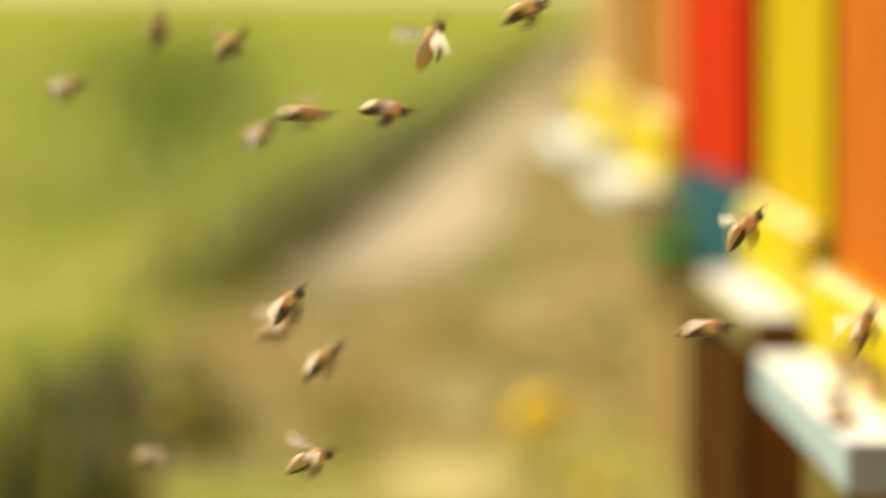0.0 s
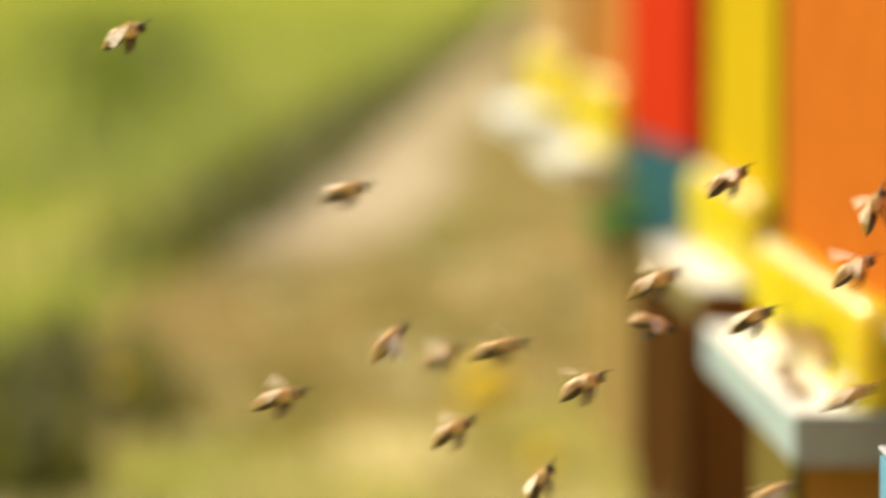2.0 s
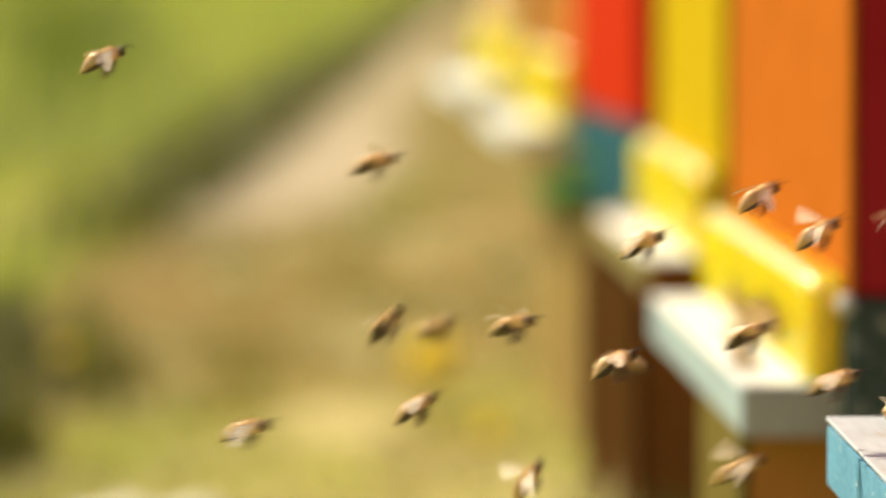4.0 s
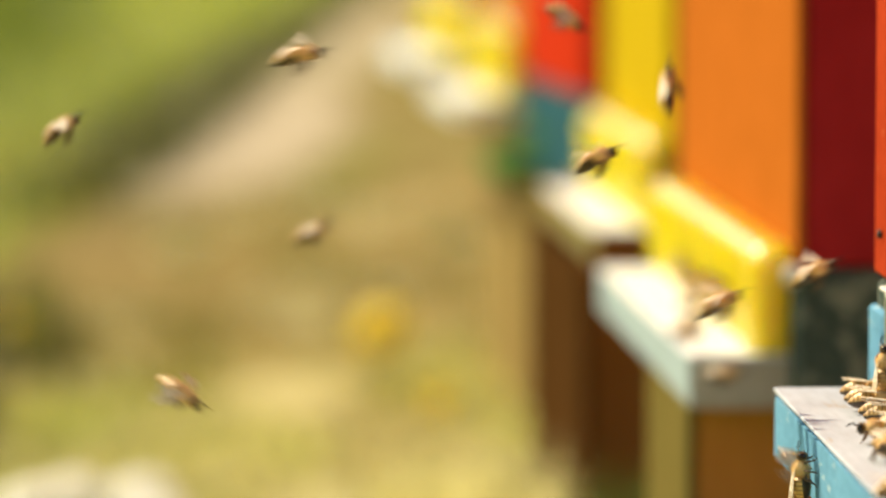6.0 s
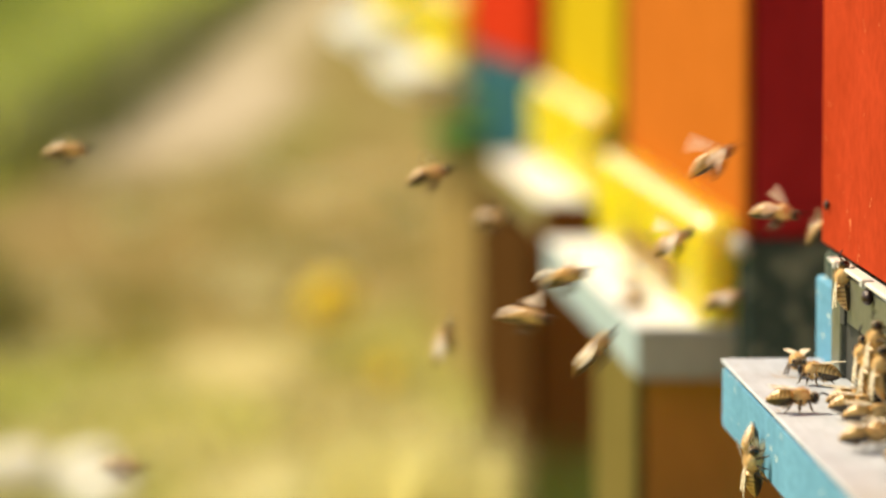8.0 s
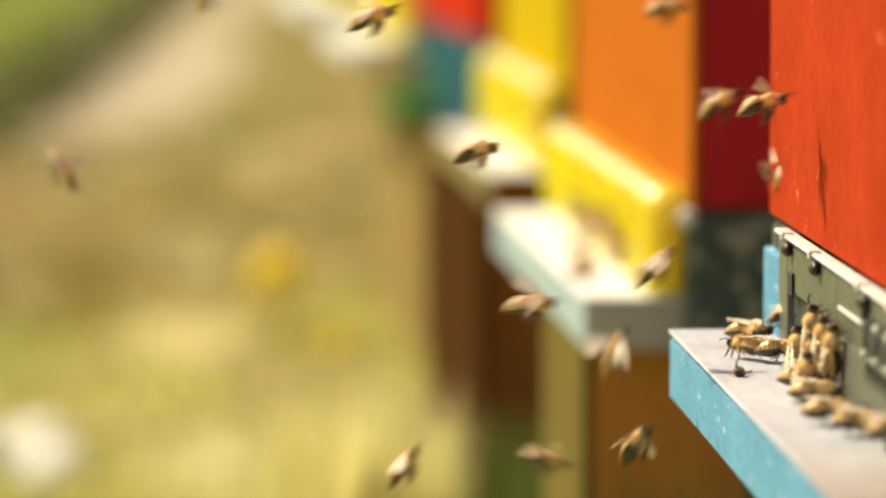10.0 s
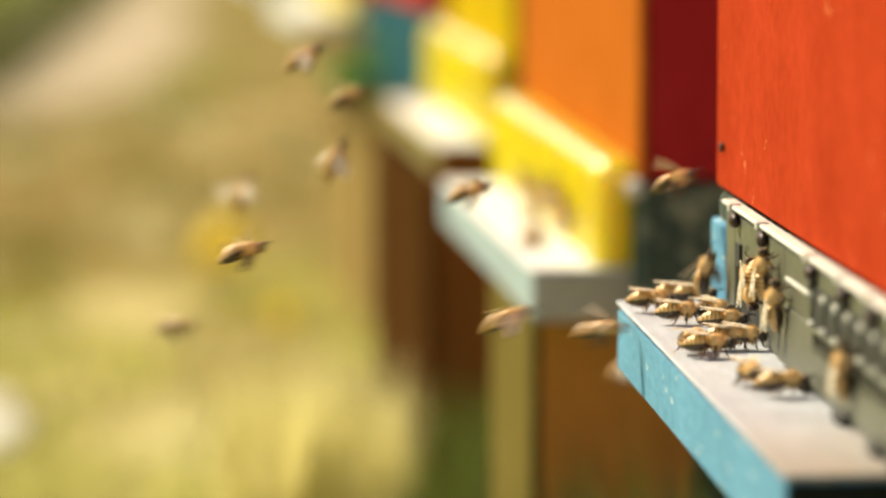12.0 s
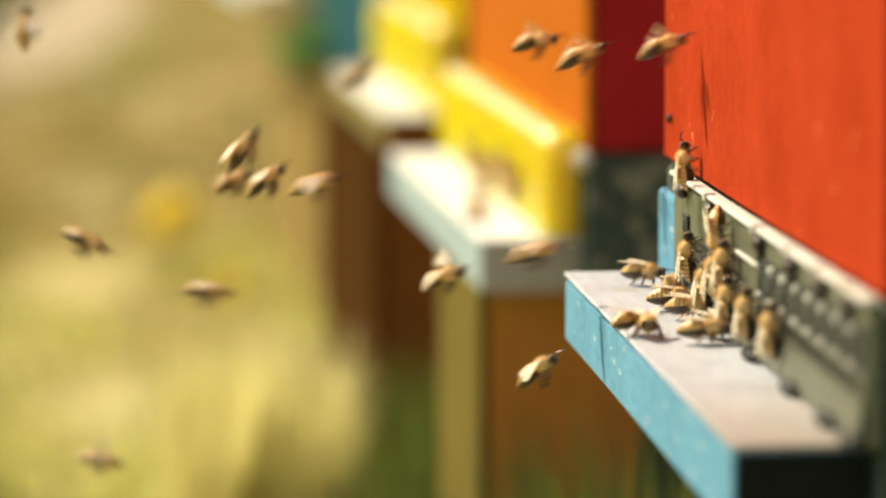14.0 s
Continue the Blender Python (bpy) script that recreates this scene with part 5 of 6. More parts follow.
    walk(flyers[13], [(0, pose(-0.0156, 1.0710, 0.2340, -6, -39, 19)), (0.5, pose(0.0046, 1.2031, 0.2319, 11, -60, 2)), (1, pose(0.0202, 1.0757, 0.2668, -14, -20, -1)), (1.5, pose(0.0306, 1.2035, 0.2169, -6, -2, -24)), (2, pose(0.0307, 1.1036, 0.2300, 15, -60, -8)), (2.5, pose(0.0261, 1.0721, 0.2213, 10, -15, 7)), (3, pose(-0.0256, 1.1220, 0.2692, -9, -16, -9)), (3.5, pose(0.0402, 1.0755, 0.2623, 24, -19, 14)), (4, pose(0.0516, 1.1029, 0.2207, 19, -51, -45)), (4.5, pose(0.0182, 1.1062, 0.2927, -12, -15, -27)), (5, pose(0.0182, 1.1060, 0.2908, 1, -15, 6)), (5.5, pose(0.0182, 1.1057, 0.2890, 11, -16, -8)), (6, pose(0.0182, 1.1055, 0.2871, 4, -12, 25)), (6.5, pose(0.0320, 1.0526, 0.2494, 4, -11, -10)), (7, pose(0.0411, 1.0700, 0.2151, 2, -21, -14)), (7.5, pose(0.0523, 1.0708, 0.2225, 4, -5, -1)), (8, pose(0.0477, 1.0990, 0.2054, 14, 9, -7)), (8.5, pose(0.0481, 1.0697, 0.2170, 25, -21, -11)), (9, pose(-0.0078, 1.0955, 0.1911, -22, -43, 17)), (9.5, pose(0.0292, 1.1189, 0.2157, 2, -16, -9)), (10, pose(0.0552, 1.0504, 0.2299, -20, -9, 12)), (10.5, pose(0.0577, 1.1045, 0.2703, -6, -15, 4)), (11, pose(-0.0018, 1.0666, 0.2052, -13, -18, 16)), (11.5, pose(-0.0184, 1.2464, 0.1969, 18, -2, -19)), (12, pose(-0.0059, 1.1954, 0.1876, -2, -8, 17)), (12.5, pose(-0.0055, 1.1028, 0.2628, -18, -16, -14)), (13, pose(-0.0054, 1.1027, 0.2609, 12, -16, -15)), (13.5, pose(-0.0054, 1.1027, 0.2590, 10, -16, -6)), (14, pose(0.0271, 1.1493, 0.2249, -12, -5, 1))])
    walk(flyers[14], [(0, pose(-0.0248, 1.0686, 0.2075, -10, -1, -18)), (0.5, pose(-0.0311, 1.2964, 0.1649, -7, -60, -2)), (1, pose(0.0107, 1.0689, 0.1759, 12, -12, 29)), (1.5, pose(-0.0091, 1.0966, 0.1686, -14, -27, -31)), (2, pose(0.0000, 1.0693, 0.2034, -2, -19, -25)), (2.5, pose(-0.0002, 1.0690, 0.2034, -3, -9, 17)), (3, pose(-0.0119, 1.0673, 0.1945, -24, 11, 23)), (3.5, pose(0.0032, 1.1968, 0.1687, 16, -50, 6)), (4, pose(0.0126, 1.0682, 0.1923, -16, -20, -16)), (4.5, pose(0.0142, 1.0690, 0.2046, -8, -20, -11)), (5, pose(0.0232, 1.1200, 0.2110, -19, -56, 59)), (5.267, pose(0.0194, 1.1109, 0.2269, -2, -29, 23)), (5.5, pose(0.0157, 1.1018, 0.2427, -5, -0, -1)), (5.733, pose(0.0097, 1.1266, 0.2436, -10, -40, 6)), (6, pose(0.0038, 1.1515, 0.2445, -48, -76, 45)), (6.267, pose(0.0174, 1.1758, 0.2288, -14, -20, 1)), (6.5, pose(0.0311, 1.2002, 0.2131, -19, 38, -13)), (7, pose(0.0405, 1.2963, 0.1599, 21, 0, 3)), (7.5, pose(0.0421, 1.1181, 0.1930, 9, -20, 8)), (8, pose(0.0383, 1.2460, 0.1683, -4, -9, 16)), (8.5, pose(0.0468, 1.0545, 0.1613, 9, -6, 31)), (9, pose(0.0009, 1.0938, 0.1706, -20, -16, -9)), (9.5, pose(0.0120, 1.0733, 0.1643, -14, 2, 27)), (10, pose(0.0683, 1.1984, 0.1981, -7, 40, 15)), (10.5, pose(0.0192, 1.1954, 0.1817, -16, -27, 36)), (11, pose(-0.0197, 1.0642, 0.1849, 16, -13, 19)), (11.5, pose(-0.0531, 1.1434, 0.1779, -17, -26, -15)), (11.733, pose(-0.0501, 1.1946, 0.1855, 3, -39, 5)), (12, pose(-0.0472, 1.2457, 0.1931, 21, -58, 23)), (12.267, pose(-0.0452, 1.2440, 0.1758, -2, -27, 20)), (12.5, pose(-0.0433, 1.2423, 0.1585, -24, 1, 7)), (13, pose(-0.0221, 1.0939, 0.1795, -11, 20, 29)), (13.267, pose(-0.0236, 1.1043, 0.1828, -4, -17, 11)), (13.5, pose(-0.0251, 1.1148, 0.1860, 23, -49, -21)), (14, pose(-0.0316, 1.0953, 0.1912, 3, -10, -2))])
    walk(flyers[15], [(0, pose(0.0136, 1.0520, 0.2105, -9, -56, 33)), (0.5, pose(0.0135, 1.0729, 0.2289, -17, 0, 13)), (1, pose(0.0206, 1.0704, 0.1860, 16, -7, 32)), (1.5, pose(0.0130, 1.0487, 0.1774, -11, -16, 31)), (2, pose(0.0247, 1.0498, 0.1858, 15, -15, 4)), (2.5, pose(0.0080, 1.0975, 0.1719, -14, -9, 11)), (3, pose(0.0203, 1.0966, 0.1535, -22, -27, -33)), (3.5, pose(0.0314, 1.1470, 0.1501, 20, -15, -22)), (4, pose(0.0106, 1.0953, 0.1543, 24, -18, 19)), (4.5, pose(0.0063, 1.3944, 0.1320, -17, 1, 14)), (5, pose(0.0064, 1.2937, 0.1330, 3, -2, -19)), (5.5, pose(-0.0043, 1.1948, 0.1634, -11, 15, -27)), (6, pose(0.0181, 1.0675, 0.1929, 0, -17, 23)), (6.5, pose(0.0104, 1.0480, 0.2068, -23, -33, -27)), (7, pose(-0.0272, 1.2434, 0.1634, 25, -10, 7)), (7.5, pose(-0.0116, 1.0939, 0.1721, -20, -21, -15)), (8, pose(-0.0073, 1.0656, 0.1921, 7, -11, -32)), (8.5, pose(-0.0142, 1.2426, 0.1538, -25, -11, -24)), (9, pose(-0.0220, 1.1432, 0.1693, 12, -21, -9)), (9.5, pose(-0.0209, 1.0870, 0.1066, 19, -11, 28)), (10, pose(0.0189, 1.1430, 0.1574, 17, -55, 34)), (10.5, pose(0.0180, 1.1121, 0.1525, 20, -24, -31)), (11, pose(-0.0028, 1.1917, 0.1500, -13, -11, -7)), (11.5, pose(-0.0025, 1.0860, 0.0993, 13, -13, 20)), (12, pose(-0.0025, 1.0856, 0.0974, -19, -12, 25)), (12.5, pose(-0.0025, 1.0852, 0.0956, -10, -12, 19)), (13, pose(-0.0029, 1.0869, 0.1128, -9, 0, 1)), (13.5, pose(-0.0251, 1.1068, 0.1129, 7, -27, 19)), (14, pose(-0.0247, 1.0842, 0.0901, 22, -16, -31))])
    walk(flyers[16], [(0, pose(-0.0992, 1.0986, 0.3095, 0, -14, 16)), (0.5, pose(-0.0992, 1.0987, 0.3077, 5, -14, -30)), (1, pose(-0.0992, 1.0987, 0.3058, -19, -12, 31)), (1.5, pose(-0.0581, 1.0703, 0.2815, 9, -20, -13)), (2, pose(-0.0066, 1.0712, 0.2386, -17, -21, 30)), (2.5, pose(-0.0011, 1.1997, 0.2045, 9, -27, -32)), (3, pose(-0.0313, 1.2006, 0.2498, 7, -39, 36)), (3.5, pose(-0.0065, 1.2024, 0.2531, 19, -60, -2)), (4, pose(0.0149, 1.0710, 0.2274, 13, -20, 35)), (4.5, pose(-0.0158, 1.1520, 0.2608, 16, -80, -7)), (5, pose(-0.0298, 1.0721, 0.2780, 24, -20, 7)), (5.5, pose(-0.0581, 1.0999, 0.2677, 24, -17, 26)), (6, pose(-0.0244, 1.2517, 0.2586, 21, 40, 16)), (6.5, pose(-0.0319, 1.0979, 0.2265, -13, -11, -21)), (7, pose(-0.0395, 1.3462, 0.1971, 8, -30, -18)), (7.5, pose(-0.0574, 1.0665, 0.2232, -9, -2, -16)), (8, pose(-0.0341, 1.3950, 0.1794, -19, -1, -6)), (8.5, pose(-0.0389, 1.2427, 0.1635, 22, 26, -22)), (8.733, pose(-0.0501, 1.2432, 0.1726, 18, -17, -21)), (9, pose(-0.0612, 1.2437, 0.1817, 9, -59, -15)), (9.5, pose(-0.0599, 1.2460, 0.2049, 9, -55, 32)), (9.733, pose(-0.0384, 1.1717, 0.2096, -3, -30, 4)), (10, pose(-0.0169, 1.0973, 0.2143, -24, -11, -25)), (10.5, pose(-0.0639, 1.0641, 0.1931, -17, -21, -16)), (11, pose(-0.0482, 1.2437, 0.1757, 6, -51, -47)), (11.267, pose(-0.0621, 1.3206, 0.1922, -1, -24, -9)), (11.5, pose(-0.0760, 1.3975, 0.2086, 9, 2, 21)), (12, pose(-0.0556, 1.2487, 0.2232, 14, -23, 16)), (12.5, pose(-0.0490, 1.1024, 0.2628, 21, -13, 16)), (13, pose(-0.0453, 1.2487, 0.2173, 5, -29, -32)), (13.5, pose(-0.0607, 1.1987, 0.2191, 15, -31, -15)), (14, pose(-0.0469, 1.1453, 0.1881, -18, -30, 4))])
    walk(flyers[17], [(0, pose(-0.2314, 1.0841, 0.2620, 23, -15, -0)), (0.5, pose(-0.2281, 1.0849, 0.2620, 18, -15, 5)), (1, pose(-0.2492, 1.3815, 0.2045, -15, -2, -29)), (1.5, pose(-0.1651, 1.0863, 0.1951, -10, 11, 27)), (2, pose(-0.1193, 1.0589, 0.1831, 6, -10, 10)), (2.5, pose(-0.1453, 1.0566, 0.1748, 20, -15, 1)), (3, pose(-0.1466, 1.1375, 0.1820, 23, 11, 16)), (3.5, pose(-0.2159, 1.3850, 0.1895, 6, -1, -10)), (4, pose(-0.2042, 1.0863, 0.2119, 24, -12, 30)), (4.5, pose(-0.2008, 1.0870, 0.2119, -19, -11, 32)), (5, pose(-0.1974, 1.0876, 0.2119, 4, -11, 33)), (5.5, pose(-0.1940, 1.0882, 0.2119, 19, -16, -7)), (6, pose(-0.1907, 1.0888, 0.2119, -3, -14, 9)), (6.5, pose(-0.1873, 1.0894, 0.2119, 4, -14, 10)), (7, pose(-0.1850, 1.2881, 0.1790, 1, -20, 7)), (7.5, pose(-0.1518, 1.0931, 0.2264, -4, 0, 7)), (8, pose(-0.1498, 1.1930, 0.2150, -3, 1, 8)), (8.5, pose(-0.1037, 1.3408, 0.1621, -4, -60, 51)), (8.733, pose(-0.0950, 1.2422, 0.1783, 2, -46, 7)), (9, pose(-0.0864, 1.1436, 0.1945, -6, -33, -27)), (9.5, pose(-0.0815, 1.0640, 0.2001, 2, -9, 12)), (10, pose(-0.0025, 1.0640, 0.1777, 23, 1, 16)), (10.5, pose(-0.0483, 1.1916, 0.1573, -8, -16, -8)), (11, pose(-0.0206, 1.1113, 0.1529, -25, -19, 10)), (11.5, pose(-0.0662, 1.1414, 0.1602, -1, -35, -5)), (12, pose(-0.0838, 1.3937, 0.1698, -4, -54, 58)), (12.5, pose(-0.0462, 1.0942, 0.1848, -4, -38, 18)), (13, pose(-0.0754, 1.2436, 0.1714, 9, -3, -24)), (13.5, pose(-0.0936, 1.3415, 0.1449, 15, 30, 25)), (14, pose(-0.0586, 1.1950, 0.1827, -17, -14, 32))])
    for i, b in enumerate(flyers):
        keep_flying(b, 0.0018 + 0.0048 * ((i * 7) % 18) / 18)
    # bees on the nearest landing board
    walk(walkers[0], [(0, pose(0.0552, 1.1016, 0.1680, 0, 0, 20)), (5.5, pose(0.0552, 1.1016, 0.1680, 0, 0, 20)), (5.733, pose(0.0571, 1.0846, 0.1726, -4, -45, 16)), (6, pose(0.0589, 1.0676, 0.1773, 5, -90, 0)), (6.5, pose(0.0604, 1.0495, 0.1902, 5, -90, 0)), (6.667, pose(0.0602, 1.0523, 0.1874, 90, -40, -85)), (6.833, pose(0.0600, 1.0550, 0.1846, 90, 10, -85)), (7, pose(0.0597, 1.0578, 0.1818, 90, 60, -85)), (7.5, pose(0.0578, 1.0814, 0.1781, 90, 80, -85)), (7.633, pose(0.0587, 1.0773, 0.1815, 90, 35, -85)), (7.733, pose(0.0597, 1.0732, 0.1849, 90, -10, -85)), (7.867, pose(0.0606, 1.0690, 0.1883, 90, -55, -85)), (8, pose(0.0616, 1.0649, 0.1917, -90, -80, 95)), (10.5, pose(0.0638, 1.0085, 0.1775, -90, -80, 95)), (11, pose(0.0635, 1.0122, 0.1801, 5, -90, 0)), (11.133, pose(0.0637, 1.0091, 0.1807, -90, -48, 95)), (11.267, pose(0.0640, 1.0061, 0.1813, -90, -5, 95)), (11.367, pose(0.0642, 1.0030, 0.1819, -90, 37, 95)), (11.5, pose(0.0645, 1.0000, 0.1824, -90, 80, 95)), (11.633, pose(0.0639, 1.0070, 0.1823, -90, 38, 95)), (11.733, pose(0.0633, 1.0141, 0.1821, -90, -5, 95)), (11.867, pose(0.0627, 1.0211, 0.1819, -90, -47, 95)), (12, pose(0.0622, 1.0282, 0.1817, 5, -90, 0)), (12.5, pose(0.0617, 1.0626, 0.1915, 90, -80, -85)), (12.667, pose(0.0614, 1.0667, 0.1915, 90, -27, -85)), (12.833, pose(0.0611, 1.0708, 0.1915, 90, 27, -85)), (13, pose(0.0607, 1.0748, 0.1915, 90, 80, -85)), (13.5, pose(0.0608, 1.0737, 0.1934, 90, 80, -85)), (13.633, pose(0.0609, 1.0724, 0.1949, 90, 35, -85)), (13.733, pose(0.0610, 1.0712, 0.1964, 90, -10, -85)), (13.867, pose(0.0611, 1.0699, 0.1980, 90, -55, -85)), (14, pose(0.0613, 1.0686, 0.1995, -90, -80, 95))])
    walk(walkers[1], [(0, pose(0.0544, 1.1122, 0.1680, 0, 0, 30)), (5.5, pose(0.0544, 1.1122, 0.1680, 0, 0, 30)), (6, pose(0.0576, 1.0727, 0.1680, 0, 0, 0)), (6.267, pose(0.0591, 1.0598, 0.1743, 1, -45, 1)), (6.5, pose(0.0606, 1.0469, 0.1806, 5, -90, 0)), (6.733, pose(0.0597, 1.0532, 0.1743, 19, -43, -41)), (7, pose(0.0587, 1.0595, 0.1680, 0, 0, -60)), (7.267, pose(0.0612, 1.0340, 0.1760, 19, -43, -41)), (7.5, pose(0.0638, 1.0086, 0.1839, 5, -90, 0)), (8, pose(0.0635, 1.0117, 0.1784, -90, -80, 95)), (9.9, pose(0.0615, 1.0293, 0.1722, -90, -80, 95)), (10.1, pose(0.0611, 1.0332, 0.1708, -63, -43, 109)), (10.3, pose(0.0607, 1.0371, 0.1694, -36, -13, 135)), (10.5, pose(0.0602, 1.0410, 0.1680, 0, 0, 170)), (10.633, pose(0.0615, 1.0275, 0.1704, -28, -11, 142)), (10.733, pose(0.0629, 1.0141, 0.1728, -50, -33, 120)), (10.867, pose(0.0642, 1.0006, 0.1752, -67, -60, 103)), (11, pose(0.0655, 0.9871, 0.1776, 5, -90, 0)), (11.167, pose(0.0635, 1.0086, 0.1744, 31, -58, -49)), (11.333, pose(0.0614, 1.0302, 0.1712, 18, -27, -62)), (11.5, pose(0.0593, 1.0517, 0.1680, 0, 0, -80)), (11.667, pose(0.0614, 1.0298, 0.1723, 18, -27, -62)), (11.833, pose(0.0635, 1.0079, 0.1766, 31, -58, -49)), (12, pose(0.0656, 0.9860, 0.1809, 5, -90, 0)), (12.5, pose(0.0624, 1.0251, 0.1823, 5, -90, 0)), (12.633, pose(0.0620, 1.0301, 0.1832, -90, -45, 95)), (12.733, pose(0.0616, 1.0350, 0.1840, -90, 0, 95)), (12.867, pose(0.0612, 1.0400, 0.1849, -90, 45, 95)), (13, pose(0.0608, 1.0449, 0.1857, 175, 90, 0)), (13.5, pose(0.0615, 1.0357, 0.1857, 175, 90, 0)), (13.633, pose(0.0613, 1.0381, 0.1840, 90, 45, -85)), (13.733, pose(0.0612, 1.0405, 0.1823, 90, 0, -85)), (13.867, pose(0.0610, 1.0429, 0.1806, 90, -45, -85)), (14, pose(0.0608, 1.0453, 0.1789, 5, -90, 0))])
    walk(walkers[2], [(0, pose(0.0519, 1.0012, 0.1680, 0, 0, -160)), (5.5, pose(0.0519, 1.0012, 0.1680, 0, 0, -160)), (6, pose(0.0534, 1.0067, 0.1680, 0, 0, 170)), (6.5, pose(0.0568, 1.0571, 0.1680, 0, 0, 170)), (6.667, pose(0.0568, 1.0632, 0.1680, 0, 0, -143)), (6.833, pose(0.0568, 1.0694, 0.1680, 0, 0, -97)), (7, pose(0.0568, 1.0755, 0.1680, 0, 0, -50)), (7.267, pose(0.0600, 1.0451, 0.1719, 31, -34, -50)), (7.5, pose(0.0633, 1.0147, 0.1757, 90, -60, -85)), (8, pose(0.0652, 0.9917, 0.1841, 5, -90, 0)), (9.9, pose(0.0631, 1.0013, 0.1744, 5, -90, 0)), (10.2, pose(0.0625, 1.0045, 0.1712, 1, -45, 1)), (10.5, pose(0.0618, 1.0077, 0.1680, 0, 0, 0)), (11, pose(0.0614, 1.0267, 0.1680, 0, 0, -30)), (11.5, pose(0.0598, 1.0407, 0.1680, 0, 0, 20)), (11.733, pose(0.0587, 1.0567, 0.1680, 0, 0, -10)), (12, pose(0.0576, 1.0726, 0.1680, 0, 0, -40)), (12.167, pose(0.0598, 1.0496, 0.1746, 29, 22, -69)), (12.333, pose(0.0620, 1.0266, 0.1811, 50, 54, -90)), (12.5, pose(0.0642, 1.0036, 0.1877, 175, 90, 0)), (12.633, pose(0.0643, 1.0028, 0.1869, 90, 45, -85)), (12.733, pose(0.0643, 1.0020, 0.1861, 90, 0, -85)), (12.867, pose(0.0644, 1.0012, 0.1854, 90, -45, -85)), (13, pose(0.0644, 1.0005, 0.1846, 5, -90, 0)), (13.5, pose(0.0665, 0.9758, 0.1830, 90, -80, -85)), (14, pose(0.0657, 0.9855, 0.1835, 5, -90, 0))])
    walk(walkers[3], [(0, pose(0.0572, 0.9178, 0.1680, 0, 0, 20)), (5.5, pose(0.0572, 0.9178, 0.1680, 0, 0, 20)), (6, pose(0.0545, 0.9060, 0.1680, 0, 0, 40)), (6.5, pose(0.0538, 0.9051, 0.1680, 0, 0, 60)), (7, pose(0.0532, 0.9230, 0.1680, 0, 0, 20)), (7.5, pose(0.0593, 0.9438, 0.1680, 0, 0, 10)), (8, pose(0.0622, 0.9430, 0.1680, 0, 0, 10)), (9.9, pose(0.0650, 0.9380, 0.1680, 0, 0, 10)), (10.2, pose(0.0659, 0.9364, 0.1680, 0, 0, -35)), (10.5, pose(0.0668, 0.9347, 0.1680, 0, 0, -80)), (10.733, pose(0.0665, 0.9513, 0.1680, 0, 0, -50)), (11, pose(0.0662, 0.9679, 0.1680, 0, 0, -20)), (11.5, pose(0.0672, 0.9551, 0.1680, 0, 0, -60)), (11.733, pose(0.0667, 0.9455, 0.1680, 0, 0, -25)), (12, pose(0.0662, 0.9359, 0.1680, 0, 0, 10)), (12.5, pose(0.0683, 0.9238, 0.1680, 0, 0, 0)), (12.733, pose(0.0688, 0.9326, 0.1698, 1, -45, 1)), (13, pose(0.0693, 0.9414, 0.1716, 5, -90, 0)), (13.5, pose(0.0701, 0.9311, 0.1798, 5, -90, 0)), (14, pose(0.0662, 0.9789, 0.1756, 5, -90, 0))])
    walk(walkers[4], [(0, pose(0.0583, 1.0642, 0.1680, 0, 0, 0)), (5.5, pose(0.0583, 1.0642, 0.1680, 0, 0, 0)), (6.5, pose(0.0579, 1.0690, 0.1680, 0, 0, 0)), (7, pose(0.0459, 1.0901, 0.1680, 0, 0, 10)), (7.5, pose(0.0512, 1.0841, 0.1680, 0, 0, 20)), (7.667, pose(0.0522, 1.0776, 0.1680, 0, 0, 60)), (7.833, pose(0.0533, 1.0711, 0.1680, 0, 0, 100)), (8, pose(0.0543, 1.0646, 0.1680, 0, 0, 140)), (9.9, pose(0.0495, 1.0598, 0.1680, 0, 0, 140)), (10.1, pose(0.0484, 1.0588, 0.1680, 0, 0, 97)), (10.3, pose(0.0473, 1.0577, 0.1680, 0, 0, 53)), (10.5, pose(0.0462, 1.0567, 0.1680, 0, 0, 10)), (11, pose(0.0434, 1.1192, 0.1680, 0, 0, 0)), (11.5, pose(0.0466, 1.1211, 0.1680, 0, 0, 0)), (12, pose(0.0500, 1.1118, 0.1680, 0, 0, 0)), (12.5, pose(0.0548, 1.0925, 0.1680, 0, 0, 30)), (13, pose(0.0533, 1.1137, 0.1680, 0, 0, 20)), (13.5, pose(0.0544, 1.1113, 0.1680, 0, 0, 0)), (14, pose(0.0539, 1.0907, 0.1680, 0, 0, -30))])
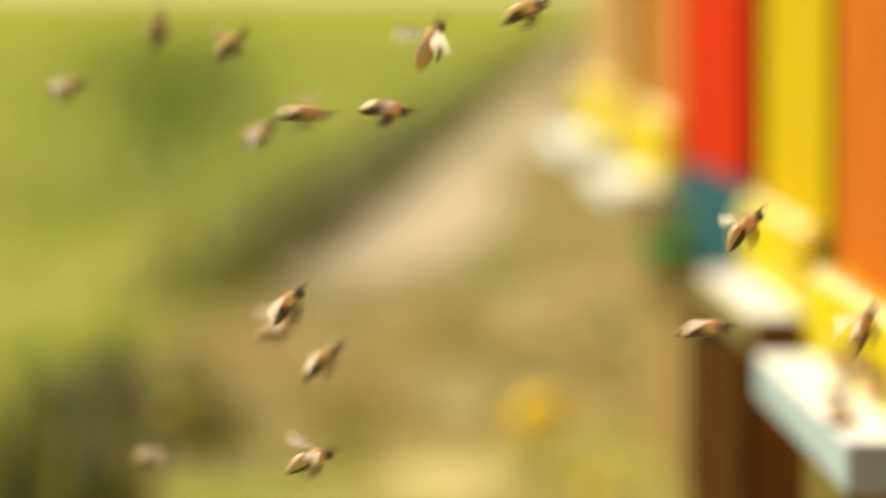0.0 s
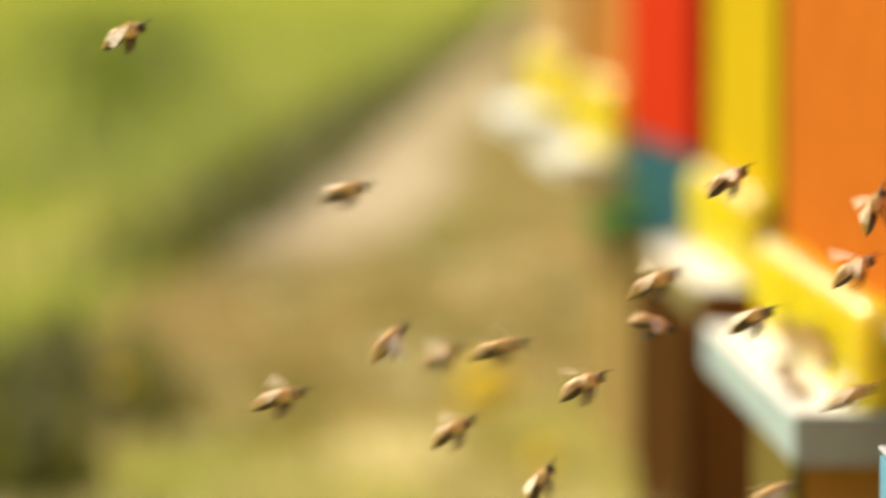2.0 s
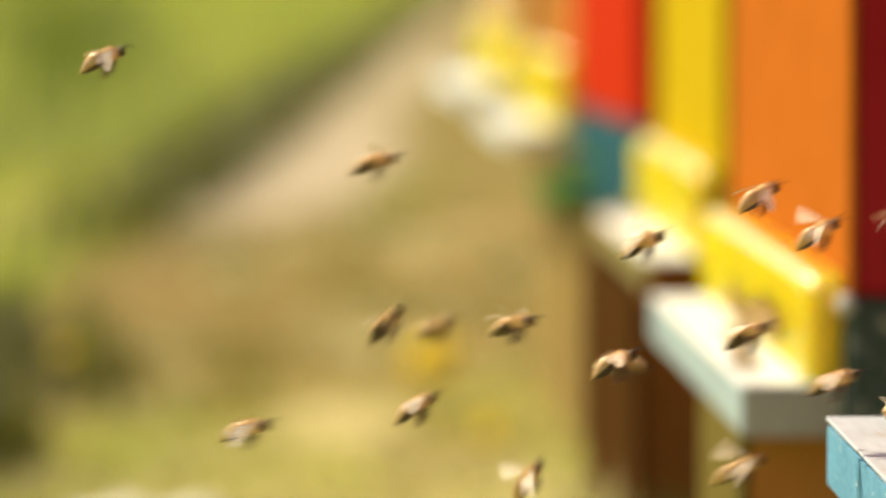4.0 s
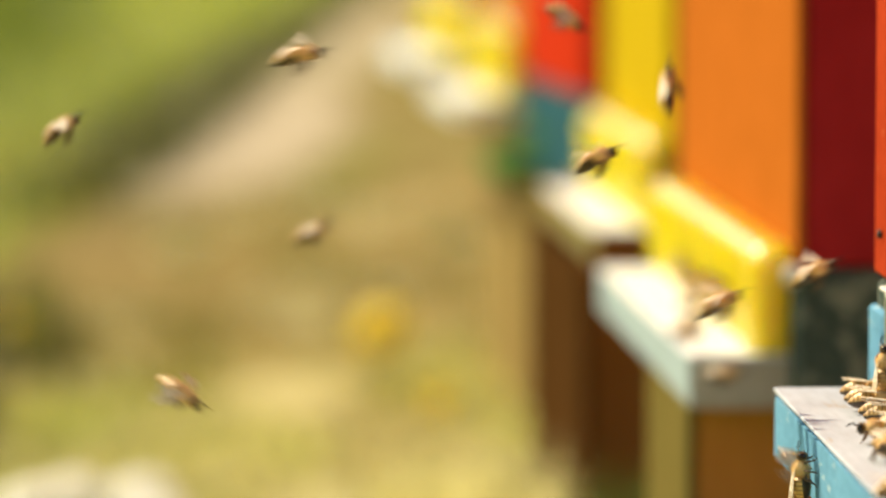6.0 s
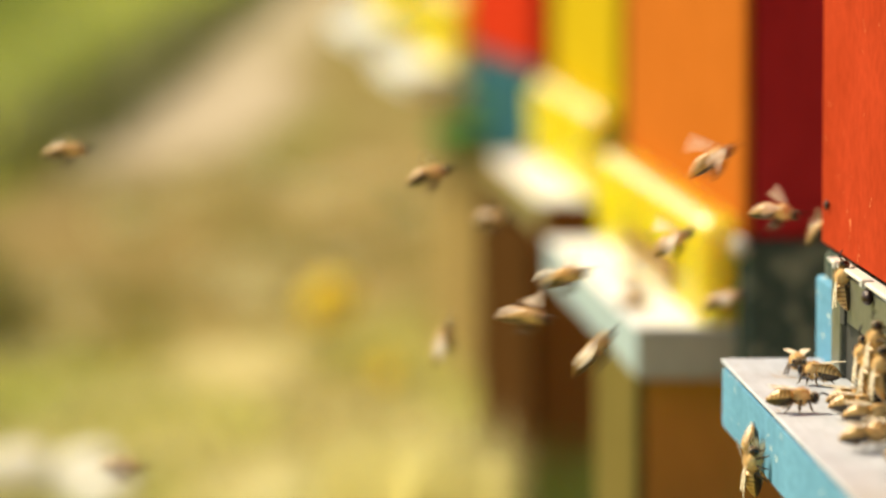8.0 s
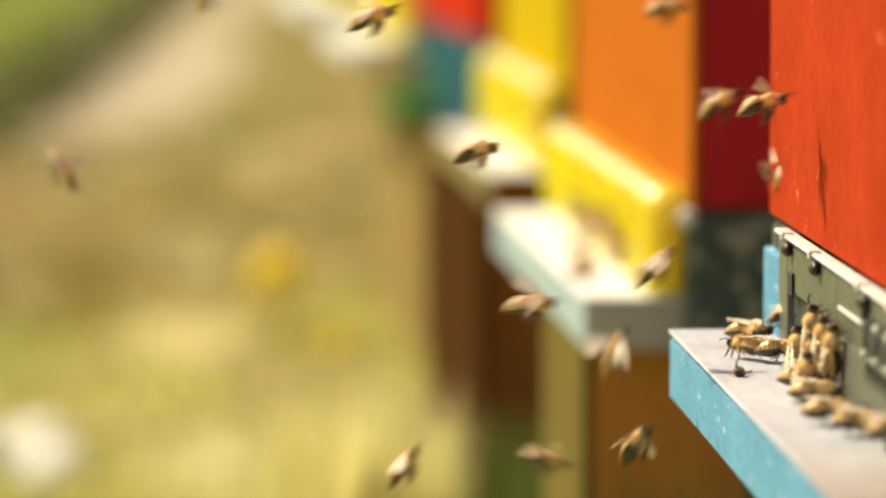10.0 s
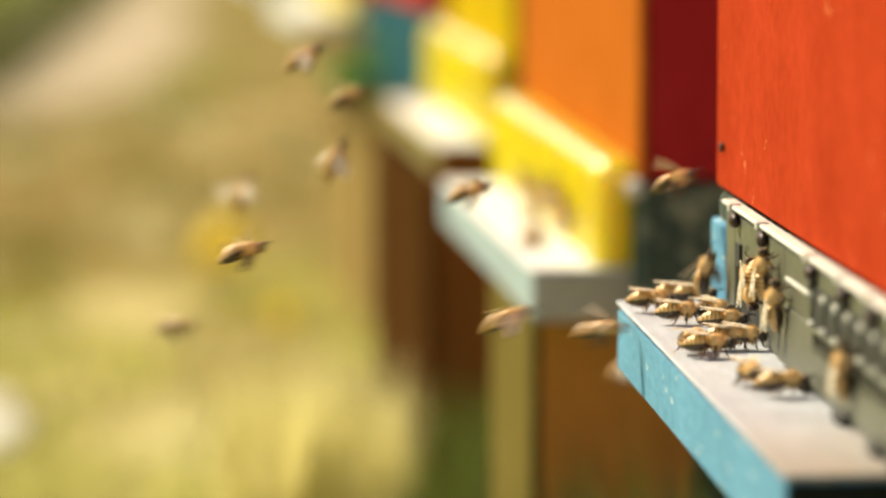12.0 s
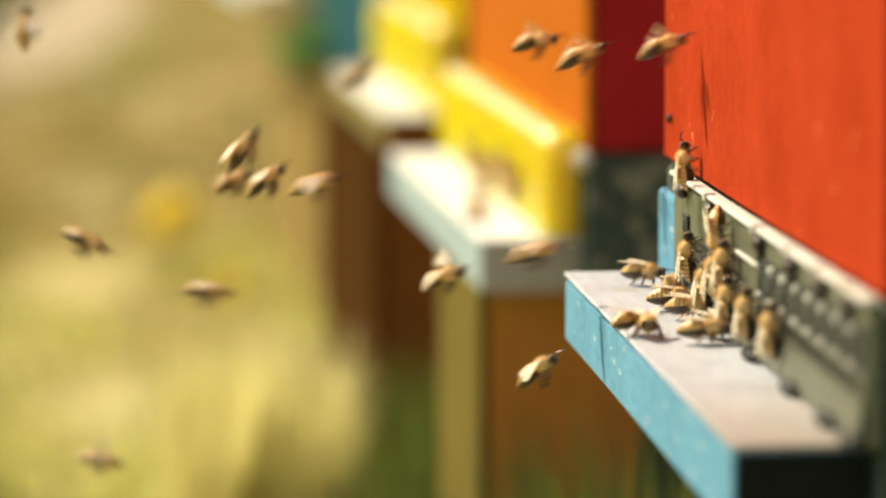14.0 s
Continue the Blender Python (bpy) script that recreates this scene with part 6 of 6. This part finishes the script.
    walk(walkers[5], [(0, pose(0.0555, 0.9753, 0.1680, 0, 0, -60)), (5.5, pose(0.0555, 0.9753, 0.1680, 0, 0, -60)), (6, pose(0.0542, 0.9721, 0.1680, 0, 0, -90)), (6.5, pose(0.0522, 1.0089, 0.1680, 0, 0, -90)), (7, pose(0.0434, 1.0321, 0.1680, 0, 0, -85)), (7.5, pose(0.0441, 1.0288, 0.1680, 0, 0, -80)), (8, pose(0.0512, 1.0830, 0.1680, 0, 0, -90)), (9.9, pose(0.0535, 1.0836, 0.1680, 0, 0, -90)), (10.1, pose(0.0540, 1.0837, 0.1680, 0, 0, -50)), (10.3, pose(0.0545, 1.0838, 0.1680, 0, 0, -10)), (10.5, pose(0.0550, 1.0840, 0.1680, 0, 0, 30)), (10.733, pose(0.0547, 1.0918, 0.1680, 0, 0, -20)), (11, pose(0.0545, 1.0995, 0.1680, 0, 0, -70)), (11.267, pose(0.0552, 1.0926, 0.1680, 0, 0, -35)), (11.5, pose(0.0560, 1.0857, 0.1680, 0, 0, 0)), (12, pose(0.0492, 1.0695, 0.1680, 0, 0, 0)), (12.267, pose(0.0493, 1.0624, 0.1680, 0, 0, -30)), (12.5, pose(0.0494, 1.0552, 0.1680, 0, 0, -60)), (13, pose(0.0556, 1.0972, 0.1680, 0, 0, -70)), (13.267, pose(0.0569, 1.0817, 0.1680, 0, 0, -35)), (13.5, pose(0.0581, 1.0662, 0.1680, 0, 0, 0)), (14, pose(0.0588, 1.0394, 0.1680, 0, 0, 10))])
    walk(walkers[6], [(0, pose(0.0528, 0.9176, 0.1680, 0, 0, 0)), (5.5, pose(0.0528, 0.9176, 0.1680, 0, 0, 0)), (5.733, pose(0.0447, 0.9734, 0.1614, 1, -45, 1)), (6, pose(0.0366, 1.0291, 0.1549, 5, -90, 0)), (6.267, pose(0.0473, 0.9942, 0.1614, 1, -45, 1)), (6.5, pose(0.0581, 0.9593, 0.1680, 0, 0, 0)), (6.733, pose(0.0538, 0.9825, 0.1680, 0, 0, -42)), (7, pose(0.0495, 1.0056, 0.1680, 0, 0, -85)), (7.267, pose(0.0506, 1.0062, 0.1680, 0, 0, -42)), (7.5, pose(0.0517, 1.0068, 0.1680, 0, 0, 0)), (7.733, pose(0.0445, 1.0133, 0.1592, 8, -44, -6)), (8, pose(0.0374, 1.0197, 0.1504, 90, -80, -85)), (9.9, pose(0.0454, 1.0244, 0.1610, 90, -80, -85)), (10.1, pose(0.0472, 1.0255, 0.1633, 48, -50, -73)), (10.3, pose(0.0490, 1.0265, 0.1657, 26, -21, -88)), (10.5, pose(0.0508, 1.0275, 0.1680, 0, 0, -110)), (10.667, pose(0.0465, 1.0225, 0.1670, 29, -15, -91)), (10.833, pose(0.0422, 1.0175, 0.1659, 55, -37, -81)), (11, pose(0.0380, 1.0125, 0.1649, 90, -60, -85)), (11.267, pose(0.0440, 1.0168, 0.1664, 21, -41, -18)), (11.5, pose(0.0500, 1.0211, 0.1680, 0, 0, 0)), (12, pose(0.0427, 1.0960, 0.1680, 0, 0, 0)), (12.5, pose(0.0438, 1.0759, 0.1680, 0, 0, 0)), (13, pose(0.0482, 0.9785, 0.1680, 0, 0, 0)), (13.167, pose(0.0463, 0.9716, 0.1679, 37, 4, -36)), (13.333, pose(0.0444, 0.9647, 0.1679, 67, 27, -65)), (13.5, pose(0.0425, 0.9578, 0.1678, 90, 60, -85)), (13.633, pose(0.0435, 0.9669, 0.1679, 3, 81, 159)), (13.733, pose(0.0445, 0.9759, 0.1679, -33, 52, 92)), (13.867, pose(0.0455, 0.9850, 0.1680, -21, 23, 68)), (14, pose(0.0465, 0.9940, 0.1680, 0, 0, 40))])
    walk(walkers[7], [(0, pose(0.0614, 0.9859, 0.1680, 0, 0, 0)), (5.5, pose(0.0614, 0.9859, 0.1680, 0, 0, 0)), (7, pose(0.0555, 0.9743, 0.1680, 0, 0, 0)), (7.5, pose(0.0620, 1.0193, 0.1680, 0, 0, 10)), (8, pose(0.0486, 1.0101, 0.1680, 0, 0, 0)), (10.5, pose(0.0553, 1.1004, 0.1680, 0, 0, 0)), (11, pose(0.0448, 1.0153, 0.1680, 0, 0, 30)), (11.5, pose(0.0546, 1.0100, 0.1680, 0, 0, 20)), (12, pose(0.0487, 1.0146, 0.1680, 0, 0, 60)), (12.5, pose(0.0510, 0.9763, 0.1680, 0, 0, 10)), (13, pose(0.0547, 0.9922, 0.1680, 0, 0, 0)), (13.5, pose(0.0482, 0.9736, 0.1680, 0, 0, 0)), (13.733, pose(0.0482, 0.9789, 0.1680, 0, 0, -45)), (14, pose(0.0483, 0.9841, 0.1680, 0, 0, -90))])
    walk(walkers[8], [(0, pose(0.0603, 1.0405, 0.1680, 0, 0, 0)), (5.5, pose(0.0603, 1.0405, 0.1680, 0, 0, 0)), (7.5, pose(0.0632, 1.0048, 0.1680, 0, 0, 0)), (8, pose(0.0629, 0.9998, 0.1680, 0, 0, 10)), (10.5, pose(0.0584, 1.0569, 0.1680, 0, 0, 0)), (11, pose(0.0527, 1.0346, 0.1680, 0, 0, 20)), (11.5, pose(0.0629, 1.0069, 0.1680, 0, 0, 10)), (12, pose(0.0531, 1.0036, 0.1680, 0, 0, 0)), (12.5, pose(0.0549, 1.0204, 0.1680, 0, 0, 0)), (13, pose(0.0629, 0.9663, 0.1680, 0, 0, 0)), (13.5, pose(0.0594, 0.9808, 0.1680, 0, 0, 5)), (14, pose(0.0630, 0.9758, 0.1680, 0, 0, 0))])
    walk(walkers[9], [(0, pose(0.0630, 1.0071, 0.1680, 0, 0, 0)), (5.5, pose(0.0630, 1.0071, 0.1680, 0, 0, 0)), (7.5, pose(0.0650, 0.9636, 0.1680, 0, 0, 0)), (7.733, pose(0.0655, 0.9730, 0.1736, 1, -45, 1)), (8, pose(0.0659, 0.9825, 0.1791, 5, -90, 0)), (9.9, pose(0.0607, 0.9785, 0.1724, 5, -90, 0)), (10.2, pose(0.0590, 0.9772, 0.1702, 1, -45, 1)), (10.5, pose(0.0572, 0.9758, 0.1680, 0, 0, 0)), (11, pose(0.0558, 1.0154, 0.1680, 0, 0, 10)), (11.5, pose(0.0571, 0.9549, 0.1680, 0, 0, -20)), (12, pose(0.0585, 1.0180, 0.1680, 0, 0, 0)), (12.5, pose(0.0614, 0.9692, 0.1680, 0, 0, -20)), (12.667, pose(0.0621, 0.9797, 0.1680, 0, 0, 27)), (12.833, pose(0.0628, 0.9903, 0.1680, 0, 0, 73)), (13, pose(0.0635, 1.0008, 0.1680, 0, 0, 120)), (13.167, pose(0.0628, 0.9877, 0.1680, 0, 0, 80)), (13.333, pose(0.0621, 0.9746, 0.1680, 0, 0, 40)), (13.5, pose(0.0615, 0.9614, 0.1680, 0, 0, 0)), (13.733, pose(0.0632, 0.9725, 0.1680, 0, 0, -30)), (14, pose(0.0649, 0.9835, 0.1680, 0, 0, -60))])
    walk(walkers[10], [(0, pose(0.0593, 1.0520, 0.1680, 0, 0, 0)), (5.5, pose(0.0593, 1.0520, 0.1680, 0, 0, 0)), (8, pose(0.0652, 0.9806, 0.1680, 0, 0, 0)), (9.9, pose(0.0643, 0.9705, 0.1680, 0, 0, 0)), (10.2, pose(0.0640, 0.9672, 0.1680, 0, 0, -35)), (10.5, pose(0.0637, 0.9638, 0.1680, 0, 0, -70)), (10.733, pose(0.0610, 0.9684, 0.1680, 0, 0, -30)), (11, pose(0.0584, 0.9729, 0.1680, 0, 0, 10)), (11.5, pose(0.0637, 0.9990, 0.1680, 0, 0, 0)), (12, pose(0.0621, 1.0179, 0.1680, 0, 0, -20)), (12.5, pose(0.0599, 0.9931, 0.1680, 0, 0, -60)), (12.733, pose(0.0664, 0.9459, 0.1733, 25, -40, -47)), (13, pose(0.0728, 0.8986, 0.1787, 90, -80, -85)), (13.5, pose(0.0719, 0.9096, 0.1747, 5, -90, 0)), (14, pose(0.0715, 0.9150, 0.1771, 5, -90, 0))])
    walk(walkers[11], [(0, pose(0.0656, 0.9757, 0.1680, 0, 0, 0)), (5.5, pose(0.0656, 0.9757, 0.1680, 0, 0, 0)), (8, pose(0.0707, 0.9137, 0.1680, 0, 0, -20)), (9.9, pose(0.0703, 0.9179, 0.1680, 0, 0, -20)), (10.2, pose(0.0702, 0.9193, 0.1680, 0, 0, -50)), (10.5, pose(0.0701, 0.9207, 0.1680, 0, 0, -80)), (11, pose(0.0641, 0.9263, 0.1680, 0, 0, -90)), (11.267, pose(0.0578, 0.9882, 0.1680, 0, 0, -45)), (11.5, pose(0.0514, 1.0500, 0.1680, 0, 0, 0)), (11.733, pose(0.0549, 0.9996, 0.1680, 0, 0, -38)), (12, pose(0.0585, 0.9492, 0.1680, 0, 0, -75)), (12.267, pose(0.0580, 1.0110, 0.1680, 0, 0, -38)), (12.5, pose(0.0576, 1.0728, 0.1680, 0, 0, 0)), (12.733, pose(0.0579, 1.0694, 0.1680, 0, 0, -40)), (13, pose(0.0582, 1.0660, 0.1680, 0, 0, -80)), (13.5, pose(0.0595, 1.0499, 0.1680, 0, 0, -80)), (13.633, pose(0.0592, 1.0537, 0.1680, 0, 0, -38)), (13.733, pose(0.0589, 1.0575, 0.1680, 0, 0, 5)), (13.867, pose(0.0585, 1.0613, 0.1680, 0, 0, 47)), (14, pose(0.0582, 1.0651, 0.1680, 0, 0, 90))])
    walk(walkers[12], [(0, pose(0.0621, 1.0178, 0.1680, 0, 0, 0)), (5.5, pose(0.0621, 1.0178, 0.1680, 0, 0, 0)), (8, pose(0.0676, 0.9506, 0.1680, 0, 0, 0)), (10.5, pose(0.0580, 1.0334, 0.1680, 0, 0, -20)), (11, pose(0.0476, 1.0715, 0.1680, 0, 0, 0)), (11.5, pose(0.0474, 1.0681, 0.1680, 0, 0, 0)), (12, pose(0.0546, 1.1090, 0.1680, 0, 0, 0)), (12.5, pose(0.0390, 1.0860, 0.1680, 0, 0, 0)), (12.733, pose(0.0516, 1.0445, 0.1747, 1, -45, 1)), (13, pose(0.0642, 1.0031, 0.1813, 5, -90, 0)), (13.133, pose(0.0634, 1.0132, 0.1808, -90, -45, 95)), (13.267, pose(0.0626, 1.0232, 0.1803, -90, 0, 95)), (13.367, pose(0.0617, 1.0333, 0.1798, -90, 45, 95)), (13.5, pose(0.0609, 1.0434, 0.1792, 175, 90, 0)), (13.667, pose(0.0617, 1.0342, 0.1779, 90, 37, -85)), (13.833, pose(0.0624, 1.0249, 0.1766, 90, -17, -85)), (14, pose(0.0632, 1.0157, 0.1753, 90, -70, -85))])
    walk(walkers[13], [(0, pose(0.0563, 1.0884, 0.1680, 0, 0, 0)), (5.5, pose(0.0563, 1.0884, 0.1680, 0, 0, 0)), (7.4, pose(0.0636, 1.0069, 0.1772, 0, 0, 0)), (7.7, pose(0.0660, 0.9797, 0.1802, 1, -45, 1)), (8, pose(0.0684, 0.9526, 0.1833, 5, -90, 0)), (10.5, pose(0.0643, 1.0017, 0.1739, 5, -90, 0)), (10.733, pose(0.0620, 1.0247, 0.1710, -2, -45, 8)), (11, pose(0.0597, 1.0476, 0.1680, 0, 0, 10)), (11.267, pose(0.0601, 1.0421, 0.1680, 0, 0, -25)), (11.5, pose(0.0606, 1.0366, 0.1680, 0, 0, -60)), (11.733, pose(0.0599, 1.0445, 0.1680, 0, 0, -30)), (12, pose(0.0593, 1.0524, 0.1680, 0, 0, 0)), (12.267, pose(0.0606, 1.0420, 0.1724, 1, -45, 1)), (12.5, pose(0.0619, 1.0317, 0.1767, 5, -90, 0)), (12.733, pose(0.0611, 1.0352, 0.1724, 1, -45, 1)), (13, pose(0.0604, 1.0386, 0.1680, 0, 0, 0)), (13.267, pose(0.0618, 1.0218, 0.1680, 0, 0, -45)), (13.5, pose(0.0632, 1.0049, 0.1680, 0, 0, -90)), (13.733, pose(0.0626, 1.0118, 0.1680, 0, 0, -55)), (14, pose(0.0620, 1.0187, 0.1680, 0, 0, -20))])
    walk(walkers[14], [(0, pose(0.0600, 1.0549, 0.1677, 5, -90, 0)), (5.5, pose(0.0600, 1.0549, 0.1677, 5, -90, 0)), (8, pose(0.0644, 1.0005, 0.1777, 5, -90, 0)), (10.5, pose(0.0651, 0.9928, 0.1786, 5, -90, 0)), (11, pose(0.0644, 1.0008, 0.1780, 90, -80, -85)), (11.5, pose(0.0656, 0.9869, 0.1779, 5, -90, 0)), (12, pose(0.0640, 1.0065, 0.1861, 5, -90, 0)), (12.5, pose(0.0655, 0.9879, 0.1864, 90, -85, -85)), (13, pose(0.0638, 1.0080, 0.1865, 90, -80, -85)), (13.167, pose(0.0642, 1.0039, 0.1866, 90, -28, -85)), (13.333, pose(0.0645, 0.9999, 0.1866, 90, 23, -85)), (13.5, pose(0.0648, 0.9958, 0.1866, 90, 75, -85)), (14, pose(0.0649, 0.9947, 0.1865, 90, 70, -85))])
    walk(walkers[15], [(0, pose(0.0621, 1.0181, 0.1680, 0, 0, 10)), (5.5, pose(0.0621, 1.0181, 0.1680, 0, 0, 10)), (8, pose(0.0626, 1.0125, 0.1680, 0, 0, 20)), (9.9, pose(0.0650, 0.9898, 0.1705, 0, 0, 20)), (10.2, pose(0.0658, 0.9822, 0.1713, -4, -45, 16)), (10.5, pose(0.0666, 0.9746, 0.1722, 5, -90, 0)), (11, pose(0.0663, 0.9781, 0.1753, 5, -90, 0)), (11.133, pose(0.0665, 0.9759, 0.1771, 90, -46, -85)), (11.267, pose(0.0666, 0.9738, 0.1789, 90, -2, -85)), (11.367, pose(0.0668, 0.9717, 0.1808, 90, 41, -85)), (11.5, pose(0.0670, 0.9695, 0.1826, 90, 85, -85)), (12, pose(0.0626, 1.0231, 0.1774, 175, 90, 0)), (12.133, pose(0.0628, 1.0205, 0.1779, 90, 45, -85)), (12.267, pose(0.0630, 1.0178, 0.1785, 90, 0, -85)), (12.367, pose(0.0632, 1.0152, 0.1790, 90, -45, -85)), (12.5, pose(0.0635, 1.0125, 0.1796, 5, -90, 0)), (13, pose(0.0665, 0.9760, 0.1820, 90, -85, -85)), (13.5, pose(0.0645, 0.9999, 0.1775, 90, -80, -85)), (14, pose(0.0645, 0.9999, 0.1798, 90, -80, -85))])
    walk(walkers[16], [(0, pose(0.0672, 0.9557, 0.1680, 0, 0, 0)), (5.5, pose(0.0672, 0.9557, 0.1680, 0, 0, 0)), (8, pose(0.0707, 0.9133, 0.1680, 0, 0, 0)), (9.9, pose(0.0742, 0.8773, 0.1727, 0, 0, 0)), (10.2, pose(0.0754, 0.8653, 0.1742, 1, -45, 1)), (10.5, pose(0.0765, 0.8533, 0.1758, 5, -90, 0)), (11, pose(0.0759, 0.8612, 0.1755, 90, -80, -85)), (11.5, pose(0.0746, 0.8764, 0.1754, 5, -90, 0)), (12, pose(0.0736, 0.8886, 0.1783, 5, -90, 0)), (12.5, pose(0.0726, 0.9011, 0.1799, 90, -80, -85)), (13, pose(0.0712, 0.9179, 0.1812, 90, -80, -85)), (13.133, pose(0.0706, 0.9253, 0.1816, 90, -39, -85)), (13.267, pose(0.0700, 0.9328, 0.1821, 90, 2, -85)), (13.367, pose(0.0694, 0.9402, 0.1825, 90, 44, -85)), (13.5, pose(0.0688, 0.9476, 0.1830, 90, 85, -85)), (13.633, pose(0.0687, 0.9483, 0.1813, 90, 43, -85)), (13.733, pose(0.0687, 0.9490, 0.1797, 90, 0, -85)), (13.867, pose(0.0686, 0.9498, 0.1781, 90, -42, -85)), (14, pose(0.0686, 0.9505, 0.1764, 90, -85, -85))])
    # bees before the other entrances
    walk(farbees[0], [(0, pose(0.0124, 1.5677, 0.1380, 0, -0, 43)), (3, pose(0.0134, 1.5776, 0.1380, 0, -0, 50)), (6, pose(0.0152, 1.5672, 0.1380, 0, -0, 74)), (9, pose(0.0146, 1.5889, 0.1380, 0, -0, 53)), (12, pose(0.0156, 1.5729, 0.1380, 0, -0, 68)), (14, pose(0.0137, 1.5715, 0.1380, 0, -0, 47))])
    walk(farbees[1], [(0, pose(0.0114, 1.6291, 0.1380, 0, -0, 38)), (3, pose(0.0120, 1.6265, 0.1380, 0, -0, 46)), (6, pose(0.0142, 1.6338, 0.1380, 0, -0, 74)), (9, pose(0.0101, 1.6457, 0.1380, 0, -0, 93)), (12, pose(0.0130, 1.6390, 0.1380, 0, -0, 102)), (14, pose(0.0136, 1.6391, 0.1380, 0, -0, 82))])
    walk(farbees[2], [(0, pose(0.0205, 1.5612, 0.1540, 90, -70, -84)), (3, pose(0.0211, 1.5555, 0.1560, 90, -80, -84)), (7, pose(0.0207, 1.5592, 0.1520, -90, -80, 96)), (11, pose(0.0212, 1.5547, 0.1560, 90, -75, -84)), (14, pose(0.0211, 1.5553, 0.1554, -90, -85, 96))])
    walk(farbees[3], [(0, pose(0.0135, 1.6308, 0.1480, -90, -80, 96)), (3, pose(0.0135, 1.6309, 0.1470, 90, -80, -84)), (7, pose(0.0139, 1.6268, 0.1500, 90, -70, -84)), (11, pose(0.0142, 1.6238, 0.1480, -90, -85, 96)), (14, pose(0.0144, 1.6215, 0.1475, 90, -85, -84))])
    walk(farbees[4], [(0, pose(0.0250, 1.5174, 0.1520, 90, -80, -84)), (4, pose(0.0255, 1.5124, 0.1540, -90, -80, 96)), (9, pose(0.0252, 1.5154, 0.1500, 90, -75, -84)), (14, pose(0.0256, 1.5109, 0.1522, 6, -90, 0))])
    walk(farbees[5], [(0, pose(0.0136, 1.5160, 0.1380, -0, -0, -28)), (3, pose(0.0171, 1.5190, 0.1380, -0, -0, -43)), (6, pose(0.0133, 1.5221, 0.1380, -0, -0, -34)), (9, pose(0.0138, 1.5287, 0.1380, -0, -0, -35)), (12, pose(0.0134, 1.5424, 0.1380, -0, -0, -57)), (14, pose(0.0119, 1.5327, 0.1380, -0, 0, -85))])
    walk(farbees[6], [(0, pose(-0.0400, 2.452, 0.1300, 0, 0, 30)), (4, pose(-0.0440, 2.470, 0.1300, 0, 0, 10)), (9, pose(-0.0410, 2.450, 0.1300, 0, 0, -25)), (14, pose(-0.0439, 2.4426, 0.1300, 0, 0, 20))])
    walk(farbees[7], [(0, pose(-0.0330, 2.470, 0.1300, 0, 0, 41)), (3, pose(-0.0327, 2.4604, 0.1300, 0, 0, 53)), (7, pose(-0.0300, 2.478, 0.1300, 0, 0, 30)), (14, pose(-0.0310, 2.474, 0.1300, 0, 0, 5))])
    walk(farbees[8], [(0, pose(0.0228, 1.5385, 0.1500, 90, -80, -84)), (5, pose(0.0229, 1.5375, 0.1540, 90, -70, -84)), (9, pose(0.0226, 1.5405, 0.1510, -90, -80, 96)), (14, pose(0.0228, 1.5385, 0.1530, 90, -85, -84))])
    walk(farbees[9], [(0, pose(0.0166, 1.6000, 0.1530, -90, -80, 96)), (6, pose(0.0170, 1.5955, 0.1490, 90, -75, -84)), (10, pose(0.0165, 1.6010, 0.1520, 90, -80, -84)), (14, pose(0.0168, 1.5980, 0.1500, -90, -80, 96))])
    walk(farbees[10], [(0, pose(0.0098, 1.6670, 0.1490, 90, -80, -84)), (7, pose(0.0102, 1.6630, 0.1520, 90, -70, -84)), (14, pose(0.0099, 1.6660, 0.1500, -90, -80, 96))])
    # wing beat, each pair hinged at the thorax
    for i, b in enumerate(flyers):
        for w in b.children:
            if not w.name.startswith(("forewing", "hindwing")):
                continue
            s = w["side"]
            hinge = pose(0, s * 0.0012, 0.0016)
            walk(w, [(k / 30, hinge @ pose(0, 0, 0, s * (16 if (k // 2 + i) % 2 else -52)) @ hinge.inverted()) for k in range(-(i % 2), 424, 2)])


motions()
